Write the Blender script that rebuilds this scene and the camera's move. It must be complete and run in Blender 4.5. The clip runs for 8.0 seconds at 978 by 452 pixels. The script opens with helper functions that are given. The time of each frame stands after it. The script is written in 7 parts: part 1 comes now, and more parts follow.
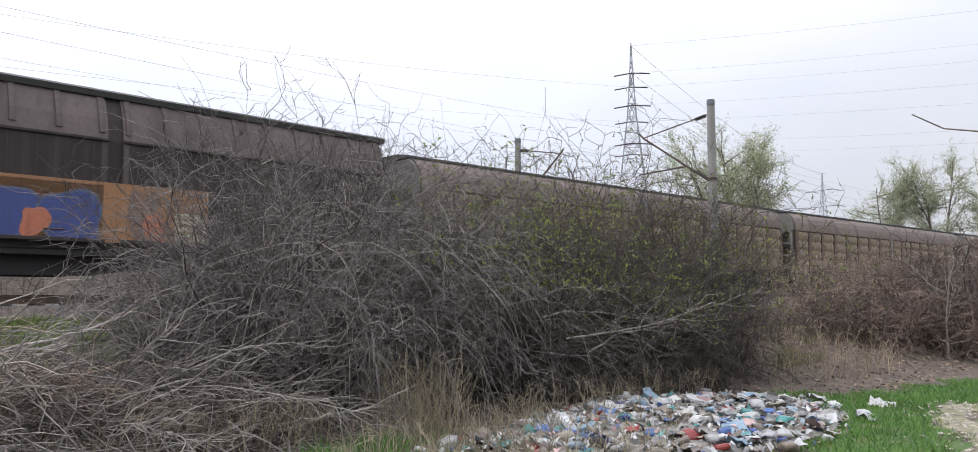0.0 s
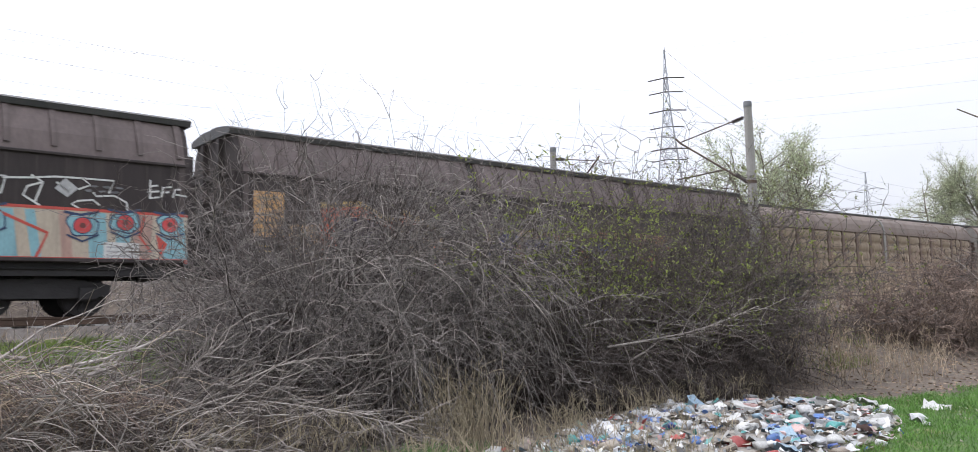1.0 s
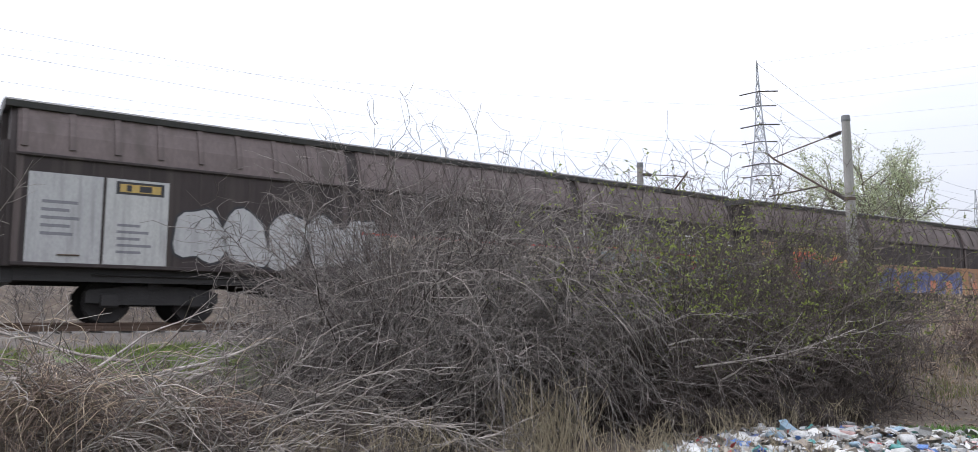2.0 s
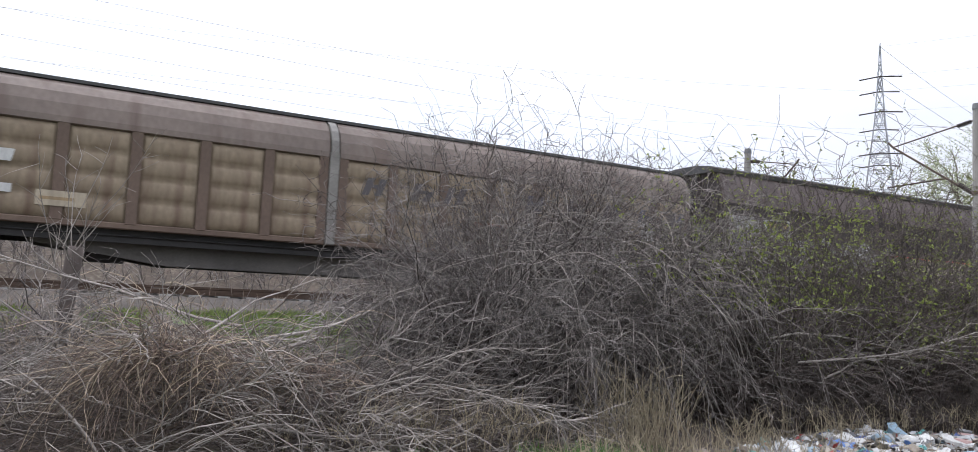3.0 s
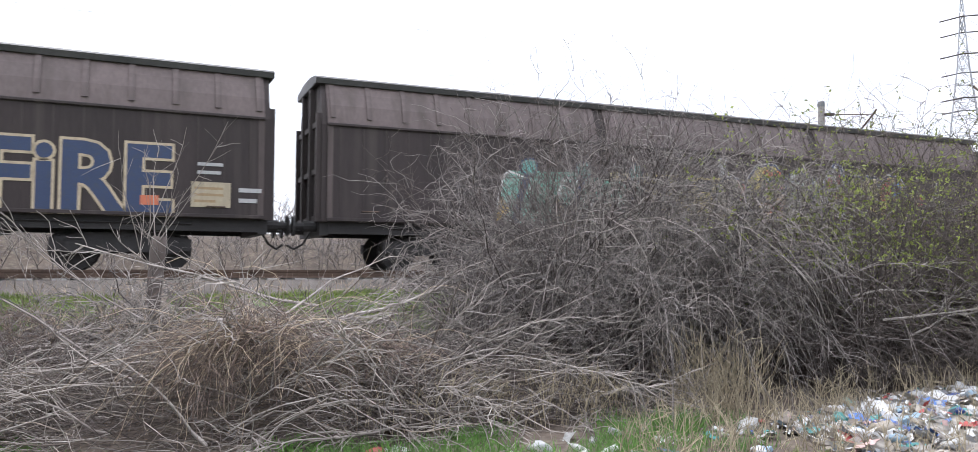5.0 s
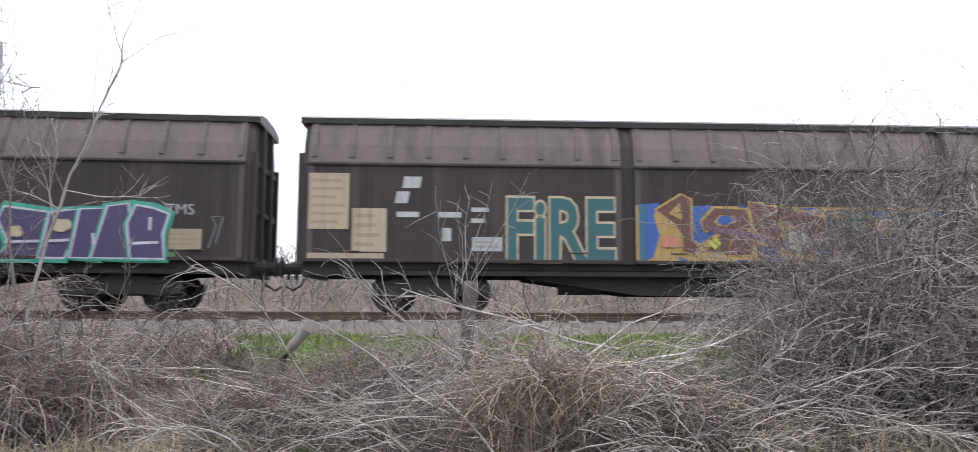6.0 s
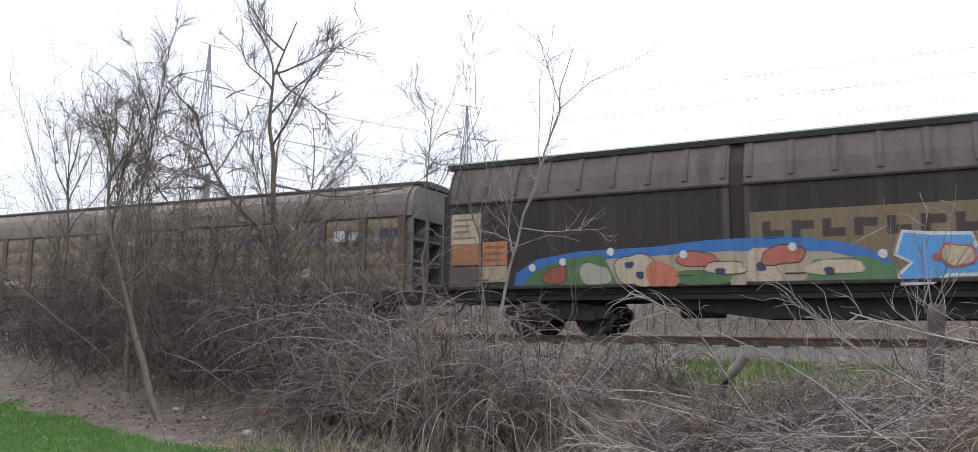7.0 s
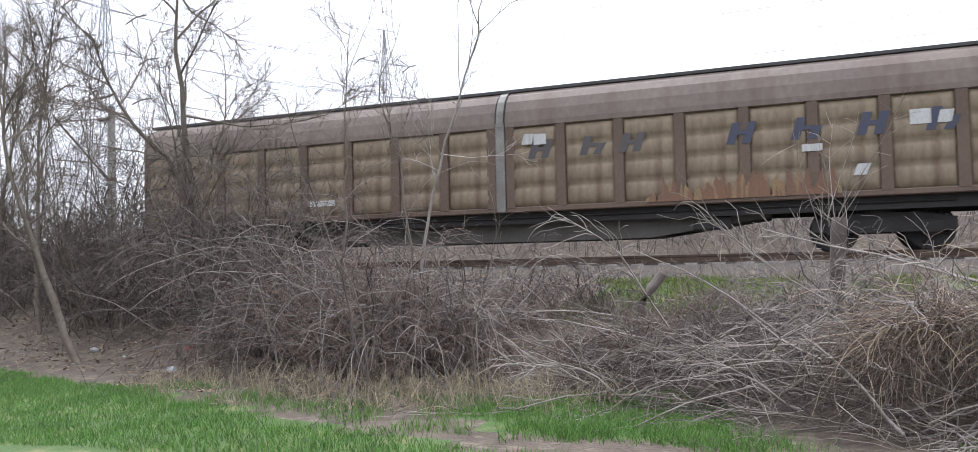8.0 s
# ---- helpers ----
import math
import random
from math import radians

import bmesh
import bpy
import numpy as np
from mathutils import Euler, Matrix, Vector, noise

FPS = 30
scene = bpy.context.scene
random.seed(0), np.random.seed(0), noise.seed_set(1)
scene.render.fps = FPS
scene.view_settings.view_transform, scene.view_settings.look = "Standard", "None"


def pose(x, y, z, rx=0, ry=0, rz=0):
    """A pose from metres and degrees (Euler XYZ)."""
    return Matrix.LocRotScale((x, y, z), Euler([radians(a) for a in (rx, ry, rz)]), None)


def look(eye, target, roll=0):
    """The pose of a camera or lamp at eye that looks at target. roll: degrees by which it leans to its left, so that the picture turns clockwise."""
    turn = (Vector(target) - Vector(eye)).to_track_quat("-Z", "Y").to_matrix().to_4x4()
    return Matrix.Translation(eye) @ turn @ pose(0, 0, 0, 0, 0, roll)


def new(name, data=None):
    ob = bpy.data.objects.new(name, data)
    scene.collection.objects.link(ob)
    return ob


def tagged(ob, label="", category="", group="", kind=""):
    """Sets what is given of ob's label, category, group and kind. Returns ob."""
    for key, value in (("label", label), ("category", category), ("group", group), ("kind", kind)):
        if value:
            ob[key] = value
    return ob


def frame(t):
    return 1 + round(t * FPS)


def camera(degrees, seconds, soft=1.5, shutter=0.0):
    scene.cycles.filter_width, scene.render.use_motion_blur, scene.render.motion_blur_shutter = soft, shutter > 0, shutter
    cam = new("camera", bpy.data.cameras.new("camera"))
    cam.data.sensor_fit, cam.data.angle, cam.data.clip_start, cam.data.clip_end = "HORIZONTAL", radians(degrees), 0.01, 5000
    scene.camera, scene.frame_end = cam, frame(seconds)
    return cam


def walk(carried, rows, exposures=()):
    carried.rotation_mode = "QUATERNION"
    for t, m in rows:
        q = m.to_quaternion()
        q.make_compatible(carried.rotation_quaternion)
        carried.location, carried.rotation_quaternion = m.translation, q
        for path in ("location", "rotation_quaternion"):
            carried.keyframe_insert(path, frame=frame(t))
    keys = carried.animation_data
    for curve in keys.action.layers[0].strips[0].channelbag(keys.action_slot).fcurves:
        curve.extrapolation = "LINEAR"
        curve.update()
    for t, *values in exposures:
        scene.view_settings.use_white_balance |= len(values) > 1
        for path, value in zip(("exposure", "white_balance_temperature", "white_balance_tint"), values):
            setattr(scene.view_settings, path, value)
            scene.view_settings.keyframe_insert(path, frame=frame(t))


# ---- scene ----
cam = camera(63.43, 8.0, soft=0.5, shutter=0.08)
walk(cam, [
    (0.0, pose(0, 0, 1.6, 94.85, 0.00, -45.51)),
    (0.5, pose(0, 0, 1.6, 93.20, 0.35, -49.46)),
    (1.0, pose(0, 0, 1.6, 95.63, 1.41, -42.66)),
    (1.2, pose(0, 0, 1.6, 96.93, 1.09, -41.21)),
    (2.3, pose(0, 0, 1.6, 96.03, 0.28, -34.59)),
    (2.5, pose(0, 0, 1.6, 95.57, 0.27, -33.18)),
    (3.0, pose(0, 0, 1.6, 95.27, -2.70, -29.76)),
    (3.5, pose(0, 0, 1.6, 94.92, -3.23, -27.22)),
    (4.0, pose(0, 0, 1.6, 95.08, -1.31, -27.61)),
    (4.2, pose(0, 0, 1.6, 94.40, -0.71, -27.25)),
    (5.3, pose(0, 0, 1.6, 92.97, 0.01, -22.14)),
    (5.5, pose(0, 0, 1.6, 93.75, -0.15, -18.72)),
    (6.0, pose(0, 0, 1.6, 96.12, -0.27, -3.35)),
    (6.5, pose(0, 0, 1.6, 96.42, -0.75, 12.10)),
    (6.8, pose(0, 0, 1.6, 97.80, -5.90, 15.12)),
    (7.0, pose(0, 0, 1.6, 97.66, -0.65, 27.32)),
    (7.5, pose(0, 0, 1.6, 94.62, 0.05, 26.22)),
    (8.0, pose(0, 0, 1.6, 92.31, 1.42, 21.91)),
], exposures=[(0.0, -0.08, 6250, 13), (1.0, 0.20, 6250, 13), (2.5, 0.08, 6150, 13), (4.0, 0.2, 6150, 13), (5.5, 0.68, 6150, 13), (6.5, 0.42, 6150, 13), (7.0, 0.12, 6150, 13), (8.0, 0.38, 6150, 13)])

# ---- sky and light: bright overcast ----
world = bpy.data.worlds.new("overcast_sky")
scene.world = world
world.use_nodes = True
wn, wl = world.node_tree.nodes, world.node_tree.links
wn.clear()
w_out = wn.new("ShaderNodeOutputWorld")
w_bg = wn.new("ShaderNodeBackground")
w_sky = wn.new("ShaderNodeTexSky")
w_sky.sky_type = 'NISHITA'
w_sky.sun_disc = False
w_sky.sun_elevation = radians(42)
w_sky.sun_rotation = radians(-25)
w_gain = wn.new("ShaderNodeVectorMath")
w_gain.operation = 'SCALE'
w_gain.inputs["Scale"].default_value = 0.10
w_co = wn.new("ShaderNodeTexCoord")
w_map = wn.new("ShaderNodeMapping")
w_map.inputs["Scale"].default_value = (1.2, 1.2, 4.0)
w_noise = wn.new("ShaderNodeTexNoise")
w_noise.inputs["Scale"].default_value = 1.6
w_noise.inputs["Detail"].default_value = 5
w_ramp = wn.new("ShaderNodeValToRGB")
w_ramp.color_ramp.elements[0].position, w_ramp.color_ramp.elements[0].color = 0.3, (0.86, 0.89, 0.97, 1)
w_ramp.color_ramp.elements[1].position, w_ramp.color_ramp.elements[1].color = 0.62, (0.99, 1.0, 1.03, 1)
# the sky is dimmed towards the far end of the track
w_dir = wn.new("ShaderNodeVectorMath")
w_dir.operation = 'DOT_PRODUCT'
w_dir.inputs[1].default_value = (-1.0, 0.0, 0.15)
w_veil = wn.new("ShaderNodeMapRange")
w_veil.inputs["From Min"].default_value = -0.97
w_veil.inputs["From Max"].default_value = -0.72
w_veil.inputs["To Min"].default_value = 0.8
w_veil.inputs["To Max"].default_value = 1.0
w_cloud = wn.new("ShaderNodeVectorMath")
w_cloud.operation = 'SCALE'
w_mix = wn.new("ShaderNodeMix")
w_mix.data_type = 'RGBA'
w_mix.inputs["Factor"].default_value = 0.9
wl.new(w_co.outputs["Generated"], w_map.inputs["Vector"])
wl.new(w_map.outputs["Vector"], w_noise.inputs["Vector"])
wl.new(w_noise.outputs["Fac"], w_ramp.inputs["Fac"])
wl.new(w_co.outputs["Generated"], w_dir.inputs[0])
wl.new(w_dir.outputs["Value"], w_veil.inputs["Value"])
# an overcast sky is about three times as bright overhead as at the horizon
w_sep = wn.new("ShaderNodeSeparateXYZ")
w_up = wn.new("ShaderNodeMapRange")
w_up.inputs["From Min"].default_value = 0.0
w_up.inputs["From Max"].default_value = 1.0
w_up.inputs["To Min"].default_value = 0.85
w_up.inputs["To Max"].default_value = 2.35
w_both = wn.new("ShaderNodeMath")
w_both.operation = 'MULTIPLY'
wl.new(w_co.outputs["Generated"], w_sep.inputs["Vector"])
wl.new(w_sep.outputs["Z"], w_up.inputs["Value"])
wl.new(w_up.outputs["Result"], w_both.inputs[0])
wl.new(w_veil.outputs["Result"], w_both.inputs[1])
wl.new(w_ramp.outputs["Color"], w_cloud.inputs[0])
wl.new(w_both.outputs["Value"], w_cloud.inputs["Scale"])
wl.new(w_sky.outputs["Color"], w_gain.inputs[0])
wl.new(w_gain.outputs["Vector"], w_mix.inputs["A"])
wl.new(w_cloud.outputs["Vector"], w_mix.inputs["B"])
wl.new(w_mix.outputs["Result"], w_bg.inputs["Color"])
wl.new(w_bg.outputs["Background"], w_out.inputs["Surface"])
w_bg.inputs["Strength"].default_value = 1.0
sun = new("sun", bpy.data.lights.new("sun", 'SUN'))
sun.data.energy, sun.data.angle, sun.data.color = 2.3, radians(16), (1.0, 0.98, 0.95)
sun.matrix_world = look((0, 0, 60), (20, -30, 0))


# ---- materials ----


def material(name, color, dark=None, rough=0.8, metal=0.0, scale=3.0, fine=40.0, bump=0.2, stretch=(1, 1, 1), stain=None, spread=0.5, shift=0.0, island=0.0):
    """A surface with two scales of variation: broad patches between color and dark, and fine grain; stain: a third colour in streaks."""
    m = bpy.data.materials.new(name)
    m.use_nodes = True
    n, l = m.node_tree.nodes, m.node_tree.links
    b = n["Principled BSDF"]
    dark = dark or tuple(c * 0.6 for c in color)
    co = n.new("ShaderNodeTexCoord")
    mp = n.new("ShaderNodeMapping")
    mp.inputs["Scale"].default_value = stretch
    l.new(co.outputs["Object"], mp.inputs["Vector"])
    n1 = n.new("ShaderNodeTexNoise")
    n1.inputs["Scale"].default_value = scale
    n1.inputs["Detail"].default_value = 6
    n1.inputs["Roughness"].default_value = 0.65
    l.new(mp.outputs["Vector"], n1.inputs["Vector"])
    r1 = n.new("ShaderNodeValToRGB")
    r1.color_ramp.elements[0].position, r1.color_ramp.elements[0].color = 0.5 - spread / 2, (*dark, 1)
    r1.color_ramp.elements[1].position, r1.color_ramp.elements[1].color = 0.5 + spread / 2, (*color, 1)
    l.new(n1.outputs["Fac"], r1.inputs["Fac"])
    n2 = n.new("ShaderNodeTexNoise")
    n2.inputs["Scale"].default_value = fine
    n2.inputs["Detail"].default_value = 3
    l.new(mp.outputs["Vector"], n2.inputs["Vector"])
    mul = n.new("ShaderNodeMix")
    mul.data_type, mul.blend_type = 'RGBA', 'MULTIPLY'
    mul.inputs["Factor"].default_value = 0.55
    r2 = n.new("ShaderNodeMapRange")
    r2.inputs["To Min"].default_value, r2.inputs["To Max"].default_value = 0.45, 1.45
    l.new(n2.outputs["Fac"], r2.inputs["Value"])
    l.new(r1.outputs["Color"], mul.inputs["A"])
    l.new(r2.outputs["Result"], mul.inputs["B"])
    last = mul.outputs["Result"]
    if stain:
        n3 = n.new("ShaderNodeTexNoise")
        n3.inputs["Scale"].default_value = scale * 1.7
        n3.inputs["Detail"].default_value = 8
        m3 = n.new("ShaderNodeMapping")
        m3.inputs["Scale"].default_value = (stretch[0] * 2.5, stretch[1] * 2.5, stretch[2] * 0.5)
        m3.inputs["Location"].default_value = (7.3, 1.1, 4.2)
        l.new(co.outputs["Object"], m3.inputs["Vector"])
        l.new(m3.outputs["Vector"], n3.inputs["Vector"])
        r3 = n.new("ShaderNodeMapRange")
        r3.inputs["From Min"].default_value, r3.inputs["From Max"].default_value = 0.5, 0.72
        l.new(n3.outputs["Fac"], r3.inputs["Value"])
        mx = n.new("ShaderNodeMix")
        mx.data_type = 'RGBA'
        mx.inputs["B"].default_value = (*stain, 1)
        l.new(r3.outputs["Result"], mx.inputs["Factor"])
        l.new(last, mx.inputs["A"])
        last = mx.outputs["Result"]
    if island or shift:
        if island:
            src = n.new("ShaderNodeNewGeometry").outputs["Random Per Island"]
        else:
            src = n.new("ShaderNodeObjectInfo").outputs["Random"]
        amt = island or shift
        r4 = n.new("ShaderNodeMapRange")
        r4.inputs["To Min"].default_value, r4.inputs["To Max"].default_value = 1 - amt, 1 + amt
        l.new(src, r4.inputs["Value"])
        sc = n.new("ShaderNodeVectorMath")
        sc.operation = 'SCALE'
        l.new(last, sc.inputs[0])
        l.new(r4.outputs["Result"], sc.inputs["Scale"])
        last = sc.outputs["Vector"]
    l.new(last, b.inputs["Base Color"])
    b.inputs["Roughness"].default_value = rough
    b.inputs["Metallic"].default_value = metal
    if bump:
        bp = n.new("ShaderNodeBump")
        bp.inputs["Strength"].default_value = bump
        bp.inputs["Distance"].default_value = 0.02
        l.new(n2.outputs["Fac"], bp.inputs["Height"])
        l.new(bp.outputs["Normal"], b.inputs["Normal"])
    return m


SOIL = material("soil_and_litter", (0.125, 0.095, 0.072), (0.05, 0.038, 0.03), 0.95, scale=1.6, fine=22, bump=0.9, stain=(0.16, 0.135, 0.10))
GRASSY = material("spring_turf", (0.06, 0.12, 0.024), (0.05, 0.085, 0.022), 0.9, scale=0.8, fine=30, bump=0.8, stain=(0.15, 0.15, 0.06))
BALLAST = material("ballast_stone", (0.215, 0.19, 0.168), (0.10, 0.085, 0.075), 0.95, scale=2.0, fine=28, bump=1.0)
RAIL = material("rusty_rail", (0.13, 0.085, 0.06), (0.06, 0.04, 0.03), 0.6, 0.4, fine=60)
CONCRETE = material("weathered_concrete", (0.33, 0.32, 0.30), (0.20, 0.19, 0.18), 0.9, scale=1.5, fine=50, bump=0.3, stretch=(1, 1, 0.3))
STEEL = material("galvanised_steel", (0.20, 0.205, 0.21), (0.11, 0.11, 0.115), 0.55, 0.6, fine=30)
RUSTY = material("rusty_steel", (0.13, 0.085, 0.06), (0.06, 0.045, 0.04), 0.75, 0.2, scale=4, fine=50)
CERAMIC = material("brown_insulator", (0.06, 0.045, 0.04), (0.03, 0.025, 0.022), 0.35)
CABLE = material("dull_cable", (0.16, 0.165, 0.18), (0.10, 0.10, 0.11), 0.7)
BLACKISH = material("dark_brown_panel", (0.042, 0.031, 0.030), (0.021, 0.016, 0.0158), 0.8, scale=0.5, fine=14, bump=0.12, stretch=(1.5, 1.5, 0.35), stain=(0.055, 0.044, 0.04))
# the curved shoulder is a lighter brown than the panel below
SHOULDER = material("lighter_brown_shoulder", (0.145, 0.110, 0.106), (0.09, 0.069, 0.066), 0.7, scale=0.5, fine=12, bump=0.1, stretch=(1.2, 1.2, 0.6), stain=(0.065, 0.05, 0.045))
DOORFRAME = material("faded_brown_door_frame", (0.085, 0.066, 0.062), (0.045, 0.034, 0.032), 0.75, scale=0.8, fine=16, bump=0.1, stretch=(1.5, 1.5, 0.3), stain=(0.12, 0.095, 0.088))
ROOF = material("dark_roof_edge", (0.065, 0.062, 0.062), (0.03, 0.03, 0.03), 0.6, scale=1.2, fine=20)
UNDER = material("oily_underframe", (0.030, 0.028, 0.028), (0.014, 0.013, 0.013), 0.75, scale=2, fine=25, bump=0.3)
TAN = material("dusty_tan_panel", (0.28, 0.223, 0.153), (0.172, 0.131, 0.090), 0.75, scale=0.7, fine=14, bump=0.12, stretch=(1, 1, 0.5), stain=(0.11, 0.068, 0.045))
TANRIB = material("brown_rib", (0.16, 0.112, 0.084), (0.09, 0.06, 0.045), 0.75, scale=1.0, fine=18, bump=0.15, stretch=(1, 1, 0.5))
TANTOP = material("faded_brown_roof", (0.21, 0.166, 0.143), (0.135, 0.107, 0.093), 0.75, scale=0.5, fine=10, bump=0.08, stretch=(1.0, 0.7, 0.7), stain=(0.12, 0.085, 0.07))
GREYEND = material("grey_end_wall", (0.26, 0.25, 0.23), (0.13, 0.12, 0.11), 0.7, scale=1.5, fine=25)
DUSTY = material("dusty_grey_girder", (0.13, 0.12, 0.11), (0.07, 0.065, 0.06), 0.8, scale=1.5, fine=20)
# distance haze is mixed into the grey of the pylon steel
LATTICE = material("hazy_grey_steelwork", (0.40, 0.42, 0.45), (0.30, 0.31, 0.33), 0.7, scale=1, fine=8)
# cable with the glare of the bright sky put into its colour
CABLEPALED = material("glare_paled_cable", (0.62, 0.64, 0.67), (0.5, 0.52, 0.55), 0.6)
BARK = material("grey_brown_bark", (0.20, 0.165, 0.135), (0.10, 0.08, 0.065), 0.9, scale=5, fine=60, bump=0.4, island=0.35)
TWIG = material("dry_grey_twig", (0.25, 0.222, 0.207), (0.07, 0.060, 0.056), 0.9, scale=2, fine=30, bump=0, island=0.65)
# dark twigs; the colour also stands for shade inside thickets and piles
TWIGDARK = material("dark_and_shaded_twig", (0.115, 0.093, 0.083), (0.055, 0.043, 0.038), 0.9, scale=2, fine=30, bump=0, island=0.5)
TWIGRED = material("reddish_scrub_twig", (0.205, 0.15, 0.12), (0.08, 0.057, 0.047), 0.9, scale=2, fine=30, bump=0, island=0.5)
# pale wood, with some light from above put into the colour
TWIGPALE = material("pale_and_lit_branch", (0.36, 0.325, 0.295), (0.12, 0.10, 0.088), 0.85, scale=3, fine=40, bump=0, island=0.45)
STRAW = material("dry_straw", (0.38, 0.325, 0.225), (0.20, 0.165, 0.11), 0.9, scale=2, fine=20, bump=0, island=0.4)
REED = material("dead_weed_stalk", (0.42, 0.34, 0.25), (0.26, 0.20, 0.14), 0.9, scale=2, fine=20, bump=0, island=0.4)
BLADE = material("young_grass_blade", (0.115, 0.245, 0.038), (0.06, 0.14, 0.025), 0.75, scale=1.2, fine=10, bump=0, island=0.4)
BUD = material("budding_leaf", (0.25, 0.27, 0.085), (0.14, 0.165, 0.05), 0.7, scale=2, fine=10, bump=0, island=0.45)
FRESH = material("fresh_yellow_green_leaf", (0.30, 0.35, 0.085), (0.19, 0.23, 0.055), 0.7, scale=2, fine=10, bump=0, island=0.4)
OLIVE = material("olive_grass_blade", (0.22, 0.28, 0.07), (0.13, 0.18, 0.045), 0.8, scale=1.2, fine=10, bump=0, island=0.4)
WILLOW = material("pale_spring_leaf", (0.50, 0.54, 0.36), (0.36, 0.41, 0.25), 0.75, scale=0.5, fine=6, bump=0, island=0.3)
LITTERLEAF = material("fallen_leaf", (0.30, 0.22, 0.15), (0.14, 0.10, 0.07), 0.9, scale=2, fine=20, bump=0, island=0.5)
GRAVEL = material("stony_path", (0.30, 0.265, 0.19), (0.12, 0.12, 0.06), 0.95, scale=3, fine=30, bump=0.8, stain=(0.14, 0.17, 0.06))



def let_light_through(m, share):
    """Thin leaves and blades pass part of the light to their far side."""
    n, l = m.node_tree.nodes, m.node_tree.links
    b, out = n["Principled BSDF"], n["Material Output"]
    tr, mix = n.new("ShaderNodeBsdfTranslucent"), n.new("ShaderNodeMixShader")
    l.new(b.inputs["Base Color"].links[0].from_socket, tr.inputs["Color"])
    mix.inputs[0].default_value = share
    l.new(b.outputs["BSDF"], mix.inputs[1])
    l.new(tr.outputs["BSDF"], mix.inputs[2])
    l.new(mix.outputs["Shader"], out.inputs["Surface"])


for leafy, share in ((BUD, 0.45), (FRESH, 0.5), (WILLOW, 0.4), (OLIVE, 0.35)):
    let_light_through(leafy, share)

# ---- mesh helpers ----


class Shape:
    """Gathers vertices and faces for one mesh."""

    def __init__(self):
        self.v, self.f = [], []

    def add(self, verts, faces):
        k = len(self.v)
        self.v.extend(verts)
        self.f.extend([tuple(k + i for i in f) for f in faces])
        return self

    def box(self, x0, x1, y0, y1, z0, z1, chamfer=0.0):
        if chamfer:
            c = chamfer
            ring = [(y0 + c, z0), (y1 - c, z0), (y1, z0 + c), (y1, z1 - c), (y1 - c, z1), (y0 + c, z1), (y0, z1 - c), (y0, z0 + c)]
            return self.loft([(x0, ring), (x1, ring)])
        v = [(x, y, z) for x in (x0, x1) for y in (y0, y1) for z in (z0, z1)]
        return self.add(v, [(0, 1, 3, 2), (4, 6, 7, 5), (0, 4, 5, 1), (2, 3, 7, 6), (0, 2, 6, 4), (1, 5, 7, 3)])

    def loft(self, rings, caps=True):
        """Rings of (x, [(y, z), ...]) of one length, joined along x."""
        n = len(rings[0][1])
        v = [(x, y, z) for x, ring in rings for y, z in ring]
        f = []
        for i in range(len(rings) - 1):
            for j in range(n):
                a, b = i * n + j, i * n + (j + 1) % n
                f.append((a, b, b + n, a + n))
        if caps:
            f.append(tuple(range(n))[::-1])
            f.append(tuple(range((len(rings) - 1) * n, len(rings) * n)))
        return self.add(v, f)

    def tube(self, points, radii, sides=5):
        if not hasattr(radii, "__len__"):
            radii = [radii] * len(points)
        pts = [Vector(p) for p in points]
        v, f = [], []
        for i, p in enumerate(pts):
            d = (pts[min(i + 1, len(pts) - 1)] - pts[max(i - 1, 0)]).normalized()
            a = d.cross(Vector((0, 0, 1)) if abs(d.z) < 0.9 else Vector((1, 0, 0))).normalized()
            b = d.cross(a)
            for j in range(sides):
                t = 2 * math.pi * j / sides
                v.append(tuple(p + radii[i] * (math.cos(t) * a + math.sin(t) * b)))
        for i in range(len(pts) - 1):
            for j in range(sides):
                a, b = i * sides + j, i * sides + (j + 1) % sides
                f.append((a, b, b + sides, a + sides))
        f.append(tuple(range(sides))[::-1])
        f.append(tuple(range((len(pts) - 1) * sides, len(pts) * sides)))
        return self.add(v, f)

    def mesh(self, name, material_, smooth=False):
        me = bpy.data.meshes.new(name)
        me.from_pydata([tuple(p) for p in self.v], [], self.f)
        me.materials.append(material_)
        if smooth:
            me.polygons.foreach_set("use_smooth", [True] * len(me.polygons))
        me.update()
        return me


def part(name, shape, material_, parent=None, label="", smooth=False, at=None):
    me = shape if isinstance(shape, bpy.types.Mesh) else shape.mesh(name, material_, smooth)
    ob = new(name, me)
    ob.parent = parent
    if at is not None:
        ob.matrix_basis = at
    return tagged(ob, label)


def thing(name, label, category, at=None, group="", kind=""):
    ob = new(name)
    ob.empty_display_size = 0.2
    if at is not None:
        ob.matrix_basis = at
    return tagged(ob, label, category, group, kind)


# ---- the line of the track: a wide bend, rail head at 1.55 m ----
RAIL_Z = 1.55
TRACK_Y = 19.19
BEND = 1171.0


def track_y(x, offset=0.0):
    return TRACK_Y + offset - x * x / BEND


def track_pose(x, offset=0.0):
    a = math.atan2(-2 * x / BEND, 1)
    return pose(x - math.sin(a) * offset, TRACK_Y - x * x / BEND + math.cos(a) * offset, RAIL_Z, 0, 0, math.degrees(a))


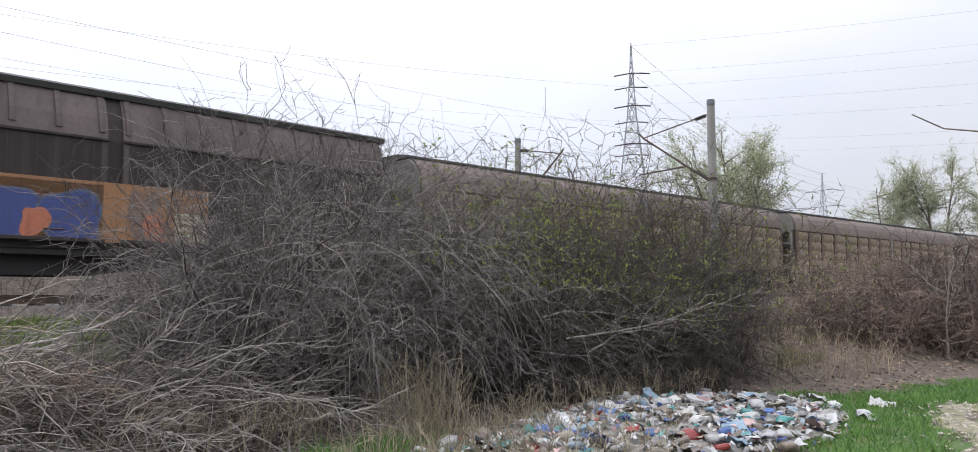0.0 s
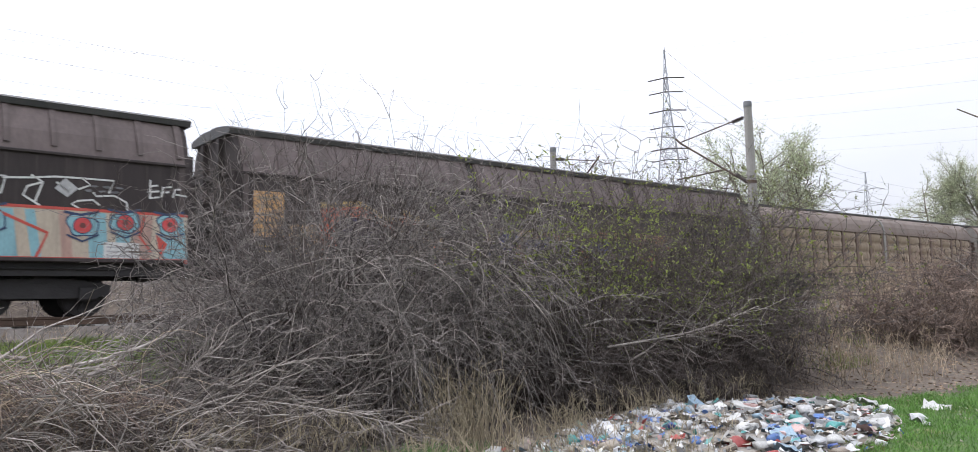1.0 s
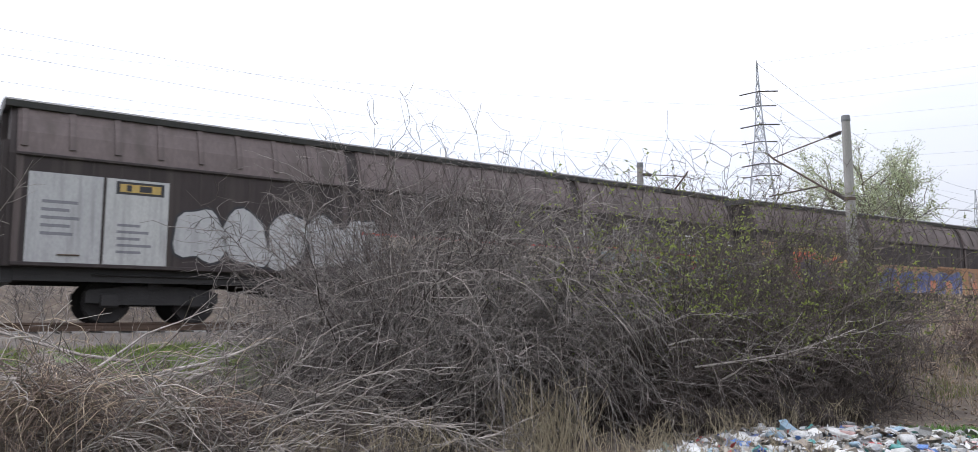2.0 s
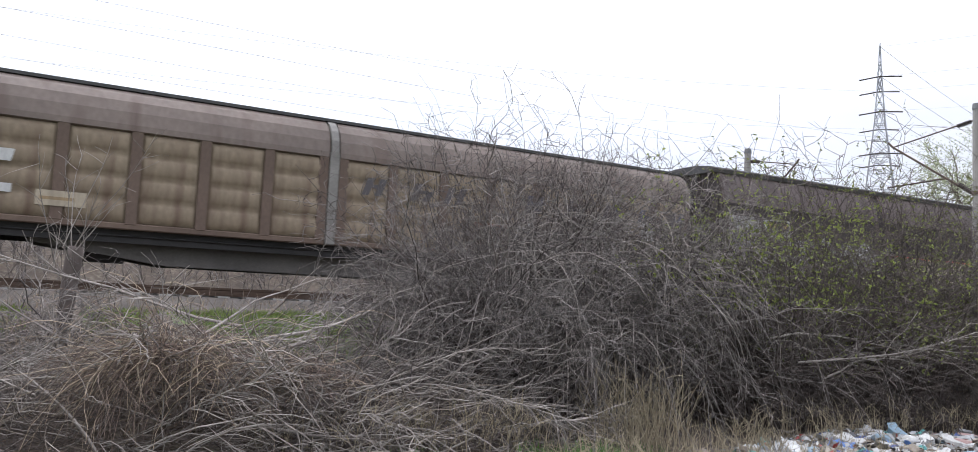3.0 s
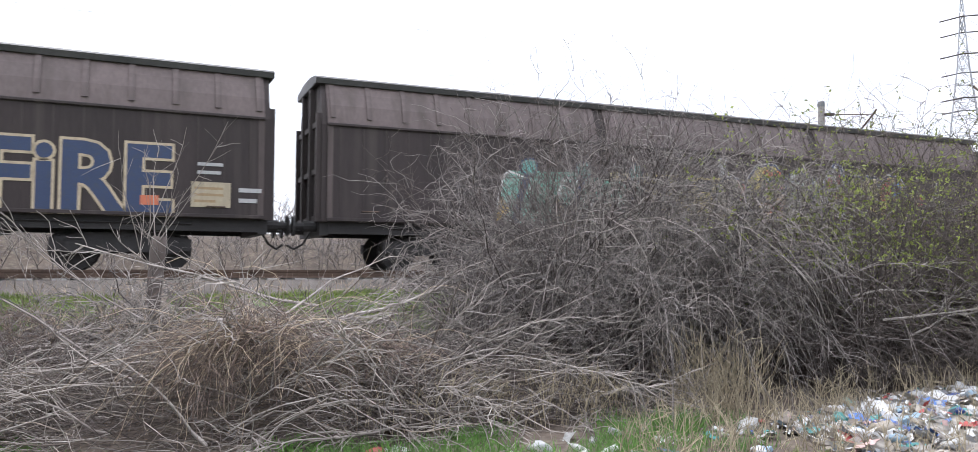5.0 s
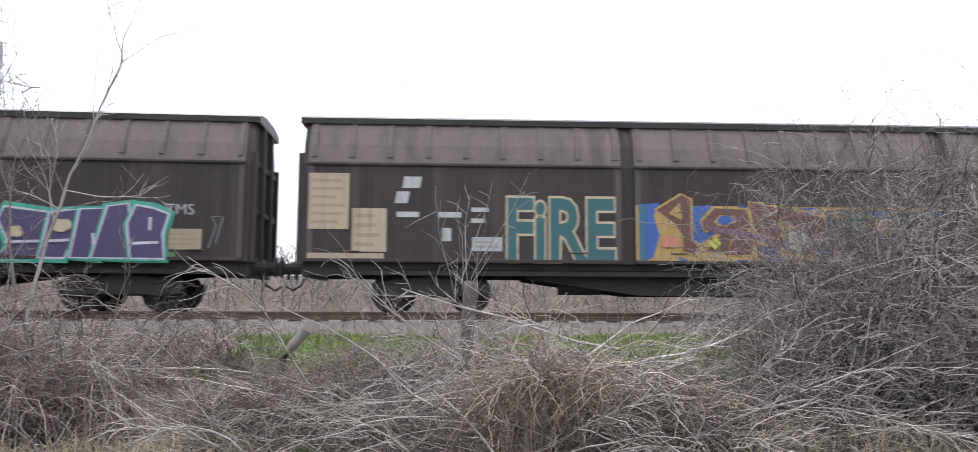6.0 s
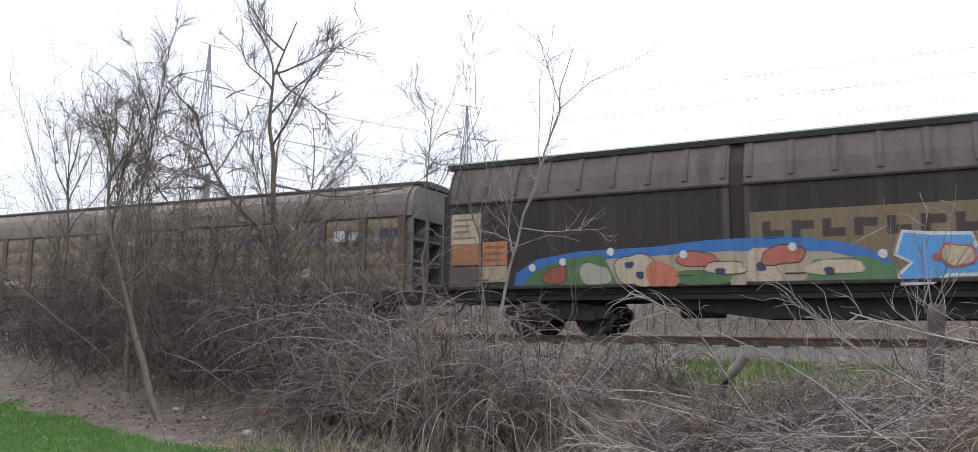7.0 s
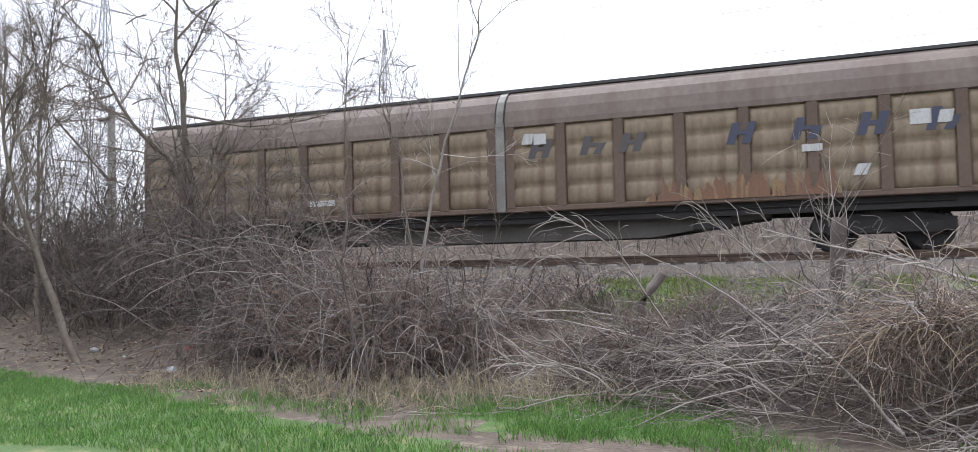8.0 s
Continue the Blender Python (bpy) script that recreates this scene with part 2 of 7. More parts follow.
def ease(x, a, b):
    t = max(0.0, min(1.0, (x - a) / (b - a)))
    return t * t * (3 - 2 * t)


def foot_y(x):
    """Where the flat strip ends and the bank of the line begins."""
    return 8.2 - 0.10 * max(0, x - 3) - 1.9 * ease(x, 10.8, 13.2) - 0.16 * max(0, x - 13) + 0.05 * max(0, -x)


# unseen earth mounds added under the piles to block light from behind
MOUNDS = ((1.4, 8.7, 1.5, 0.8, 0.62), (-0.9, 9.6, 1.3, 0.7, 0.4), (0.2, 10.4, 1.2, 0.5, 0.35))


def ground_z(x, y):
    yc = track_y(max(-90, min(90, x)))
    foot = foot_y(max(-30, min(22, x)))
    top = yc - 4.6
    if y < foot:
        z = -0.05 * max(0, foot - 2 - y) * 0.2
    elif y < top:
        t = min(1.0, (y - foot) / (top - foot) * (1 + 0.9 * ease(x, 11, 14)))
        z = 1.08 * (t * t * (3 - 2 * t)) * (0.75 + 0.25 * t)
    elif y < yc + 9:
        z = 1.08
    else:
        z = 1.08 + 1.9 * min(1, (y - yc - 9) / 4) if y < yc + 40 else 2.98 - min(3.3, (y - yc - 40) * 0.1)
    for px, py, sx, sy, h in MOUNDS:
        z += h * math.exp(-((x - px) / sx) ** 2 - ((y - py) / sy) ** 2)
    z += 0.07 * noise.noise((x * 0.6, y * 0.6, 0)) + 0.03 * noise.noise((x * 2.1, y * 2.1, 5))
    return z


def build_ground():
    xs = [-2500, -900, -350, -160, -90] + [-60 + i * 2.0 for i in range(18)] + [-25 + i * 0.45 for i in range(134)] + [36 + i * 2 for i in range(28)] + [120, 200, 400, 1000, 2500]
    ys = [-2500, -800, -250, -80, -30, -12, -5] + [-2 + i * 0.4 for i in range(60)] + [22.5 + i * 1.5 for i in range(20)] + [60, 90, 160, 300, 700, 2500]
    s = Shape()
    s.v = [(x, y, ground_z(x, y) if abs(x) < 400 and abs(y) < 300 else -0.3) for y in ys for x in xs]
    n = len(xs)
    s.f = [(j * n + i, j * n + i + 1, (j + 1) * n + i + 1, (j + 1) * n + i) for j in range(len(ys) - 1) for i in range(n - 1)]
    ob = part("ground", s, SOIL, smooth=True)
    return tagged(ob, "brown leaf-littered soil rising in a bank to the railway", "ground", kind="structure")


build_ground()


def build_track(offset, name):
    t = thing(name, "rusty rails on concrete sleepers in grey ballast", "railway track", kind="structure")
    xs = [-140 + 4 * i for i in range(76)]
    for side in (-0.75, 0.75):
        prof = [(-0.07, -0.17), (0.07, -0.17), (0.02, -0.13), (0.02, -0.05), (0.036, -0.035), (0.036, 0), (-0.036, 0), (-0.036, -0.035), (-0.02, -0.05), (-0.02, -0.13)]
        s = Shape()
        s.loft([(x, [(track_y(x, offset + side) + a, RAIL_Z + b) for a, b in prof]) for x in xs])
        part("rail", s, RAIL, t)
    s = Shape()
    s.loft([(x, [(track_y(x, offset - w), RAIL_Z - h) for w, h in ((2.9, 0.62), (1.75, 0.2), (0.9, 0.21), (-0.9, 0.21), (-1.75, 0.2), (-2.9, 0.62))]) for x in xs])
    tagged(part("ballast_bed", s, BALLAST, t), kind="stuff")
    sl = Shape().box(-0.13, 0.13, -1.25, 1.25, -0.19, 0.0, 0.03).mesh("sleeper", CONCRETE)
    for i in range(120):
        x = -36 + 0.6 * i
        part("sleeper", sl, None, t, at=track_pose(x, offset) @ pose(0, 0, -0.17))
    return t


build_track(0.0, "track_near")
build_track(4.2, "track_far")

# ---- the train ----
HALF, BODY = 1.5, 22.28
WHEELS = []


def bogie(wagon, x):
    b = Shape()
    for s in (-1, 1):
        y = s * 1.0
        b.loft([(x - 1.35, [(y - 0.09, 0.42), (y + 0.09, 0.42), (y + 0.09, 0.66), (y - 0.09, 0.66)]), (x - 0.6, [(y - 0.09, 0.38), (y + 0.09, 0.38), (y + 0.09, 0.78), (y - 0.09, 0.78)]),
                (x + 0.6, [(y - 0.09, 0.38), (y + 0.09, 0.38), (y + 0.09, 0.78), (y - 0.09, 0.78)]), (x + 1.35, [(y - 0.09, 0.42), (y + 0.09, 0.42), (y + 0.09, 0.66), (y - 0.09, 0.66)])])
        for dx in (-0.9, 0.9):
            b.box(x + dx - 0.17, x + dx + 0.17, y - 0.16 if s < 0 else y, y if s < 0 else y + 0.16, 0.32, 0.62, 0.04)
            for k in (-0.24, 0.24):
                b.tube([(x + dx + k, y, 0.4), (x + dx + k, y, 0.72)], 0.07, 6)
        b.box(x - 0.14, x + 0.14, y - 0.12, y + 0.12, 0.7, 0.98)
    b.box(x - 0.35, x + 0.35, -1.0, 1.0, 0.55, 0.92, 0.05)
    part("bogie_frame", b, UNDER, wagon)
    for dx in (-0.9, 0.9):
        w = Shape()
        w.tube([(0, -1.05, 0), (0, 1.05, 0)], 0.08, 8)
        for s in (-1, 1):
            w.tube([(0, s * 0.70, 0), (0, s * 0.75, 0), (0, s * 0.752, 0), (0, s * 0.83, 0)], [0.49, 0.49, 0.46, 0.455], 20)
        for k in range(4):
            a = k * math.pi / 2
            for s in (-0.84, 0.84):
                w.tube([(0.16 * math.cos(a), s, 0.16 * math.sin(a)), (0.38 * math.cos(a), s, 0.38 * math.sin(a))], 0.03, 4)
        WHEELS.append((part("wheelset", w, UNDER, wagon), x + dx))


def running_gear(wagon, girder):
    s = Shape()
    for y in (-1.28, 1.28):
        s.box(-10.9, 10.9, y - 0.05, y + 0.05, 0.84, 1.11)
    s.box(-11.1, -10.9, -1.3, 1.3, 0.8, 1.12)
    s.box(10.9, 11.1, -1.3, 1.3, 0.8, 1.12)
    part("sole_bar", s, UNDER, wagon)
    if girder:
        s = Shape()
        for y in (-0.95, 0.95):
            s.loft([(-6.0, [(y - 0.05, 0.78), (y + 0.05, 0.78), (y + 0.05, 1.0), (y - 0.05, 1.0)]), (-3.4, [(y - 0.05, 0.42), (y + 0.05, 0.42), (y + 0.05, 1.0), (y - 0.05, 1.0)]),
                    (3.4, [(y - 0.05, 0.42), (y + 0.05, 0.42), (y + 0.05, 1.0), (y - 0.05, 1.0)]), (6.0, [(y - 0.05, 0.78), (y + 0.05, 0.78), (y + 0.05, 1.0), (y - 0.05, 1.0)])])
        part("centre_girder", s, girder, wagon)
    s = Shape()
    s.tube([(-5.2, -0.5, 0.62), (-4.2, -0.5, 0.62)], 0.2, 10)
    s.box(4.4, 5.2, -1.2, -0.8, 0.55, 0.85, 0.03)
    s.tube([(-9.5, -1.36, 0.98), (9.5, -1.36, 0.98)], 0.02, 4)
    part("brake_gear", s, UNDER, wagon)
    for e in (-1, 1):
        for y in (-0.875, 0.875):
            s = Shape()
            x = e * 11.1
            s.tube([(x, y, 1.02), (x + e * 0.3, y, 1.02), (x + e * 0.3, y, 1.02), (x + e * 0.5, y, 1.02)], [0.13, 0.13, 0.09, 0.09], 10)
            s.tube([(x + e * 0.5, y, 1.02), (x + e * 0.55, y, 1.02)], [0.24, 0.22], 14)
            part("buffer", s, UNDER, wagon)
        s = Shape()
        s.tube([(e * 11.1, 0, 1.0), (e * 11.35, 0, 0.96), (e * 11.65, 0, 0.93)], [0.05, 0.04, 0.05], 6)
        s.tube([(e * 11.1, -0.3, 0.95), (e * 11.3, -0.28, 0.62), (e * 11.5, -0.2, 0.5), (e * 11.65, -0.15, 0.6)], 0.03, 5)
        part("coupling", s, UNDER, wagon)
    bogie(wagon, -8.2)
    bogie(wagon, 8.2)


def section(inset, ledge):
    """Half of a body's outline, from the sill up and in to the roof: (half width, height)."""
    return [(HALF - inset, 1.11), (HALF - inset, 3.34), (HALF - 0.03 - inset, 3.50), (HALF - 0.10 - inset, 3.80), (HALF - 0.22 - inset, 4.1), (HALF - 0.36 - inset, ledge)]


RIBS = {"door": Shape().box(-0.02, 0.02, -0.005, 0.005, 1.2, 3.28).mesh("door_rib", BLACKISH), "tan": Shape().box(-0.11, 0.11, -0.045, 0.045, 1.2, 3.17, 0.02).mesh("door_rib", TANRIB)}
rib_ = [(-y - 0.035, z) for y, z in section(0, 4.36)[2:]] + [(-y + 0.01, z) for y, z in reversed(section(0, 4.36)[2:])]
RIBS["shoulder"] = Shape().loft([(-0.06, rib_), (0.06, rib_)]).mesh("shoulder_rib", SHOULDER)


def dark_wagon(name, label):
    w = thing(name, label, "goods wagon", group="goods train")
    o = section(0.05, 4.34)
    ring = [(-y, z) for y, z in o] + [(-0.5, 4.47), (0.5, 4.47)] + [(y, z) for y, z in reversed(o)]
    part("body", Shape().loft([(-11.1, ring), (11.1, ring)]), BLACKISH, w)
    # roof cap with its overhanging edge
    cap = [(-1.22, 4.33), (-1.26, 4.45), (-1.15, 4.51), (-0.5, 4.60), (0.5, 4.60), (1.15, 4.51), (1.26, 4.45), (1.22, 4.33)]
    part("roof_cap", Shape().loft([(-11.22, cap), (11.22, cap)]), ROOF, w)
    # end frames
    for e in (-1, 1):
        s = Shape()
        for y in (-1.32, -0.5, 0.5, 1.32):
            s.box(min(e * 11.1, e * 11.22), max(e * 11.1, e * 11.22), y - 0.07, y + 0.07, 1.11, 4.3 if abs(y) < 1 else 3.6)
        for z in (1.2, 2.3, 3.4):
            s.box(min(e * 11.1, e * 11.17), max(e * 11.1, e * 11.17), -1.4, 1.4, z - 0.06, z + 0.06)
        part("end_frame", s, BLACKISH, w)
    xs = (-11.14, -3.72, 3.72, 11.14)
    for side in (-1, 1):
        for k in range(3):
            a, b = xs[k] + 0.16, xs[k + 1] - 0.16
            d = thing_part("sliding_door", w)
            s = Shape()
            s.box(a, b, min(side * 1.44, side * 1.5), max(side * 1.44, side * 1.5), 1.14, 3.33, 0.012)
            part("door_panel", s, BLACKISH, d)
            n = 12
            for i in range(n + 1):
                part("door_rib", RIBS["door"], None, d, at=pose(a + 0.3 + (b - a - 0.6) * i / n, side * 1.504, 0))
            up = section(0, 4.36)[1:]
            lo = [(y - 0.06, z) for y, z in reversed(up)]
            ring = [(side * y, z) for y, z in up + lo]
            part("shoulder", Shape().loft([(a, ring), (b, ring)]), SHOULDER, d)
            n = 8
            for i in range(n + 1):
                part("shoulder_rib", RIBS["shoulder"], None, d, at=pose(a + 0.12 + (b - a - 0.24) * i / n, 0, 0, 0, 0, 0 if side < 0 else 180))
            s = Shape()
            s.box(a, b, min(side * 1.5, side * 1.55), max(side * 1.5, side * 1.55), 3.3, 3.37, 0.015)
            s.box(a, b, min(side * 1.5, side * 1.53), max(side * 1.5, side * 1.53), 1.12, 1.2, 0.01)
            part("door_rail", s, BLACKISH, d)
            for e in (a, b - 0.13):
                part("door_frame", Shape().box(e, e + 0.13, min(side * 1.5, side * 1.51), max(side * 1.5, side * 1.51), 1.2, 3.3), DOORFRAME, d)
            for x in (a + 1.0, b - 1.0):
                part("door_handle", Shape().tube([(x - 0.2, side * 1.53, 1.36), (x + 0.2, side * 1.53, 1.36)], 0.015, 5), RUSTY, d)
    running_gear(w, UNDER)
    return w


def thing_part(name, parent):
    ob = new(name)
    ob.parent = parent
    ob.empty_display_size = 0.1
    return ob


def pillow(w, h, d, rows):
    """A pressed panel with rows of soft horizontal bulges, on its back plane y = 0, bulging to -y."""
    s = Shape()
    nz = rows * 6
    xs = (0, 0.02, 0.08, 0.5, 0.92, 0.98, 1.0)
    bx = (0, 0.35, 0.9, 1.0, 0.9, 0.35, 0)
    v = []
    for j in range(nz + 1):
        t = j / nz
        bz = 0.1 + 0.9 * abs(math.sin(math.pi * t * rows)) ** 0.5 if 0 < j < nz else 0
        for x, k in zip(xs, bx):
            v.append(((x - 0.5) * w, -d * k * bz, t * h))
    n = len(xs)
    return s.add(v, [(j * n + i, j * n + i + 1, (j + 1) * n + i + 1, (j + 1) * n + i) for j in range(nz) for i in range(n - 1)])


PANEL = None


def brown_wagon(name, label):
    global PANEL
    w = thing(name, label, "goods wagon", group="goods train")
    o = section(0.06, 4.02)
    o[1], o[2], o[3], o[4], o[5] = (HALF - 0.06, 3.16), (HALF - 0.08, 3.34), (HALF - 0.14, 3.62), (HALF - 0.30, 3.90), (HALF - 0.5, 4.04)
    ring = [(-y, z) for y, z in o] + [(-0.5, 4.13), (0.5, 4.13)] + [(y, z) for y, z in reversed(o)]
    part("body", Shape().loft([(-10.75, ring), (10.75, ring)]), TANRIB, w)
    cap = [(-1.07, 4.08), (-1.07, 4.15), (-0.5, 4.24), (0.5, 4.24), (1.07, 4.15), (1.07, 4.08)]
    part("roof_cap", Shape().loft([(-11.16, cap), (11.16, cap)]), ROOF, w)
    for e in (-1, 1):
        s = Shape()
        x0, x1 = sorted((e * 10.75, e * 11.12))
        for y in (-1.3, -0.45, 0.45, 1.3):
            s.box(x0, x1, y - 0.06, y + 0.06, 1.11, 3.95 if abs(y) < 1 else 3.5)
        part("end_post", s, GREYEND, w)
        s = Shape()
        for z in (1.35, 1.95, 2.55, 3.15):
            s.box(x0, x1, -1.36, 1.36, z - 0.035, z + 0.035)
        part("end_shelf", s, GREYEND, w)
        hood = [(-y, z) for y, z in o[1:]] + [(y, z) for y, z in reversed(o[1:])]
        part("end_hood", Shape().loft([(x0 if e < 0 else x0 + 0.02, hood), (x1 if e > 0 else x1 - 0.02, hood)]), GREYEND, w)
    if PANEL is None:
        PANEL = pillow(1.16, 1.88, 0.092, 4).mesh("panel", TAN, True)
    up = [(HALF + 0.04, 3.15), (HALF + 0.04, 3.27), (HALF - 0.01, 3.54), (HALF - 0.12, 3.78), (HALF - 0.28, 3.95), (HALF - 0.5, 4.08)]
    lo = [(y - 0.08, z - 0.03) for y, z in reversed(up)]
    for side in (-1, 1):
        for k in (-1, 1):
            a, b = sorted((k * 0.13, k * 11.0))
            d = thing_part("sliding_door", w)
            part("shoulder", Shape().loft([(a, [(side * y, z) for y, z in up + lo]), (b, [(side * y, z) for y, z in up + lo])]), TANTOP, d)
            step = (b - a) / 8
            for i in range(9):
                part("door_rib", RIBS["tan"], None, d, at=pose(a + step * i + (0.11 if i == 0 else -0.11 if i == 8 else 0), side * 1.485, 0))
            for i in range(8):
                m = pose(a + step * (i + 0.5), side * 1.45, 1.25, 0, 0, 0 if side < 0 else 180)
                part("panel", PANEL, None, d, at=m)
            s = Shape()
            s.box(a, b, min(side * 1.44, side * 1.52), max(side * 1.44, side * 1.52), 1.11, 1.24, 0.02)
            part("door_sill", s, TANRIB, d)
        s = Shape()
        s.box(-0.11, 0.11, min(side * 1.44, side * 1.56), max(side * 1.44, side * 1.56), 1.11, 3.27, 0.03)
        ring = [(side * (y + 0.025), z + 0.012) for y, z in up] + [(side * (y - 0.05), z - 0.03) for y, z in reversed(up)]
        s.loft([(-0.09, ring), (0.09, ring)])
        part("centre_post", s, GREYEND, w, "pale grey centre post")
    running_gear(w, DUSTY)
    return w


TRAIN = []
ORDER = "BBBDDBDDDB"   # from the head of what is seen to the last wagon
for i, kind_ in enumerate(ORDER):
    n = i - 3
    if kind_ == "D":
        TRAIN.append((n, dark_wagon("goods_wagon", "dark brown sliding-wall goods wagon with graffiti on the rails")))
    else:
        TRAIN.append((n, brown_wagon("goods_wagon", "dusty tan goods wagon with ribbed sliding doors on the rails")))

# ---- paint on the wagons' near sides: u along the wagon from its middle, v above the rail ----
PAINT = {}


def paint(color):
    if color not in PAINT:
        PAINT[color] = material("spray_paint", color, tuple(c * 0.72 for c in color), 0.55, scale=1.3, fine=25, bump=0.05, stretch=(1.5, 1.5, 0.5), spread=0.7, stain=tuple(c * 0.55 + 0.015 for c in color))
    return PAINT[color]


WHITE, CREAM, NAVY, SKYB = (0.62, 0.62, 0.60), (0.50, 0.41, 0.28), (0.025, 0.045, 0.11), (0.10, 0.33, 0.66)
BLUE, RED, MAROON, YELLOW = (0.035, 0.10, 0.34), (0.50, 0.07, 0.05), (0.14, 0.035, 0.03), (0.48, 0.33, 0.09)
TEAL, GREEN, CORAL, PURPLE = (0.03, 0.11, 0.12), (0.08, 0.17, 0.06), (0.50, 0.17, 0.09), (0.06, 0.045, 0.12)
ORANGE, CYAN, TANP, INK = (0.62, 0.22, 0.04), (0.22, 0.42, 0.47), (0.34, 0.24, 0.13), (0.02, 0.02, 0.025)
SILVER = (0.42, 0.42, 0.42)
SKIN = 1.513


class Wall:
    """Flat paint on a wagon's near side, one mesh a colour and layer."""

    def __init__(self, wagon, skin=SKIN):
        self.wagon, self.skin = wagon, skin

    def poly(self, pts, color, layer=0, name="graffiti", label=""):
        y = -self.skin - 0.0025 * layer
        return part(name, Shape().add([(u, y, v) for u, v in pts], [tuple(range(len(pts)))]), paint(color), self.wagon, label)

    def rect(self, u0, u1, v0, v1, color, layer=0, name="graffiti", label="", skew=0.0):
        return self.poly([(u0, v0), (u1, v0), (u1 + skew, v1), (u0 + skew, v1)], color, layer, name, label)

    def line(self, pts, width, color, layer=0, name="graffiti", closed=False, label=""):
        y = -self.skin - 0.0025 * layer
        P = [Vector((u, v)) for u, v in pts]
        n = len(P)
        v, f = [], []
        for i in range(n):
            a = P[(i - 1) % n] if closed or i else P[i]
            b = P[(i + 1) % n] if closed or i < n - 1 else P[i]
            d = (b - a).normalized()
            q = Vector((-d.y, d.x)) * width / 2
            v += [(P[i].x + q.x, y, P[i].y + q.y), (P[i].x - q.x, y, P[i].y - q.y)]
        for i in range(n if closed else n - 1):
            j = (i + 1) % n
            f.append((2 * i, 2 * i + 1, 2 * j + 1, 2 * j))
        return part(name, Shape().add(v, f), paint(color), self.wagon, label)

    def blob(self, u, v, w, h, color, layer=0, seed=0, rough=0.12, outline=None, edge=0.05, name="graffiti", square=3.0, n=22):
        r = random.Random(seed)
        ph = [r.uniform(0, 6.28) for _ in range(4)]
        pts, out = [], []
        for i in range(n):
            a = 2 * math.pi * i / n
            c, s = math.cos(a), math.sin(a)
            k = (abs(c) ** square + abs(s) ** square) ** (-1 / square)
            k *= 1 + rough * (math.sin(2 * a + ph[0]) + 0.7 * math.sin(3 * a + ph[1]) + 0.5 * math.sin(5 * a + ph[2])) / 2
            pts.append((u + c * k * w / 2, max(1.12, v + s * k * h / 2)))
            out.append((u + c * k * (w / 2 + edge), max(1.12, v + s * k * (h / 2 + edge))))
        if outline:
            self.poly(out, outline, layer, name)
        return self.poly(pts, color, layer + 1, name)

    def letter(self, pts, fill, layer=0, rim=SILVER, edge=NAVY, outer=0.22, inner=0.14):
        """A painted letter: fill, dark contour and pale rim."""
        self.line(pts, outer, rim, layer, closed=True)
        self.line(pts, inner, edge, layer + 1, closed=True)
        self.poly(pts, fill, layer + 2)

    def text(self, body, u, v, size, color, layer=0, outline=None, edge=0.02, squeeze=1.0, name="graffiti", fat=0.0):
        for off, col, lay in (((edge, outline, layer),) if outline else ()) + ((fat, color, layer + 1),):
            c = bpy.data.curves.new("lettering", 'FONT')
            c.body, c.size, c.offset = body, size, off
            c.fill_mode = 'FRONT'
            c.resolution_u = 3
            tmp = new("lettering", c)
            me = bpy.data.meshes.new_from_object(tmp)
            bpy.data.objects.remove(tmp)
            me.materials.clear()
            me.materials.append(paint(col))
            ob = part(name, me, None, self.wagon)
            ob.matrix_basis = pose(u, -self.skin - 0.0025 * lay, v, 90, 0, 0) @ Matrix.Diagonal((squeeze, 1, 1, 1))

    def bars(self, u0, u1, v0, v1, rows, color, layer=0, seed=0, name="lettering"):
        """Rows of plain bars for writing too small to read."""
        r = random.Random(seed)
        h = (v1 - v0) / rows
        for k in range(rows):
            self.rect(u0, u0 + (u1 - u0) * r.uniform(0.6, 1.0), v0 + h * k + h * 0.28, v0 + h * k + h * 0.68, color, layer, name)

    def plate(self, u0, u1, v0, v1, rows=4, color=CREAM, ink=TANP, seed=0, frame_=True):
        self.rect(u0, u1, v0, v1, color, 2, "data_panel", "cream painted data panel")
        w = 0.08 * (u1 - u0)
        self.bars(u0 + w, u1 - w, v0 + w, v1 - w, rows, ink, 3, seed)


def company_mark(w, places, v, h, color=NAVY):
    """The faded dark-blue company mark as plain slanted blocks."""
    for k, u in enumerate(places):
        w.rect(u - 0.26, u - 0.08, v, v + h, color, 0, "company_mark", skew=0.14)
        w.rect(u + 0.06, u + 0.24, v, v + h * (0.6 if k % 2 else 1.0), color, 0, "company_mark", skew=0.14)
        w.rect(u - 0.16, u + 0.18, v + h * 0.42, v + h * 0.62, color, 1, "company_mark", skew=0.03)


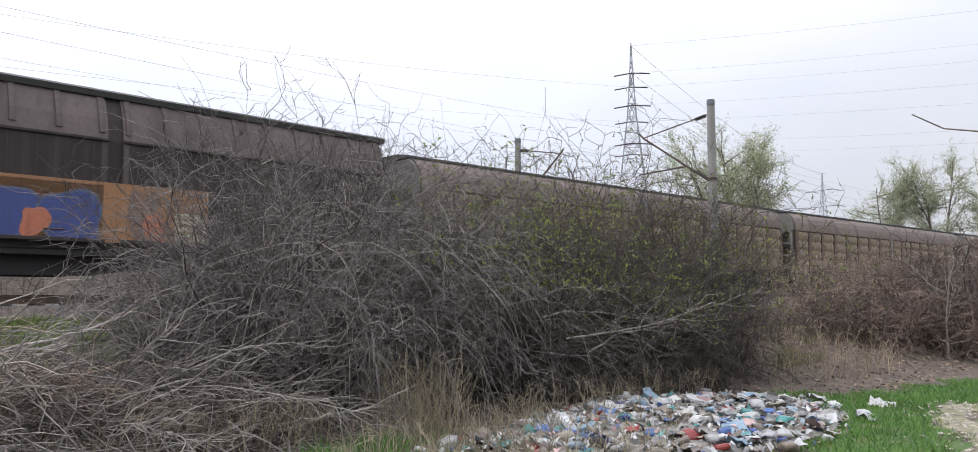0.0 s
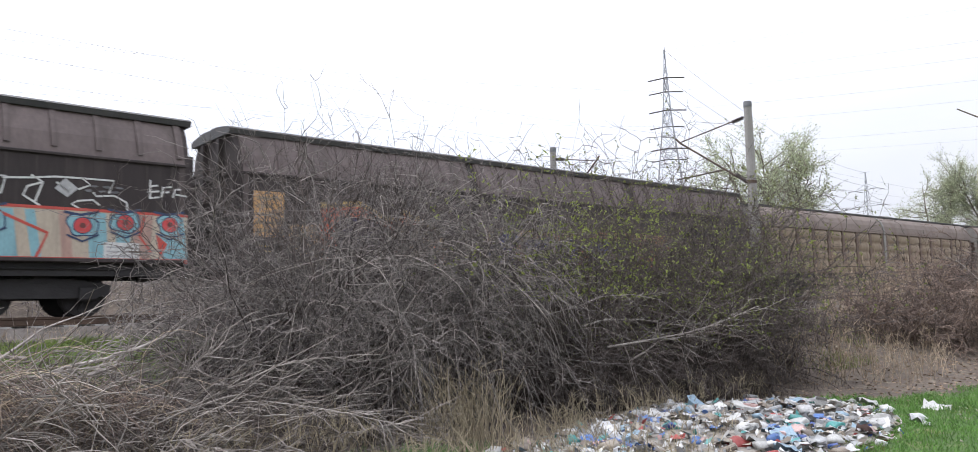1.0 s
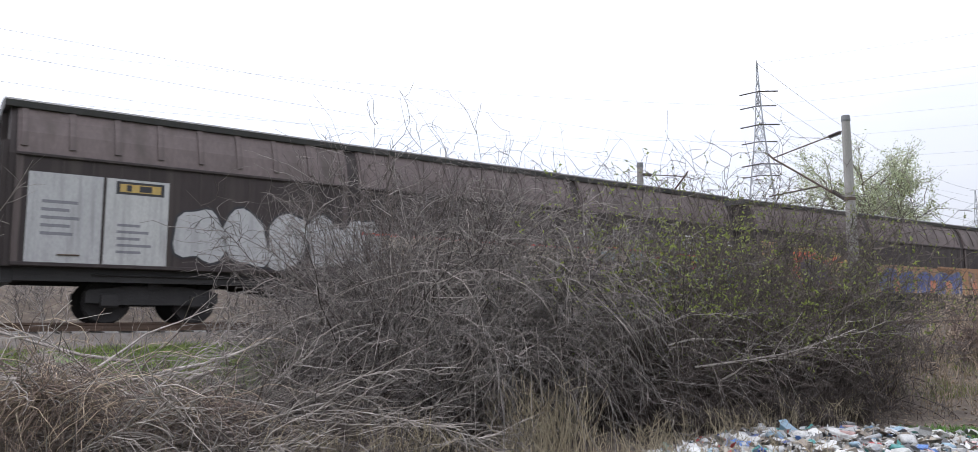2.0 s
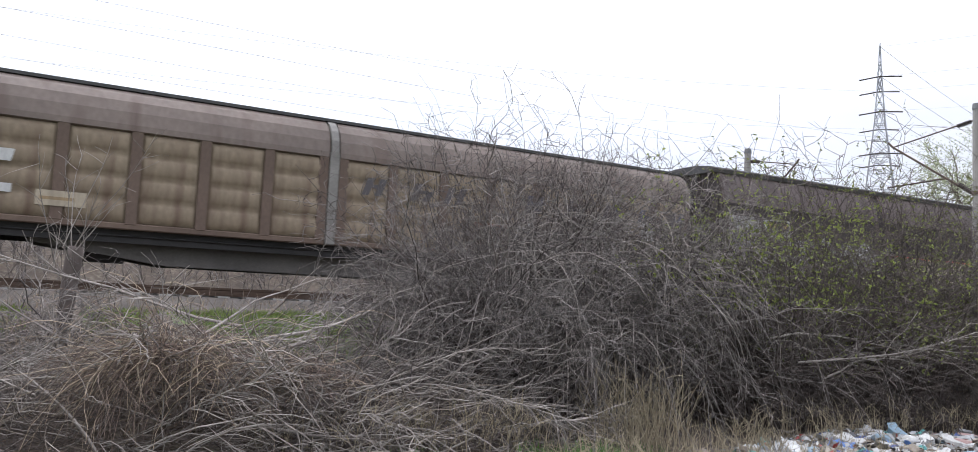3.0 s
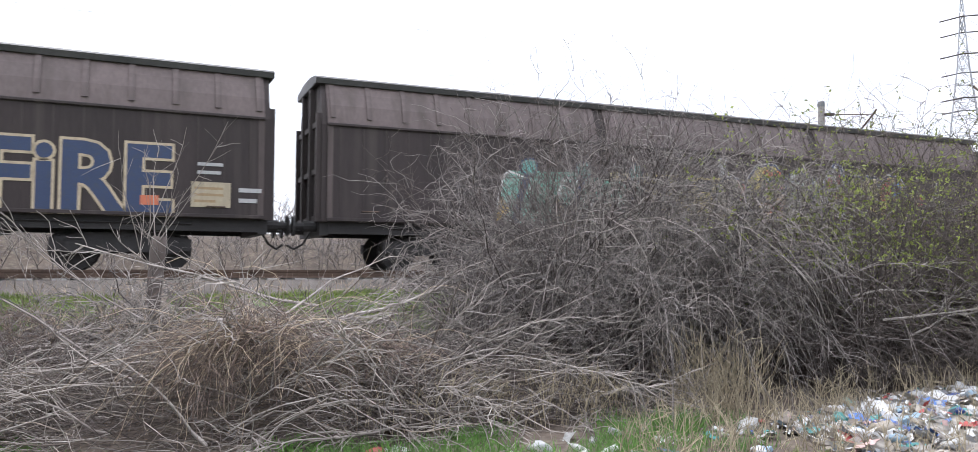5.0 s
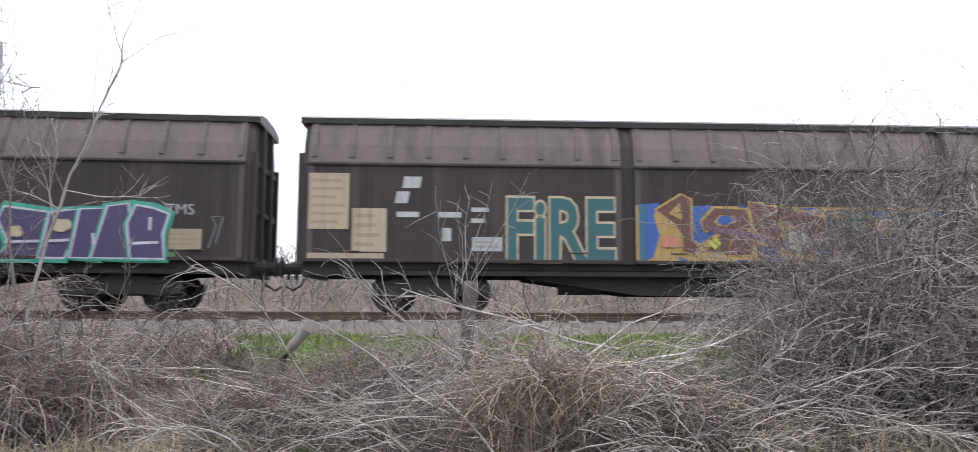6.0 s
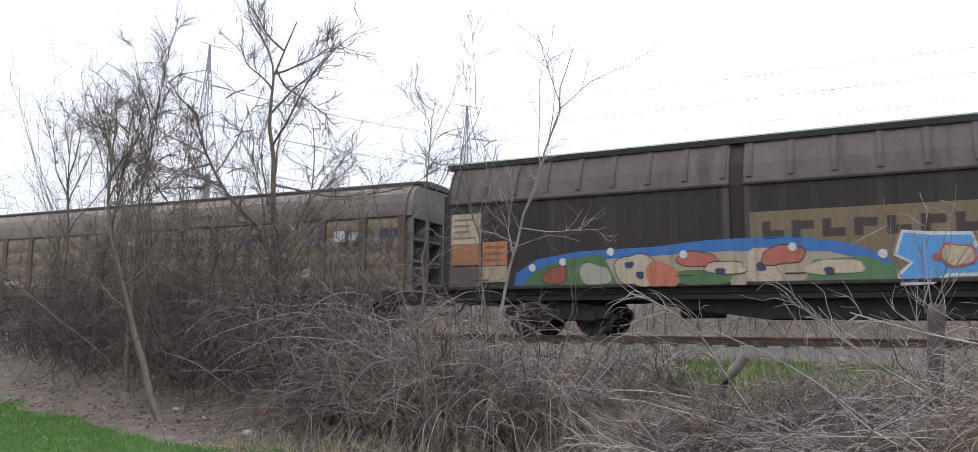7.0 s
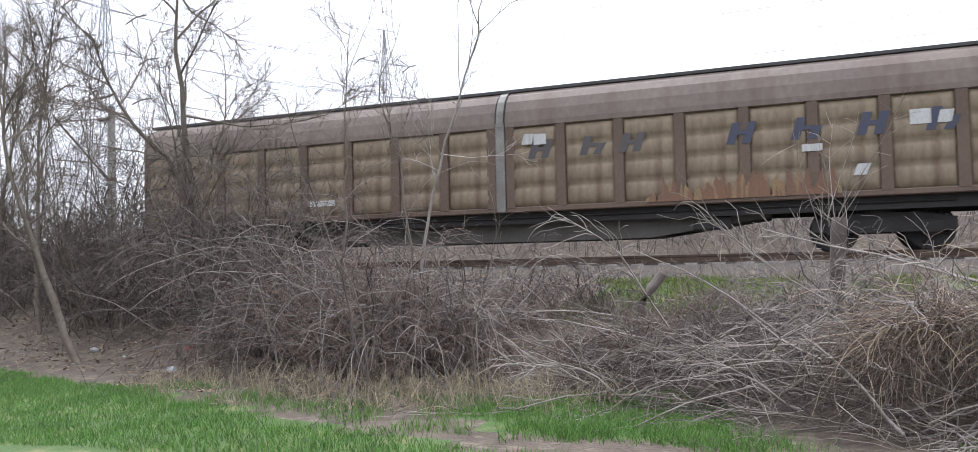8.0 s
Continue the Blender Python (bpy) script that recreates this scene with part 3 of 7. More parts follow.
def paint_train(wagon):
    r = random.Random(5)
    # blue letters on an orange-brown band
    w = Wall(wagon[0])
    w.rect(1.4, 5.85, 1.13, 2.42, (0.34, 0.17, 0.075), 0)
    w.rect(-3.4, 3.5, 1.13, 2.35, (0.30, 0.16, 0.08), 0)
    for k, u in enumerate((-2.6, -1.3, 0.2, 1.5, 2.9)):
        w.blob(u, 1.62, 1.25, 0.95, (0.05, 0.075, 0.24), 1, 20 + k, 0.3, (0.10, 0.12, 0.2), 0.05)
    for k, u in enumerate((-2.0, 0.9, 2.2, 4.6)):
        w.blob(u, 1.5, 0.5, 0.6, CORAL, 4, 30 + k, 0.3)
    w.blob(4.35, 1.75, 0.7, 1.0, (0.22, 0.13, 0.09), 2, 37, 0.2)
    w.plate(5.06, 5.8, 1.15, 1.86, 4, (0.55, 0.50, 0.36), TANP, 1)
    w.poly([(-9.0, 1.13), (-4.75, 1.13), (-4.85, 1.75), (-5.3, 2.35), (-6.4, 2.75), (-6.5, 2.45), (-7.1, 2.55), (-7.7, 2.85), (-8.9, 2.75)], YELLOW, 0)
    w.poly([(-9.0, 1.13), (-4.9, 1.13), (-5.0, 1.7), (-5.45, 2.2), (-6.35, 2.58), (-6.55, 2.3), (-7.1, 2.4), (-7.7, 2.7), (-8.9, 2.6)], (0.6, 0.12, 0.05), 1)
    w.blob(-7.6, 1.8, 1.7, 1.2, PURPLE, 2, 41, 0.2)
    w.blob(-6.0, 1.75, 1.4, 1.1, TANP, 2, 42, 0.15)
    w.blob(-7.0, 2.05, 0.3, 0.3, WHITE, 4, 43, 0.1)
    w.poly([(-6.1, 2.0), (-5.95, 2.15), (-5.8, 2.0), (-5.95, 1.85)], CREAM, 4)
    w.plate(-10.72, -9.93, 1.8, 2.92, 5, (0.50, 0.29, 0.12), TANP, 2)
    w.plate(-9.8, -9.0, 1.35, 2.15, 3, (0.44, 0.27, 0.13), TANP, 3)
    w.bars(-10.6, -10.1, 1.4, 1.65, 2, YELLOW, 2, 4)

    # eyes on a cream and cyan band with a red edge, white outline tags above
    w = Wall(wagon[1])
    w.rect(-3.5, 11.05, 1.13, 2.2, (0.47, 0.40, 0.31), 0)
    for k in range(15):
        u = 3.9 + k * 0.5 + r.uniform(-0.1, 0.1)
        w.rect(u, u + r.uniform(0.15, 0.4), 1.18, 2.16, CYAN if k % 3 else (0.42, 0.27, 0.22), 1, skew=r.uniform(-0.15, 0.15))
    w.line([(-3.5, 2.2), (3.5, 2.2), (4.6, 2.3), (7.3, 2.22), (11.05, 2.2)], 0.06, RED, 2)
    w.line([(3.6, 1.17), (11.05, 1.17)], 0.09, RED, 2)
    w.line([(5.9, 1.2), (6.4, 1.6), (7.0, 1.75), (7.1, 2.1)], 0.06, RED, 3)
    w.line([(7.3, 2.1), (8.2, 1.7), (8.0, 1.2)], 0.06, RED, 3)
    w.line([(10.1, 2.15), (10.0, 1.7), (10.25, 1.35)], 0.05, RED, 3)
    w.poly([(10.35, 1.75), (10.6, 1.55), (10.45, 1.2)], RED, 3)
    for u, v in ((7.15, 1.95), (8.85, 1.88), (9.7, 1.98), (10.65, 1.98)):
        w.blob(u, v, 0.52, 0.42, CYAN, 3, int(u * 10), 0.25, NAVY, 0.03)
        w.blob(u, v, 0.33, 0.33, (0.55, 0.06, 0.06), 5, 3, 0.05, NAVY, 0.02, square=2.0)
        w.blob(u, v, 0.12, 0.12, MAROON, 7, 3, 0.05, square=2.0)
        w.line([(u - 0.36, v + 0.27), (u - 0.05, v + 0.22), (u + 0.32, v + 0.3)], 0.05, NAVY, 5)
        w.line([(u - 0.3, v - 0.2), (u, v - 0.33), (u + 0.32, v - 0.18)], 0.04, NAVY, 5)
    w.plate(9.27, 10.0, 1.16, 1.55, 3, WHITE, SILVER, 5)
    w.poly([(8.3, 2.62), (8.5, 2.85), (8.75, 2.65), (8.55, 2.45)], SILVER, 1)
    w.line([(7.05, 2.78), (7.43, 2.8), (7.35, 2.44)], 0.04, WHITE, 1)
    w.line([(7.37, 2.76), (7.87, 2.8), (8.31, 2.86), (8.82, 2.87), (8.99, 2.74), (8.75, 2.63)], 0.04, WHITE, 1)
    w.line([(8.09, 2.73), (7.81, 2.62), (7.74, 2.44), (8.06, 2.24)], 0.04, WHITE, 1)
    w.line([(7.87, 2.86), (8.09, 2.73), (7.96, 2.33)], 0.04, WHITE, 1)
    w.line([(8.34, 2.75), (8.56, 2.57), (8.59, 2.67)], 0.04, WHITE, 1)
    w.line([(8.78, 2.87), (9.46, 2.87), (9.35, 2.59)], 0.04, WHITE, 1)
    w.line([(9.04, 2.6), (9.1, 2.51), (9.46, 2.55), (9.72, 2.42), (9.74, 2.25)], 0.04, WHITE, 1)
    w.line([(9.18, 2.32), (9.04, 2.43), (8.75, 2.39), (8.63, 2.32), (8.78, 2.23)], 0.04, WHITE, 1)
    w.line([(10.21, 2.96), (10.21, 2.57)], 0.04, WHITE, 1)
    w.line([(10.19, 2.81), (10.38, 2.85)], 0.04, WHITE, 1)
    w.line([(10.16, 2.69), (10.41, 2.72)], 0.04, WHITE, 1)
    w.line([(10.19, 2.55), (10.41, 2.59)], 0.04, WHITE, 1)
    w.line([(10.46, 2.59), (10.49, 2.81), (10.68, 2.84)], 0.04, WHITE, 1)
    w.line([(10.44, 2.69), (10.63, 2.72)], 0.04, WHITE, 1)
    w.line([(10.71, 2.6), (10.76, 2.78), (10.89, 2.8)], 0.04, WHITE, 1)
    w.line([(10.71, 2.68), (11.02, 2.65)], 0.04, WHITE, 1)
    for k in range(8):
        w.blob(8.95 + 0.17 * (k % 4) + 0.1 * (k % 3), 2.62 + 0.1 * (k // 4), 0.14, 0.05, (0.16, 0.16, 0.17), 1, k, 0.3)
    for k in range(4):
        u = 3.95 + k * 0.62
        h = r.uniform(0.38, 0.55)
        w.line([(u, 2.38), (u - 0.02, 2.38 + h), (u + 0.22, 2.42 + h), (u + 0.36, 2.34 + h * 0.7), (u + 0.15, 2.38 + h * 0.45), (u + 0.42, 2.34)], 0.035, WHITE, 1)
    w.poly([(3.9, 1.13), (6.1, 1.13), (5.95, 1.6), (5.4, 1.9), (3.9, 1.9)], PURPLE, 3)
    for k in range(4):
        w.line([(4.0 + k * 0.3, 1.55), (4.0 + k * 0.3, 1.8), (4.2 + k * 0.3, 1.78), (4.1 + k * 0.3, 1.6)], 0.06, (0.6, 0.16, 0.14), 4)
    w.plate(4.92, 5.66, 1.14, 1.8, 4, WHITE, SILVER, 6)
    w.rect(6.1, 6.3, 1.4, 1.58, YELLOW, 3, "sticker")
    w.rect(-10.75, -9.4, 1.15, 3.0, SILVER, 0, "data_panel", "silver-painted panel")
    w.rect(-9.34, -8.1, 1.15, 3.0, (0.46, 0.46, 0.45), 0, "data_panel", "silver-painted panel")
    w.rect(-9.15, -8.2, 2.68, 2.95, INK, 1, "company_mark")
    w.rect(-9.08, -8.27, 2.73, 2.90, YELLOW, 2, "company_mark")
    w.rect(-8.95, -8.85, 2.75, 2.88, INK, 3, "company_mark")
    w.rect(-8.7, -8.45, 2.75, 2.88, INK, 3, "company_mark")
    w.bars(-10.5, -9.7, 1.7, 2.5, 5, (0.2, 0.2, 0.22), 1, 7)
    w.bars(-9.1, -8.4, 1.4, 2.1, 5, (0.2, 0.2, 0.22), 1, 8)
    for k in range(5):
        w.blob(-7.4 + k * 1.0, 1.9, 1.0, 1.2, SILVER, 0, 60 + k, 0.25, INK, 0.05)

    # cream letters with dark outlines, and a tag
    w = Wall(wagon[3])
    w.rect(-3.5, 2.7, 1.13, 2.62, (0.48, 0.40, 0.14), 0)
    w.rect(2.7, 9.0, 1.13, 1.32, (0.38, 0.36, 0.31), 0)
    for k in range(4):
        w.rect(-2.1 + k * 0.72, -1.6 + k * 0.72, 2.2, 2.55, INK, 1, "company_mark")
    w.letter([(-0.21, 1.28), (-0.07, 1.52), (0.05, 1.9), (0.01, 2.12), (0.13, 2.41), (0.29, 2.59), (0.63, 2.61), (0.92, 2.45), (1.05, 2.17), (0.92, 1.83), (0.71, 1.71), (0.79, 1.29), (0.29, 1.22)], (0.46, 0.43, 0.34), 1)
    w.poly([(0.71, 2.59), (1.05, 2.46), (1.03, 2.12), (0.79, 2.01)], (0.50, 0.13, 0.10), 4)
    w.line([(-0.17, 2.15), (-0.07, 2.07), (-0.01, 1.75), (-0.19, 1.33)], 0.13, NAVY, 4)
    w.line([(-0.11, 2.11), (0.03, 1.9), (-0.03, 1.57), (-0.11, 1.33)], 0.04, WHITE, 5)
    w.blob(0.38, 1.6, 0.55, 0.5, (0.52, 0.36, 0.16), 4, 3, 0.2)
    w.line([(0.5, 1.93), (0.52, 1.7), (0.77, 1.38)], 0.06, NAVY, 5)
    w.line([(0.81, 1.96), (1.03, 1.59)], 0.15, NAVY, 5)
    w.line([(0.84, 1.92), (1, 1.64)], 0.06, SILVER, 6)
    w.letter([(1.05, 2.51), (1.44, 2.98), (2.06, 3.06), (2.42, 2.75), (2.06, 2.68), (1.7, 2.71), (1.53, 2.32), (1.09, 2.08)], (0.50, 0.41, 0.12), 5)
    w.blob(1.97, 2.84, 0.6, 0.18, (0.5, 0.14, 0.06), 8, 4, 0.2)
    w.letter([(0.92, 1.97), (1.22, 2.02), (1.44, 2.06), (1.35, 1.86), (1.18, 1.55), (1.53, 1.33), (0.88, 1.34)], (0.42, 0.42, 0.42), 5)
    w.letter([(1.57, 2.03), (1.7, 2.49), (2.06, 2.65), (2.47, 2.68), (2.47, 2.31), (2.06, 2.32), (1.79, 2.15)], (0.46, 0.42, 0.42), 8)
    w.line([(1.77, 2.54), (1.75, 2.32), (1.81, 2.35)], 0.05, (0.5, 0.14, 0.10), 11)
    w.line([(1.88, 2.53), (1.86, 2.33), (1.93, 2.36)], 0.05, (0.5, 0.14, 0.10), 11)
    w.line([(1.99, 2.57), (1.97, 2.34), (2.04, 2.37)], 0.05, (0.5, 0.14, 0.10), 11)
    w.line([(2.11, 2.55), (2.08, 2.35), (2.15, 2.38)], 0.05, (0.5, 0.14, 0.10), 11)
    w.line([(2.22, 2.59), (2.2, 2.36), (2.26, 2.39)], 0.05, (0.5, 0.14, 0.10), 11)
    w.line([(2.33, 2.58), (2.31, 2.37), (2.38, 2.41)], 0.05, (0.5, 0.14, 0.10), 11)
    w.letter([(1.61, 1.28), (1.66, 1.88), (1.88, 2.2), (2.15, 2.31), (2.42, 2.15), (2.47, 1.49), (2.42, 1.33)], (0.50, 0.36, 0.20), 9, SILVER, TANP, 0.18, 0.1)
    w.blob(1.75, 1.89, 0.22, 0.2, CORAL, 12, 0, 0.2)
    w.blob(1.89, 1.72, 0.22, 0.2, CORAL, 12, 1, 0.2)
    w.blob(2.03, 1.89, 0.22, 0.2, CORAL, 12, 2, 0.2)
    w.blob(2.18, 1.72, 0.22, 0.2, CORAL, 12, 3, 0.2)
    w.blob(2.32, 1.9, 0.22, 0.2, CORAL, 12, 4, 0.2)
    w.letter([(2.42, 1.38), (2.52, 1.95), (2.79, 2.24), (2.56, 2.63), (2.7, 2.89), (3.03, 2.93), (3.31, 2.67), (3.17, 2.33), (2.89, 2.2), (3.03, 1.63), (2.98, 1.41)], (0.40, 0.43, 0.38), 10)
    w.line([(2.7, 2.6), (2.98, 2.68), (3.22, 2.44), (2.89, 2.46)], 0.06, NAVY, 13)
    w.line([(2.7, 1.4), (2.75, 1.92), (2.89, 1.62)], 0.1, NAVY, 13)
    w.line([(2.65, 2.28), (2.47, 2.16), (2.65, 2.07)], 0.07, NAVY, 13)
    w.letter([(3.03, 1.41), (3.55, 2.04), (3.31, 2.51), (3.41, 2.76), (3.65, 2.76), (3.7, 2.33), (3.8, 2.01), (3.84, 1.3)], (0.44, 0.46, 0.40), 11)
    w.line([(3.6, 1.56), (3.51, 1.71), (3.63, 1.86), (3.7, 1.73), (3.6, 1.64)], 0.05, TEAL, 14)
    w.line([(3.51, 2.75), (3.6, 2.43), (3.51, 2.09), (3.22, 1.85)], 0.12, NAVY, 14)
    w.line([(3.55, 2.7), (3.65, 2.38), (3.55, 2.1)], 0.05, SILVER, 15)
    w.blob(3.22, 1.43, 0.45, 0.4, CORAL, 14, 9, 0.2)
    w.letter([(3.89, 1.19), (3.92, 1.97), (3.8, 2.23), (4.14, 2.82), (4.44, 3.26), (4.64, 3.12), (4.84, 2.57), (4.94, 2), (4.79, 1.81), (4.89, 1.24)], (0.44, 0.44, 0.44), 12)
    w.letter([(4.06, 2.51), (4.14, 2.8), (4.26, 2.84), (4.29, 2.65), (4.16, 2.46)], (0.42, 0.05, 0.06), 15, WHITE, NAVY, 0.12, 0.06)
    w.letter([(4.49, 2.9), (4.59, 2.97), (4.74, 2.64), (4.51, 2.64)], (0.42, 0.05, 0.06), 15, WHITE, NAVY, 0.12, 0.06)
    w.letter([(4.29, 2.28), (4.54, 2.42), (4.71, 2.32), (4.69, 2.21), (4.34, 2.2)], (0.42, 0.05, 0.06), 15, WHITE, NAVY, 0.12, 0.06)
    w.line([(3.94, 1.97), (4.34, 2.12), (4.64, 2.06), (4.89, 1.91)], 0.12, NAVY, 15)
    w.blob(4.09, 1.65, 0.7, 0.5, PURPLE, 15, 5, 0.2)
    w.line([(4.44, 1.9), (4.69, 1.57), (4.74, 1.29)], 0.1, PURPLE, 15)
    w.blob(4.29, 1.43, 0.25, 0.3, (0.42, 0.05, 0.06), 16, 6, 0.2)
    w.letter([(4.93, 2.52), (5.13, 2.84), (5.52, 2.86), (5.55, 2.71), (5.76, 2.89), (6.13, 2.87), (6.21, 2.55), (6.18, 2.17), (5.86, 2.08), (5.7, 2.43), (4.98, 2.35)], (0.50, 0.44, 0.24), 5)
    w.line([(5.34, 2.71), (5.13, 2.66), (5.13, 2.54), (5.44, 2.63), (5.52, 2.71)], 0.05, NAVY, 8)
    w.letter([(5.76, 1.22), (5.86, 2.02), (6.23, 2.11), (6.29, 2.55), (6.66, 2.95), (7.15, 2.92), (7.32, 2.68), (7.26, 2.28), (6.88, 2.05), (6.93, 1.29)], (0.50, 0.38, 0.15), 6)
    w.poly([(6.31, 2.56), (6.66, 2.91), (6.8, 2.81), (6.72, 2.22), (6.37, 2.19)], (0.42, 0.07, 0.06), 9)
    w.poly([(6.8, 2.77), (7.15, 2.85), (7.24, 2.67), (7.15, 2.24), (6.8, 2.36)], (0.08, 0.17, 0.36), 9)
    w.line([(6.23, 2.05), (6.29, 1.62), (6.5, 1.39)], 0.14, NAVY, 9)
    w.line([(6.72, 2.16), (6.93, 2.12), (7.21, 2.21), (6.99, 1.67)], 0.12, NAVY, 9)
    w.blob(6.53, 1.73, 0.3, 0.25, CORAL, 9, 8, 0.2)
    w.blob(5.94, 1.48, 0.45, 0.5, (0.42, 0.08, 0.07), 9, 9, 0.2)
    w.blob(5.81, 1.35, 0.3, 0.4, BLUE, 10, 10, 0.2)
    w.letter([(6.93, 1.29), (7.15, 1.75), (7.32, 2.29), (7.82, 2.51), (8.22, 2.38), (8.27, 1.98), (7.82, 1.87), (7.71, 1.33)], (0.46, 0.40, 0.24), 7)
    w.poly([(7.88, 2.35), (8.16, 2.39), (8.21, 2.14), (7.99, 2.09)], (0.42, 0.05, 0.06), 10)
    w.blob(7.43, 1.84, 0.26, 0.24, NAVY, 10, 11, 0.2)
    w.blob(7.29, 1.6, 0.22, 0.2, (0.2, 0.22, 0.3), 10, 12, 0.2)
    w.blob(7.79, 2.15, 0.22, 0.2, (0.42, 0.05, 0.06), 10, 13, 0.2)
    w.letter([(7.77, 1.33), (8.05, 1.75), (8.62, 1.77), (8.73, 1.32)], (0.40, 0.28, 0.20), 8)
    w.line([(8.05, 1.55), (8.39, 1.64), (8.5, 1.38)], 0.08, BLUE, 11)
    w.blob(8.33, 1.36, 0.4, 0.25, (0.45, 0.18, 0.08), 11, 14, 0.2)
    w.rect(4.75, 5.75, 1.2, 2.0, (0.40, 0.40, 0.39), 12)
    w.rect(4.97, 5.63, 1.26, 2.1, (0.50, 0.50, 0.47), 13, "data_panel", "white data panel left clear of paint")
    w.bars(5.05, 5.5, 1.4, 2.0, 3, SILVER, 14, 9)
    w.text("4", 8.74, 2.6, 0.42, WHITE, 1)
    w.text("DA", 8.66, 2.34, 0.30, WHITE, 1)
    w.text("CREW", 8.48, 2.08, 0.30, WHITE, 1, squeeze=0.9)
    w.line([(8.55, 2.0), (8.9, 1.96), (9.2, 1.99), (9.22, 1.93)], 0.03, WHITE, 1)
    w.plate(9.45, 10.25, 1.2, 1.87, 3, (0.26, 0.21, 0.14), TANP, 10)
    w.rect(0.04, 0.33, 2.68, 3.18, SILVER, 1, "sticker", "white paper sticker")
    w.poly([(-6.5, 1.13), (-3.3, 1.13), (-3.2, 2.3), (-4.6, 2.55), (-6.4, 2.5)], (0.14, 0.36, 0.28), 0)
    for k, u in enumerate((-3.0, -4.6, -6.2)):
        w.blob(u, 1.75, 0.9, 1.3, (0.20, 0.42, 0.34), 1, 90 + k, 0.3, WHITE, 0.06)
        w.line([(u - 0.1, 1.15), (u + 0.05, 1.8), (u + 0.3, 2.5), (u + 0.45, 2.75)], 0.2, NAVY, 3)
        w.blob(u + 0.3, 2.62, 0.4, 0.4, (0.16, 0.40, 0.36), 4, 95 + k, 0.1, NAVY, 0.05, square=2)
        w.poly([(u - 0.6, 1.2), (u - 0.2, 1.5), (u - 0.5, 1.9)], YELLOW, 4)

    # blue and maroon lettering between two painted words
    w = Wall(wagon[4])
    w.rect(-3.55, 3.6, 1.13, 2.46, (0.42, 0.27, 0.08), 0)
    w.poly([(-3.5, 2.48), (-3.01, 2.52), (-3.14, 2.22), (-3.01, 1.78), (-3.17, 1.27), (-3.46, 1.13)], BLUE, 1)
    w.poly([(-2.26, 2.44), (-1.76, 2.49), (-2.07, 2.14), (-2.01, 1.92), (-1.7, 1.85), (-2.13, 1.53), (-2.29, 1.75)], BLUE, 1)
    w.poly([(-1.19, 2.46), (-0.95, 2.48), (-0.98, 2.38), (-1.16, 2.39)], BLUE, 1)
    w.poly([(0.24, 2.44), (0.75, 2.43), (0.53, 2.34)], BLUE, 1)
    w.poly([(1.52, 2.41), (2.47, 2.4), (2.21, 2.18)], BLUE, 1)
    w.poly([(3.18, 2.43), (3.58, 2.37), (3.58, 1.98), (3.38, 1.98)], BLUE, 1)
    w.poly([(-2.6, 1.29), (-2.13, 1.14), (-2.51, 1.13)], BLUE, 1)
    w.poly([(-1.28, 1.22), (-0.98, 1.23), (-1.04, 1.13), (-1.29, 1.13)], BLUE, 1)
    w.poly([(-0.45, 1.36), (-0.24, 1.54), (-0.27, 1.13), (-0.62, 1.13)], BLUE, 1)
    w.poly([(0.53, 1.31), (1.03, 1.58), (0.97, 1.41), (0.7, 1.28)], BLUE, 1)
    w.poly([(2.37, 1.81), (2.62, 1.76), (2.42, 1.55)], BLUE, 1)
    w.poly([(-3.5, 2.47), (-3.35, 2.48), (-3.34, 1.16), (-3.48, 1.13)], (0.04, 0.14, 0.20), 2)
    w.letter([(-3.08, 2.36), (-2.51, 2.71), (-2.29, 2.61), (-2.29, 1.69), (-2.07, 1.53), (-2.2, 1.36), (-2.48, 1.41), (-2.48, 1.79), (-2.7, 2.07)], (0.13, 0.05, 0.035), 3, YELLOW, YELLOW, 0.09, 0.063)
    w.poly([(-2.79, 2.28), (-2.54, 2.54), (-2.46, 2.1)], (0.42, 0.27, 0.08), 6)
    w.letter([(-2.04, 2.09), (-1.73, 2.41), (-0.98, 2.38), (-0.89, 1.99), (-0.98, 1.9), (-1.95, 1.9)], (0.13, 0.05, 0.035), 3, YELLOW, YELLOW, 0.09, 0.063)
    w.poly([(-1.76, 2.1), (-1.61, 2.25), (-1.28, 2.24), (-1.25, 2.09), (-1.46, 2), (-1.67, 2)], (0.42, 0.27, 0.08), 6)
    w.blob(-1.49, 2.13, 0.36, 0.24, BLUE, 7, 3, 0.1, square=2)
    w.letter([(-0.92, 2.56), (-0.62, 2.51), (-0.24, 2.16), (-0.24, 1.73), (-0.8, 1.83), (-0.86, 2.08)], MAROON, 5, YELLOW, YELLOW, 0.09, 0.063)
    w.poly([(-1.95, 1.42), (-1.58, 1.83), (-1.28, 1.78), (-1.46, 1.35)], (0.11, 0.055, 0.03), 3)
    w.letter([(-1.46, 1.33), (-1.34, 1.67), (-1.04, 1.79), (-0.83, 1.63), (-0.92, 1.34)], (0.13, 0.04, 0.04), 4, YELLOW, YELLOW, 0.05, 0.035)
    w.letter([(-0.68, 2.48), (-0.21, 2.45), (0.81, 2.2), (0.89, 1.75), (0.7, 1.4), (0.24, 1.35), (-0.21, 1.59), (0.02, 2.11), (-0.33, 2.21)], MAROON, 6, YELLOW, YELLOW, 0.09, 0.063)
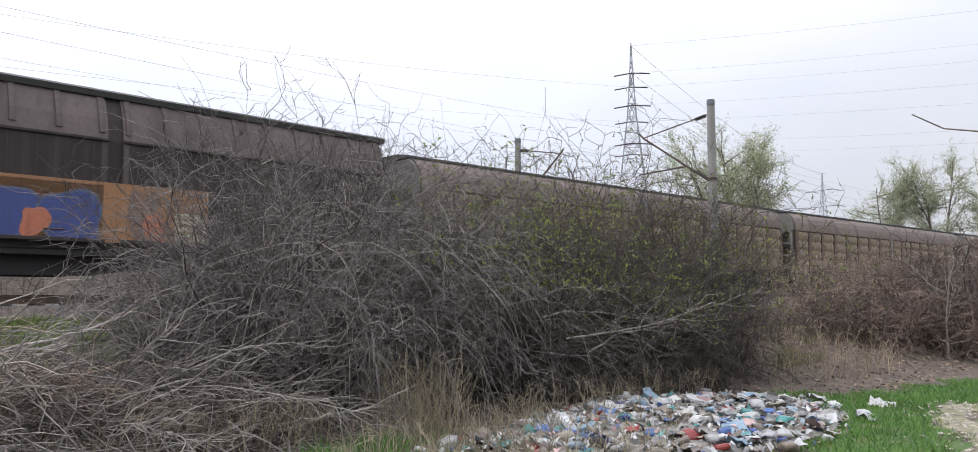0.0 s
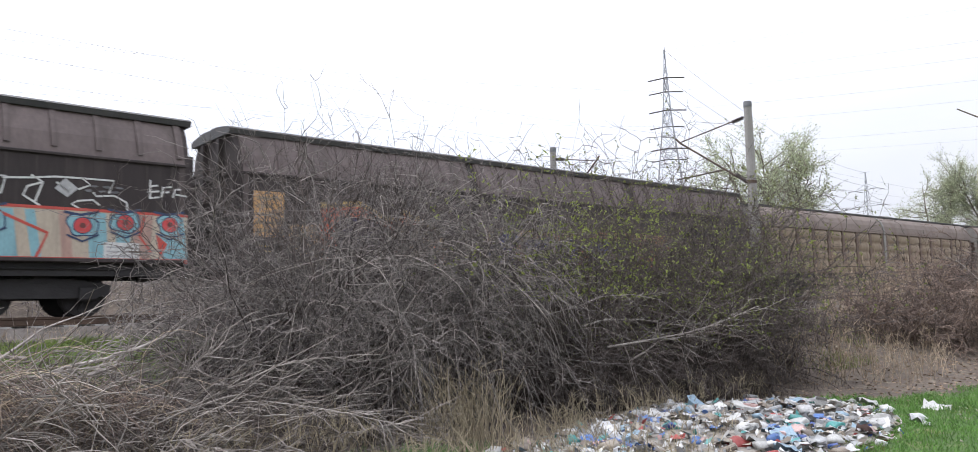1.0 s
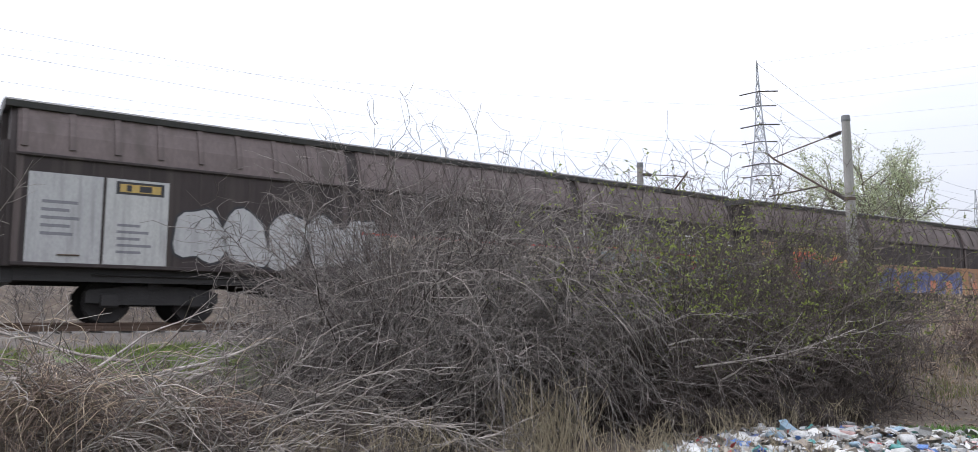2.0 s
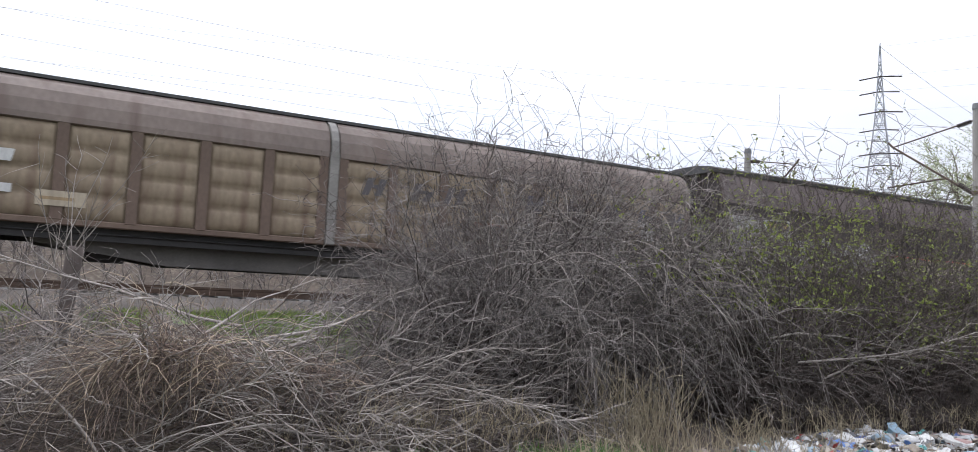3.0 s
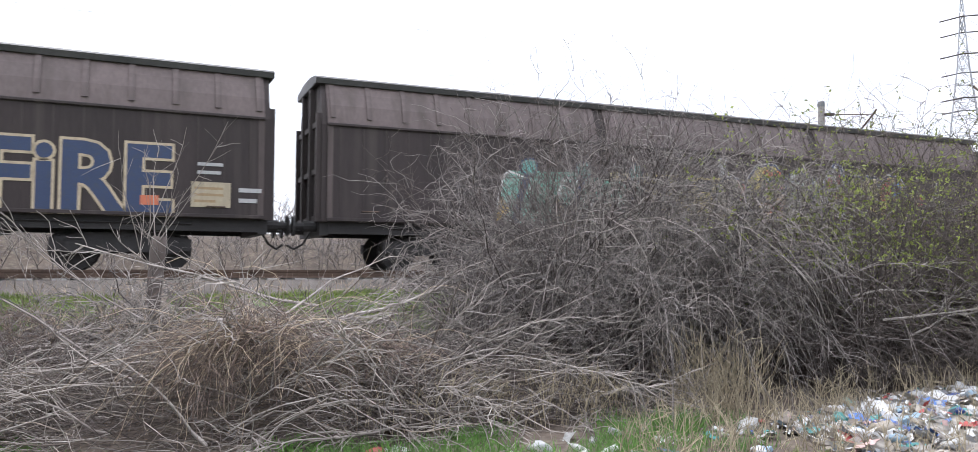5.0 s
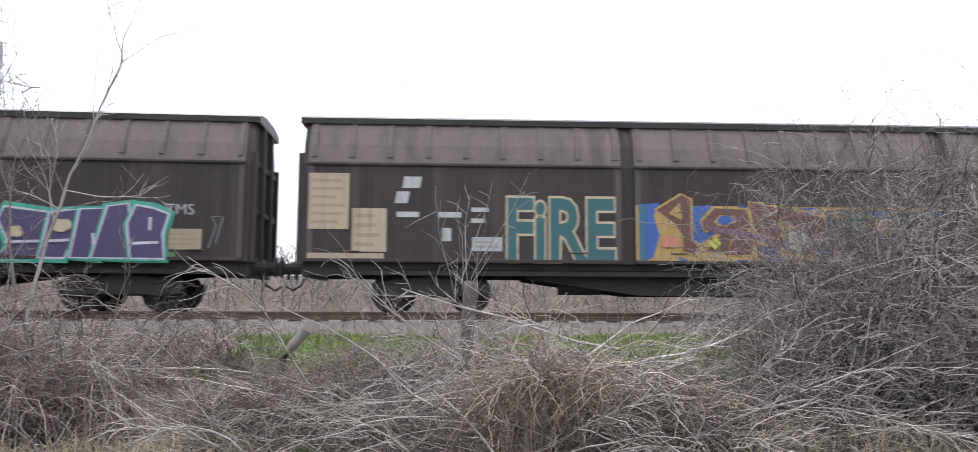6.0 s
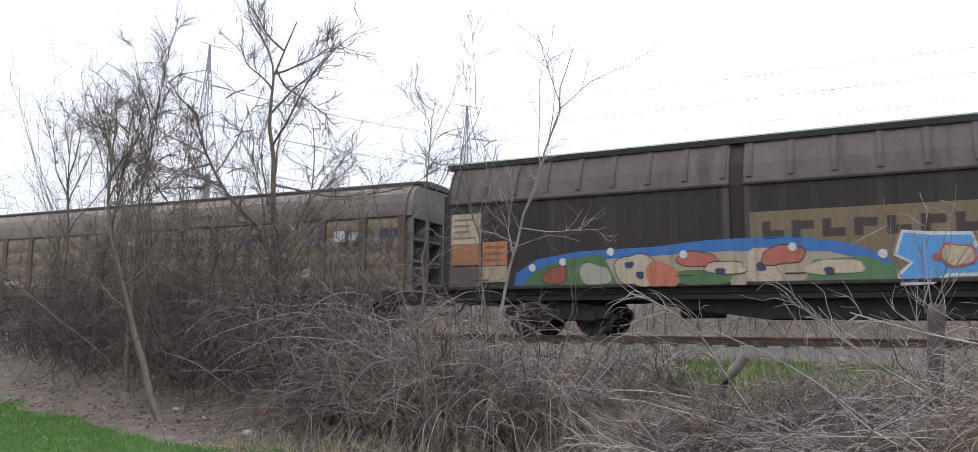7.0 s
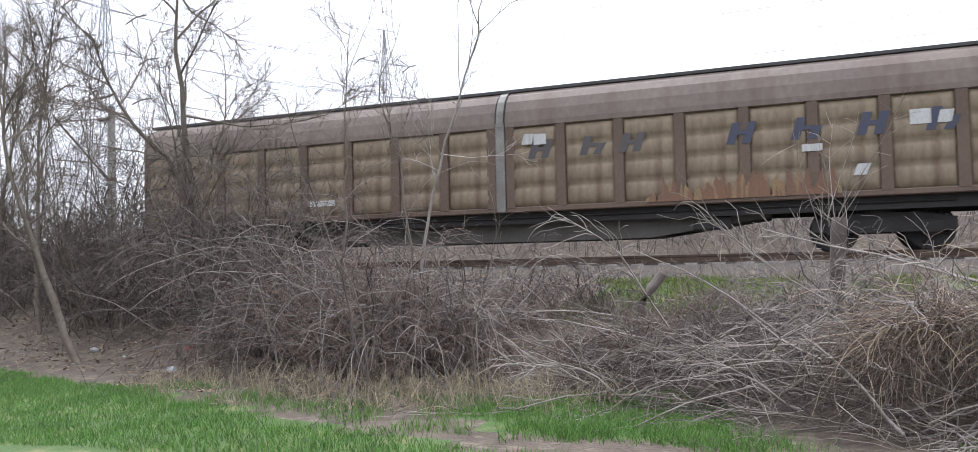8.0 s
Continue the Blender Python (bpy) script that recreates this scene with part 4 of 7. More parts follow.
    w.poly([(-0.07, 2.11), (0.24, 1.95), (0.36, 1.56), (-0.04, 1.6)], (0.42, 0.27, 0.08), 9)
    w.poly([(-1.98, 2.01), (-0.98, 1.88), (-0.21, 1.68), (0.02, 1.49), (-0.24, 1.54), (-1.04, 1.76), (-1.89, 1.86)], (0.16, 0.07, 0.12), 9)
    w.letter([(-0.8, 1.57), (-0.27, 1.54), (-0.45, 1.19), (-0.68, 1.21)], (0.10, 0.06, 0.14), 4, YELLOW, YELLOW, 0.05, 0.035)
    w.poly([(-0.21, 1.31), (0.24, 1.27), (0.81, 1.16), (-0.24, 1.13)], (0.20, 0.06, 0.035), 3)
    w.blob(0.16, 1.68, 0.5, 0.5, (0.40, 0.36, 0.30), 11, 8, 0.08, (0.16, 0.14, 0.22), 0.04, square=2)
    w.letter([(0.83, 2.38), (1, 2.39), (1.08, 1.64), (1.03, 1.47), (0.92, 1.81)], (0.03, 0.06, 0.09), 5, YELLOW, YELLOW, 0.06, 0.042)
    w.letter([(1.03, 2.21), (1.41, 2.15), (1.79, 1.9), (1.57, 1.43), (1.14, 1.42), (1.08, 1.82)], (0.10, 0.07, 0.14), 4, YELLOW, YELLOW, 0.05, 0.035)
    w.letter([(1.03, 2.36), (1.41, 2.38), (1.89, 2.2), (1.79, 1.93), (1.47, 2.06)], TEAL, 7, YELLOW, YELLOW, 0.05, 0.035)
    w.letter([(1.89, 1.85), (2.11, 2.03), (2.26, 1.87), (2.31, 1.4), (2.16, 1.34)], MAROON, 4, YELLOW, YELLOW, 0.05, 0.035)
    w.letter([(2.31, 2.1), (2.52, 2.34), (3.13, 2.37), (3.33, 1.8), (2.73, 2)], TEAL, 7, YELLOW, YELLOW, 0.06, 0.042)
    w.letter([(2.52, 1.53), (2.78, 1.89), (3.18, 1.73), (3.13, 1.38), (2.57, 1.35)], (0.05, 0.12, 0.11), 5, YELLOW, YELLOW, 0.05, 0.035)
    w.letter([(3.13, 1.38), (3.18, 1.56), (3.58, 1.45), (3.58, 1.22), (3.18, 1.23)], MAROON, 5, YELLOW, YELLOW, 0.05, 0.035)
    w.poly([(1.57, 1.43), (1.84, 1.62), (1.95, 1.33), (1.63, 1.19)], (0.10, 0.09, 0.07), 6)
    w.poly([(-1.9, 1.6), (-1.75, 1.75), (-1.6, 1.6), (-1.75, 1.45)], (0.50, 0.55, 0.06), 12, "sticker")
    w.rect(-2.95, -2.55, 1.5, 1.75, (0.55, 0.22, 0.14), 12, "sticker")
    for u0, fill in ((5.62, NAVY), (-6.55, TEAL)):
        w.text("FiRE", u0, 1.22, 1.95, fill, 1, CREAM, 0.105, 1.0 if u0 > 0 else 0.72, fat=0.05)
    w.rect(8.5, 8.85, 1.35, 1.55, (0.55, 0.16, 0.08), 5, "sticker")
    w.bars(9.6, 10.2, 2.0, 2.35, 2, SILVER, 1, 12, "graffiti")
    w.bars(10.45, 11.0, 1.4, 1.85, 2, SILVER, 1, 13, "graffiti")
    w.plate(9.48, 10.28, 1.34, 1.88, 3, (0.42, 0.36, 0.25), TANP, 14)
    w.plate(5.03, 5.55, 1.15, 1.97, 3, (0.36, 0.30, 0.20), TANP, 15)
    w.bars(4.95, 5.4, 2.15, 2.6, 2, SILVER, 1, 16, "graffiti")
    w.rect(-10.95, -9.25, 1.13, 1.32, (0.38, 0.31, 0.22), 1, "data_panel")
    w.plate(-10.95, -10.05, 1.85, 3.12, 6, (0.42, 0.33, 0.23), (0.33, 0.25, 0.17), 17)
    w.plate(-9.97, -9.2, 1.35, 2.33, 4, (0.42, 0.34, 0.24), (0.33, 0.25, 0.17), 18)
    w.rect(-8.86, -8.46, 2.8, 3.06, SILVER, 1, "sticker", "torn white paper sticker", skew=0.04)
    w.rect(-9.03, -8.74, 2.45, 2.72, SILVER, 1, "sticker", skew=0.05)
    w.bars(-8.98, -8.4, 2.05, 2.36, 1, SILVER, 1, 19, "graffiti")
    w.bars(-8.05, -7.5, 2.05, 2.36, 1, SILVER, 1, 20, "graffiti")
    w.bars(-7.3, -6.85, 1.95, 2.45, 2, SILVER, 1, 21, "graffiti")
    w.plate(-7.28, -6.6, 1.38, 1.7, 2, SILVER, (0.3, 0.3, 0.3), 22)
    w.rect(-7.95, -7.75, 1.6, 1.9, SILVER, 1, "sticker")

    # sky-blue and purple lettering, painted figures, tan name band
    w = Wall(wagon[5])
    w.rect(-3.45, 3.42, 1.13, 2.7, (0.19, 0.14, 0.075), 0, "name_band", "tan painted band")
    for k in range(11):
        u = -3.2 + k * 0.6
        w.rect(u, u + 0.17, 2.1, 2.48, (0.05, 0.03, 0.025), 1, "company_mark")
        w.rect(u + 0.17, u + 0.44, 2.1 + 0.18 * (k % 2), 2.28 + 0.18 * (k % 2), (0.05, 0.03, 0.025), 1, "company_mark")
    w.rect(0.93, 1.28, 2.62, 2.94, (0.68, 0.18, 0.05), 3, "sticker", "orange paper sticker")
    w.rect(1.36, 1.6, 2.58, 2.82, (0.55, 0.5, 0.08), 3, "sticker", "yellow paper sticker", skew=0.05)
    w.letter([(-0.62, 1.25), (-0.36, 1.52), (-0.65, 1.69), (-0.51, 2.12), (-0.07, 2.05), (0.64, 2.02), (0.68, 1.79), (0.92, 1.52), (0.85, 1.29), (0.21, 1.29), (-0.07, 1.15), (-0.58, 1.13)], SKYB, 3, WHITE, WHITE, 0.14, 0.1)
    w.letter([(0.85, 1.15), (0.96, 1.59), (0.78, 2.02), (1.62, 2.15), (2.24, 2.18), (2.35, 1.72), (2.24, 1.15)], SKYB, 6, WHITE, WHITE, 0.14, 0.1)
    w.letter([(2.11, 1.15), (2.52, 2.12), (2.72, 2.02), (3.06, 1.85), (3.62, 2.12), (3.66, 1.15)], SKYB, 9, WHITE, WHITE, 0.14, 0.1)
    w.letter([(3.72, 1.15), (3.66, 1.85), (3.85, 2.08), (4.89, 2.12), (4.96, 1.15)], SKYB, 12, WHITE, WHITE, 0.14, 0.1)
    w.line([(1.42, 1.72), (1.62, 1.85), (1.69, 1.65), (1.35, 1.52), (1.69, 1.45), (1.55, 1.25)], 0.07, WHITE, 15)
    w.line([(1.83, 1.52), (2.24, 1.55), (2.04, 1.35)], 0.07, WHITE, 15)
    w.line([(2.58, 1.92), (2.92, 1.85)], 0.07, WHITE, 15)
    w.line([(2.72, 1.52), (2.99, 1.39), (3.26, 1.52), (2.99, 1.45), (2.99, 1.15)], 0.07, WHITE, 15)
    w.line([(3.79, 1.25), (3.76, 1.65), (4.05, 1.79)], 0.07, WHITE, 15)
    w.line([(4.12, 1.45), (4.38, 1.79), (4.83, 1.45), (4.18, 1.35)], 0.07, WHITE, 15)
    w.line([(1.76, 1.65), (2.18, 1.67), (2.35, 2.12)], 0.07, WHITE, 15)
    w.blob(0.39, 1.64, 0.5, 0.4, CREAM, 15, 7, 0.2, RED, 0.04)
    w.blob(0.03, 1.62, 0.14, 0.12, RED, 17, 1, 0.2)
    w.blob(2.04, 1.85, 0.14, 0.12, RED, 17, 6, 0.2)
    w.blob(1.21, 1.52, 0.14, 0.12, RED, 17, 5, 0.2)
    w.blob(2.48, 1.52, 0.14, 0.12, RED, 17, 1, 0.2)
    w.blob(3.19, 1.88, 0.14, 0.12, RED, 17, 1, 0.2)
    w.blob(3.19, 1.65, 0.14, 0.12, RED, 17, 1, 0.2)
    w.blob(4.38, 1.75, 0.14, 0.12, RED, 17, 6, 0.2)
    w.blob(4.67, 1.79, 0.14, 0.12, RED, 17, 2, 0.2)
    w.blob(2.04, 1.42, 0.14, 0.12, RED, 17, 6, 0.2)
    w.blob(4.57, 1.47, 0.14, 0.12, RED, 17, 1, 0.2)
    w.plate(4.92, 5.66, 1.13, 2.0, 3, (0.40, 0.40, 0.33), (0.25, 0.25, 0.22), 23)
    w.rect(5.6, 9.55, 1.13, 1.3, GREEN, 1)
    w.line([(5.84, 1.17), (6.08, 1.44), (5.81, 1.99), (5.91, 2.24), (6.82, 2.13), (6.75, 1.55), (6.68, 1.17)], 0.3, (0.05, 0.34, 0.25), 2, closed=True)
    w.line([(6.68, 1.17), (6.78, 1.51), (6.88, 2.13), (7.48, 2.21), (7.35, 1.51), (7.21, 1.17)], 0.3, (0.05, 0.34, 0.25), 2, closed=True)
    w.line([(7.35, 1.17), (7.51, 2.21), (8.06, 2.24), (7.86, 1.48), (7.93, 1.17)], 0.3, (0.05, 0.34, 0.25), 2, closed=True)
    w.line([(7.8, 1.17), (8.09, 2.28), (8.5, 2.35), (8.56, 1.77), (8.69, 1.17)], 0.3, (0.05, 0.34, 0.25), 2, closed=True)
    w.line([(8.63, 1.17), (8.53, 1.91), (8.69, 2.31), (9.06, 2.24), (9.37, 2.13), (9.25, 1.7), (9.31, 1.17)], 0.3, (0.05, 0.34, 0.25), 2, closed=True)
    w.letter([(5.84, 1.17), (6.08, 1.44), (5.81, 1.99), (5.91, 2.24), (6.82, 2.13), (6.75, 1.55), (6.68, 1.17)], PURPLE, 3, (0.05, 0.34, 0.25), (0.50, 0.50, 0.56), 0.2, 0.1)
    w.letter([(6.68, 1.17), (6.78, 1.51), (6.88, 2.13), (7.48, 2.21), (7.35, 1.51), (7.21, 1.17)], PURPLE, 6, (0.05, 0.34, 0.25), (0.50, 0.50, 0.56), 0.2, 0.1)
    w.letter([(7.35, 1.17), (7.51, 2.21), (8.06, 2.24), (7.86, 1.48), (7.93, 1.17)], PURPLE, 9, (0.05, 0.34, 0.25), (0.50, 0.50, 0.56), 0.2, 0.1)
    w.letter([(7.8, 1.17), (8.09, 2.28), (8.5, 2.35), (8.56, 1.77), (8.69, 1.17)], PURPLE, 12, (0.05, 0.34, 0.25), (0.50, 0.50, 0.56), 0.2, 0.1)
    w.letter([(8.63, 1.17), (8.53, 1.91), (8.69, 2.31), (9.06, 2.24), (9.37, 2.13), (9.25, 1.7), (9.31, 1.17)], PURPLE, 15, (0.05, 0.34, 0.25), (0.50, 0.50, 0.56), 0.2, 0.1)
    w.line([(5.98, 1.48), (6.68, 1.51)], 0.06, (0.50, 0.50, 0.56), 18)
    w.line([(6.85, 1.51), (7.31, 1.54)], 0.06, (0.50, 0.50, 0.56), 18)
    w.line([(9, 2.06), (9, 1.77)], 0.06, (0.50, 0.50, 0.56), 18)
    w.line([(8.63, 1.48), (9.19, 1.51)], 0.06, (0.50, 0.50, 0.56), 18)
    w.line([(7.8, 1.7), (7.83, 1.44)], 0.06, (0.50, 0.50, 0.56), 18)
    w.blob(6.18, 1.71, 0.28, 0.26, CREAM, 18, 3, 0.2)
    w.blob(7.14, 1.86, 0.36, 0.3, CREAM, 18, 4, 0.2)
    w.text("TMS", 9.3, 2.14, 0.34, SILVER, 1)
    w.plate(9.34, 10.1, 1.36, 1.82, 3, (0.33, 0.28, 0.19), TANP, 24)
    w.line([(10.25, 1.4), (10.4, 1.9), (10.3, 2.1), (10.55, 2.1), (10.4, 1.5)], 0.03, (0.15, 0.15, 0.15), 1)
    w.poly([(-9.1, 1.13), (-9.05, 1.51), (-8.5, 1.83), (-7.4, 1.99), (-5.6, 2.03), (-4.4, 2.13), (-2.6, 2.16), (-1.5, 1.95), (-0.8, 1.67), (-0.6, 1.13)], (0.04, 0.16, 0.42), 1)
    w.poly([(-8.7, 1.13), (-8.2, 1.59), (-6.6, 1.79), (-4.0, 1.87), (-1.9, 1.79), (-0.9, 1.51), (-0.65, 1.13)], (0.40, 0.33, 0.23), 2)
    w.poly([(-8.9, 1.13), (-8.6, 1.51), (-7.9, 1.79), (-6.8, 1.91), (-6.4, 1.13)], GREEN, 3)
    w.poly([(-2.4, 1.13), (-2.2, 1.63), (-1.2, 1.67), (-0.65, 1.43), (-0.65, 1.13)], (0.10, 0.2, 0.08), 3)
    for k, (u, v, wd, hh, col) in enumerate(((-7.0, 1.5, 0.75, 0.6, (0.4, 0.4, 0.32)), (-6.0, 1.6, 0.85, 0.95, (0.52, 0.42, 0.30)), (-5.4, 1.45, 0.7, 0.75, CORAL), (-4.6, 1.85, 0.9, 0.4, (0.46, 0.13, 0.09)), (-4.5, 1.35, 1.2, 0.4, GREEN),
                                              (-4.0, 1.6, 0.9, 0.3, (0.52, 0.42, 0.30)), (-3.2, 1.6, 0.7, 0.95, (0.52, 0.42, 0.30)), (-2.8, 1.9, 0.8, 0.5, (0.46, 0.13, 0.09)), (-1.8, 1.55, 1.0, 0.4, (0.52, 0.42, 0.30)), (-8.0, 1.5, 0.6, 0.5, (0.3, 0.09, 0.05)))):
        w.blob(u, 1.13 + (v - 1.13) * 0.8, wd, hh * 0.8, col, 4 + k % 3 * 2, 130 + k, 0.22, INK if k % 2 else None, 0.02)
    for u, v in ((-6.15, 1.63), (-5.9, 1.39), (-3.25, 1.51), (-4.1, 1.43), (-1.9, 1.39)):
        w.blob(u, v, 0.2, 0.16, NAVY, 10, int(u * 9), 0.2)
    for u, v in ((-7.8, 1.75), (-6.6, 1.95), (-4.9, 1.83), (-2.6, 1.91), (-0.9, 1.71), (-8.6, 1.63)):
        w.blob(u, v, 0.18, 0.18, WHITE, 11, 5, 0.1, square=2)
    w.plate(-7.35, -6.65, 1.2, 1.6, 2, (0.42, 0.43, 0.37), SILVER, 25)
    w.plate(-10.92, -10.05, 2.3, 3.07, 4, (0.55, 0.47, 0.33), (0.3, 0.2, 0.12), 26)
    w.rect(-10.9, -10.05, 1.75, 2.3, (0.38, 0.18, 0.075), 2, "data_panel", "rust-stained panel")
    w.rect(-10.95, -10.05, 1.15, 1.7, (0.12, 0.095, 0.08), 1, "data_panel")
    w.plate(-10.0, -9.3, 1.72, 2.32, 3, (0.50, 0.22, 0.09), (0.3, 0.12, 0.06), 27)
    w.rect(-10.0, -9.3, 1.3, 1.7, (0.45, 0.36, 0.25), 2, "data_panel")

    # tan wagons: company mark, pale tags, paper patches, rust
    for n in (2, 6):
        w = Wall(wagon[n], 1.545)
        v = 2.36
        faded = (0.055, 0.06, 0.10)
        company_mark(w, (0.95, 2.2, 3.1), v, 0.42, (0.09, 0.08, 0.085))
        company_mark(w, (5.45, 6.75, 8.0, 9.25, 10.4), v, 0.46, faded)
    w = Wall(wagon[2], 1.545)
    for k in range(6):
        u = 4.6 + k * 0.78
        w.line([(u - 0.3, 1.5), (u - 0.35, 1.8), (u - 0.1, 2.15), (u + 0.15, 2.2), (u + 0.25, 1.9), (u, 1.65), (u + 0.3, 1.5), (u + 0.45, 1.75)], 0.035, (0.42, 0.40, 0.34), 2)
    for u0, u1, v0, v1, s in ((5.07, 5.52, 1.83, 2.16, 0), (7.6, 8.0, 2.0, 2.31, 0.03), (7.84, 8.2, 1.48, 1.76, 0), (9.15, 9.6, 1.93, 2.22, 0), (9.05, 9.3, 2.3, 2.55, 0.12), (9.25, 9.4, 1.5, 1.68, 0), (6.6, 6.85, 1.6, 1.85, 0.06),
                              (-8.15, -7.5, 2.4, 2.6, 0.05), (-7.1, -6.9, 2.28, 2.56, 0.04), (-6.75, -6.4, 2.26, 2.5, 0.05), (-7.1, -6.8, 1.65, 1.85, 0), (-6.6, -6.35, 1.66, 1.83, 0), (-8.15, -7.8, 1.54, 1.66, 0.03), (-10.6, -10.45, 1.8, 2.0, 0)):
        w.rect(u0, u1, v0, v1, (0.55, 0.55, 0.54), 3, "sticker", skew=s)
    w.plate(-5.94, -5.05, 1.47, 1.77, 1, (0.45, 0.38, 0.28), TANP, 30)
    w.rect(-9.6, -9.15, 1.46, 1.8, (0.07, 0.065, 0.06), 3, "data_panel")
    w.line([(3.75, 2.02), (4.7, 2.02)], 0.1, (0.16, 0.10, 0.03), 2)
    w.line([(3.75, 1.93), (4.7, 1.93)], 0.08, (0.25, 0.08, 0.04), 2)
    w = Wall(wagon[6], 1.545)
    for u0, u1, v0, v1, s in ((0.55, 0.8, 2.7, 2.95, 0.05), (0.85, 1.15, 2.68, 2.93, 0), (8.72, 9.1, 2.5, 2.8, 0), (9.2, 9.45, 2.5, 2.75, 0.06), (7.65, 7.9, 1.55, 1.78, 0.1), (6.7, 7.1, 2.1, 2.25, 0), (-5.4, -4.6, 1.5, 1.65, 0)):
        w.rect(u0, u1, v0, v1, (0.55, 0.55, 0.54), 3, "sticker", skew=s)
    rust = material("rust_bloom", (0.20, 0.105, 0.065), (0.16, 0.10, 0.07), 0.85, scale=1.5, fine=20)
    ochre = material("ochre_rust_stain", (0.27, 0.185, 0.10), (0.21, 0.13, 0.075), 0.85, scale=1.5, fine=20)
    rr = random.Random(8)
    for mat, count in ((rust, 90), (ochre, 60)):
        s = Shape()
        for k in range(count):
            u, b, h = rr.uniform(3.5, 7.4), rr.uniform(0.02, 0.09), 0.12 + 0.5 * rr.random() ** 2
            y = -1.5465 - 0.00002 * k
            s.add([(u - b, y, 1.2), (u + b, y, 1.2), (u + b * 0.8, y, 1.2 + h * 0.7), (u + b * rr.uniform(-0.4, 0.5), y, 1.2 + h), (u - b * 0.7, y, 1.2 + h * 0.6)], [(0, 1, 2, 3, 4)])
        tagged(part("rust_stain", s, mat, wagon[6], "streaks of rust rising from the sill"), kind="stuff")


paint_train(dict(TRAIN))
for n, label in ((0, "dark goods wagon with blue letters sprayed on orange-brown"), (1, "dark goods wagon sprayed with red eyes and cyan stripes"), (3, "dark goods wagon with cream and navy graffiti lettering"),
                 (4, "dark goods wagon with a large painted word and maroon lettering"), (5, "dark goods wagon with sky-blue and purple graffiti"), (2, "dusty tan goods wagon with blue marks and white scrawls"), (6, "dusty tan last goods wagon with rust and blue marks")):
    tagged(dict(TRAIN)[n], label)

# ---- plants: tubes and leaves in bulk ----
rng = np.random.default_rng(7)


def bulk_mesh(name, groups, material_, quads=None):
    """groups: list of (P, R): polylines (N, K, 3) and radii (N, K), made into three-sided tapering stems. quads: (M, 4, 3) leaves."""
    vs, fs, base = [], [], 0
    for P, R in groups:
        N, K, _ = P.shape
        D = np.gradient(P, axis=1)
        D /= np.linalg.norm(D, axis=2, keepdims=True) + 1e-9
        ref = np.where(np.abs(D[..., 2:3]) < 0.8, np.array([0, 0, 1.0]), np.array([1.0, 0, 0]))
        A = np.cross(D, ref)
        A /= np.linalg.norm(A, axis=2, keepdims=True) + 1e-9
        B = np.cross(D, A)
        ring = [P + R[..., None] * (math.cos(a) * A + math.sin(a) * B) for a in (0.3, 2.394, 4.489)]
        vs.append(np.stack(ring, axis=2).reshape(-1, 3))
        i = (np.arange(N)[:, None, None] * K + np.arange(K - 1)[None, :, None]) * 3
        j = np.arange(3)[None, None, :]
        jn = (j + 1) % 3
        fs.append((np.stack([i + j, i + jn, i + 3 + jn, i + 3 + j], axis=-1) + base).reshape(-1, 4))
        base += N * K * 3
    if quads is not None:
        vs.append(quads.reshape(-1, 3))
        fs.append(np.arange(len(quads) * 4).reshape(-1, 4) + base)
    v, f = np.concatenate(vs), np.concatenate(fs)
    me = bpy.data.meshes.new(name)
    me.vertices.add(len(v))
    me.vertices.foreach_set("co", v.astype(np.float32).ravel())
    me.loops.add(f.size)
    me.loops.foreach_set("vertex_index", f.astype(np.int32).ravel())
    me.polygons.add(len(f))
    me.polygons.foreach_set("loop_start", np.arange(0, f.size, 4, dtype=np.int32))
    me.update(calc_edges=True)
    me.materials.append(material_)
    return me


def stuff(name, me, parent, label=""):
    return tagged(part(name, me, None, parent, label), kind="stuff")


def grow(starts, dirs, lengths, K, droop=0.0, wander=0.2, up=0.0):
    """Polylines that set out from starts along dirs, wander, and droop or rise."""
    N = len(starts)
    P = np.empty((N, K, 3))
    P[:, 0] = starts
    d = dirs / (np.linalg.norm(dirs, axis=1, keepdims=True) + 1e-9)
    step = (np.asarray(lengths) / (K - 1))[:, None]
    for k in range(1, K):
        d = d + rng.normal(0, wander, (N, 3))
        d[:, 2] += up - droop * (k / K)
        d /= np.linalg.norm(d, axis=1, keepdims=True) + 1e-9
        P[:, k] = P[:, k - 1] + d * step
    return P


def taper(N, K, r0, r1):
    r0, r1 = np.broadcast_to(r0, N), np.broadcast_to(r1, N)
    t = np.linspace(0, 1, K)[None, :]
    return r0[:, None] * (1 - t) + r1[:, None] * t


def along(P, n, lo=0.2, hi=1.0):
    """n random places on the polylines, with the local direction."""
    N, K, _ = P.shape
    i = rng.integers(0, N, n)
    t = rng.uniform(lo, hi, n) * (K - 1.001)
    k = t.astype(int)
    u = (t - k)[:, None]
    a, b = P[i, k], P[i, k + 1]
    d = b - a
    return a * (1 - u) + b * u, d / (np.linalg.norm(d, axis=1, keepdims=True) + 1e-9)


def scatter_dir(d, spread):
    return d + rng.normal(0, spread, d.shape)


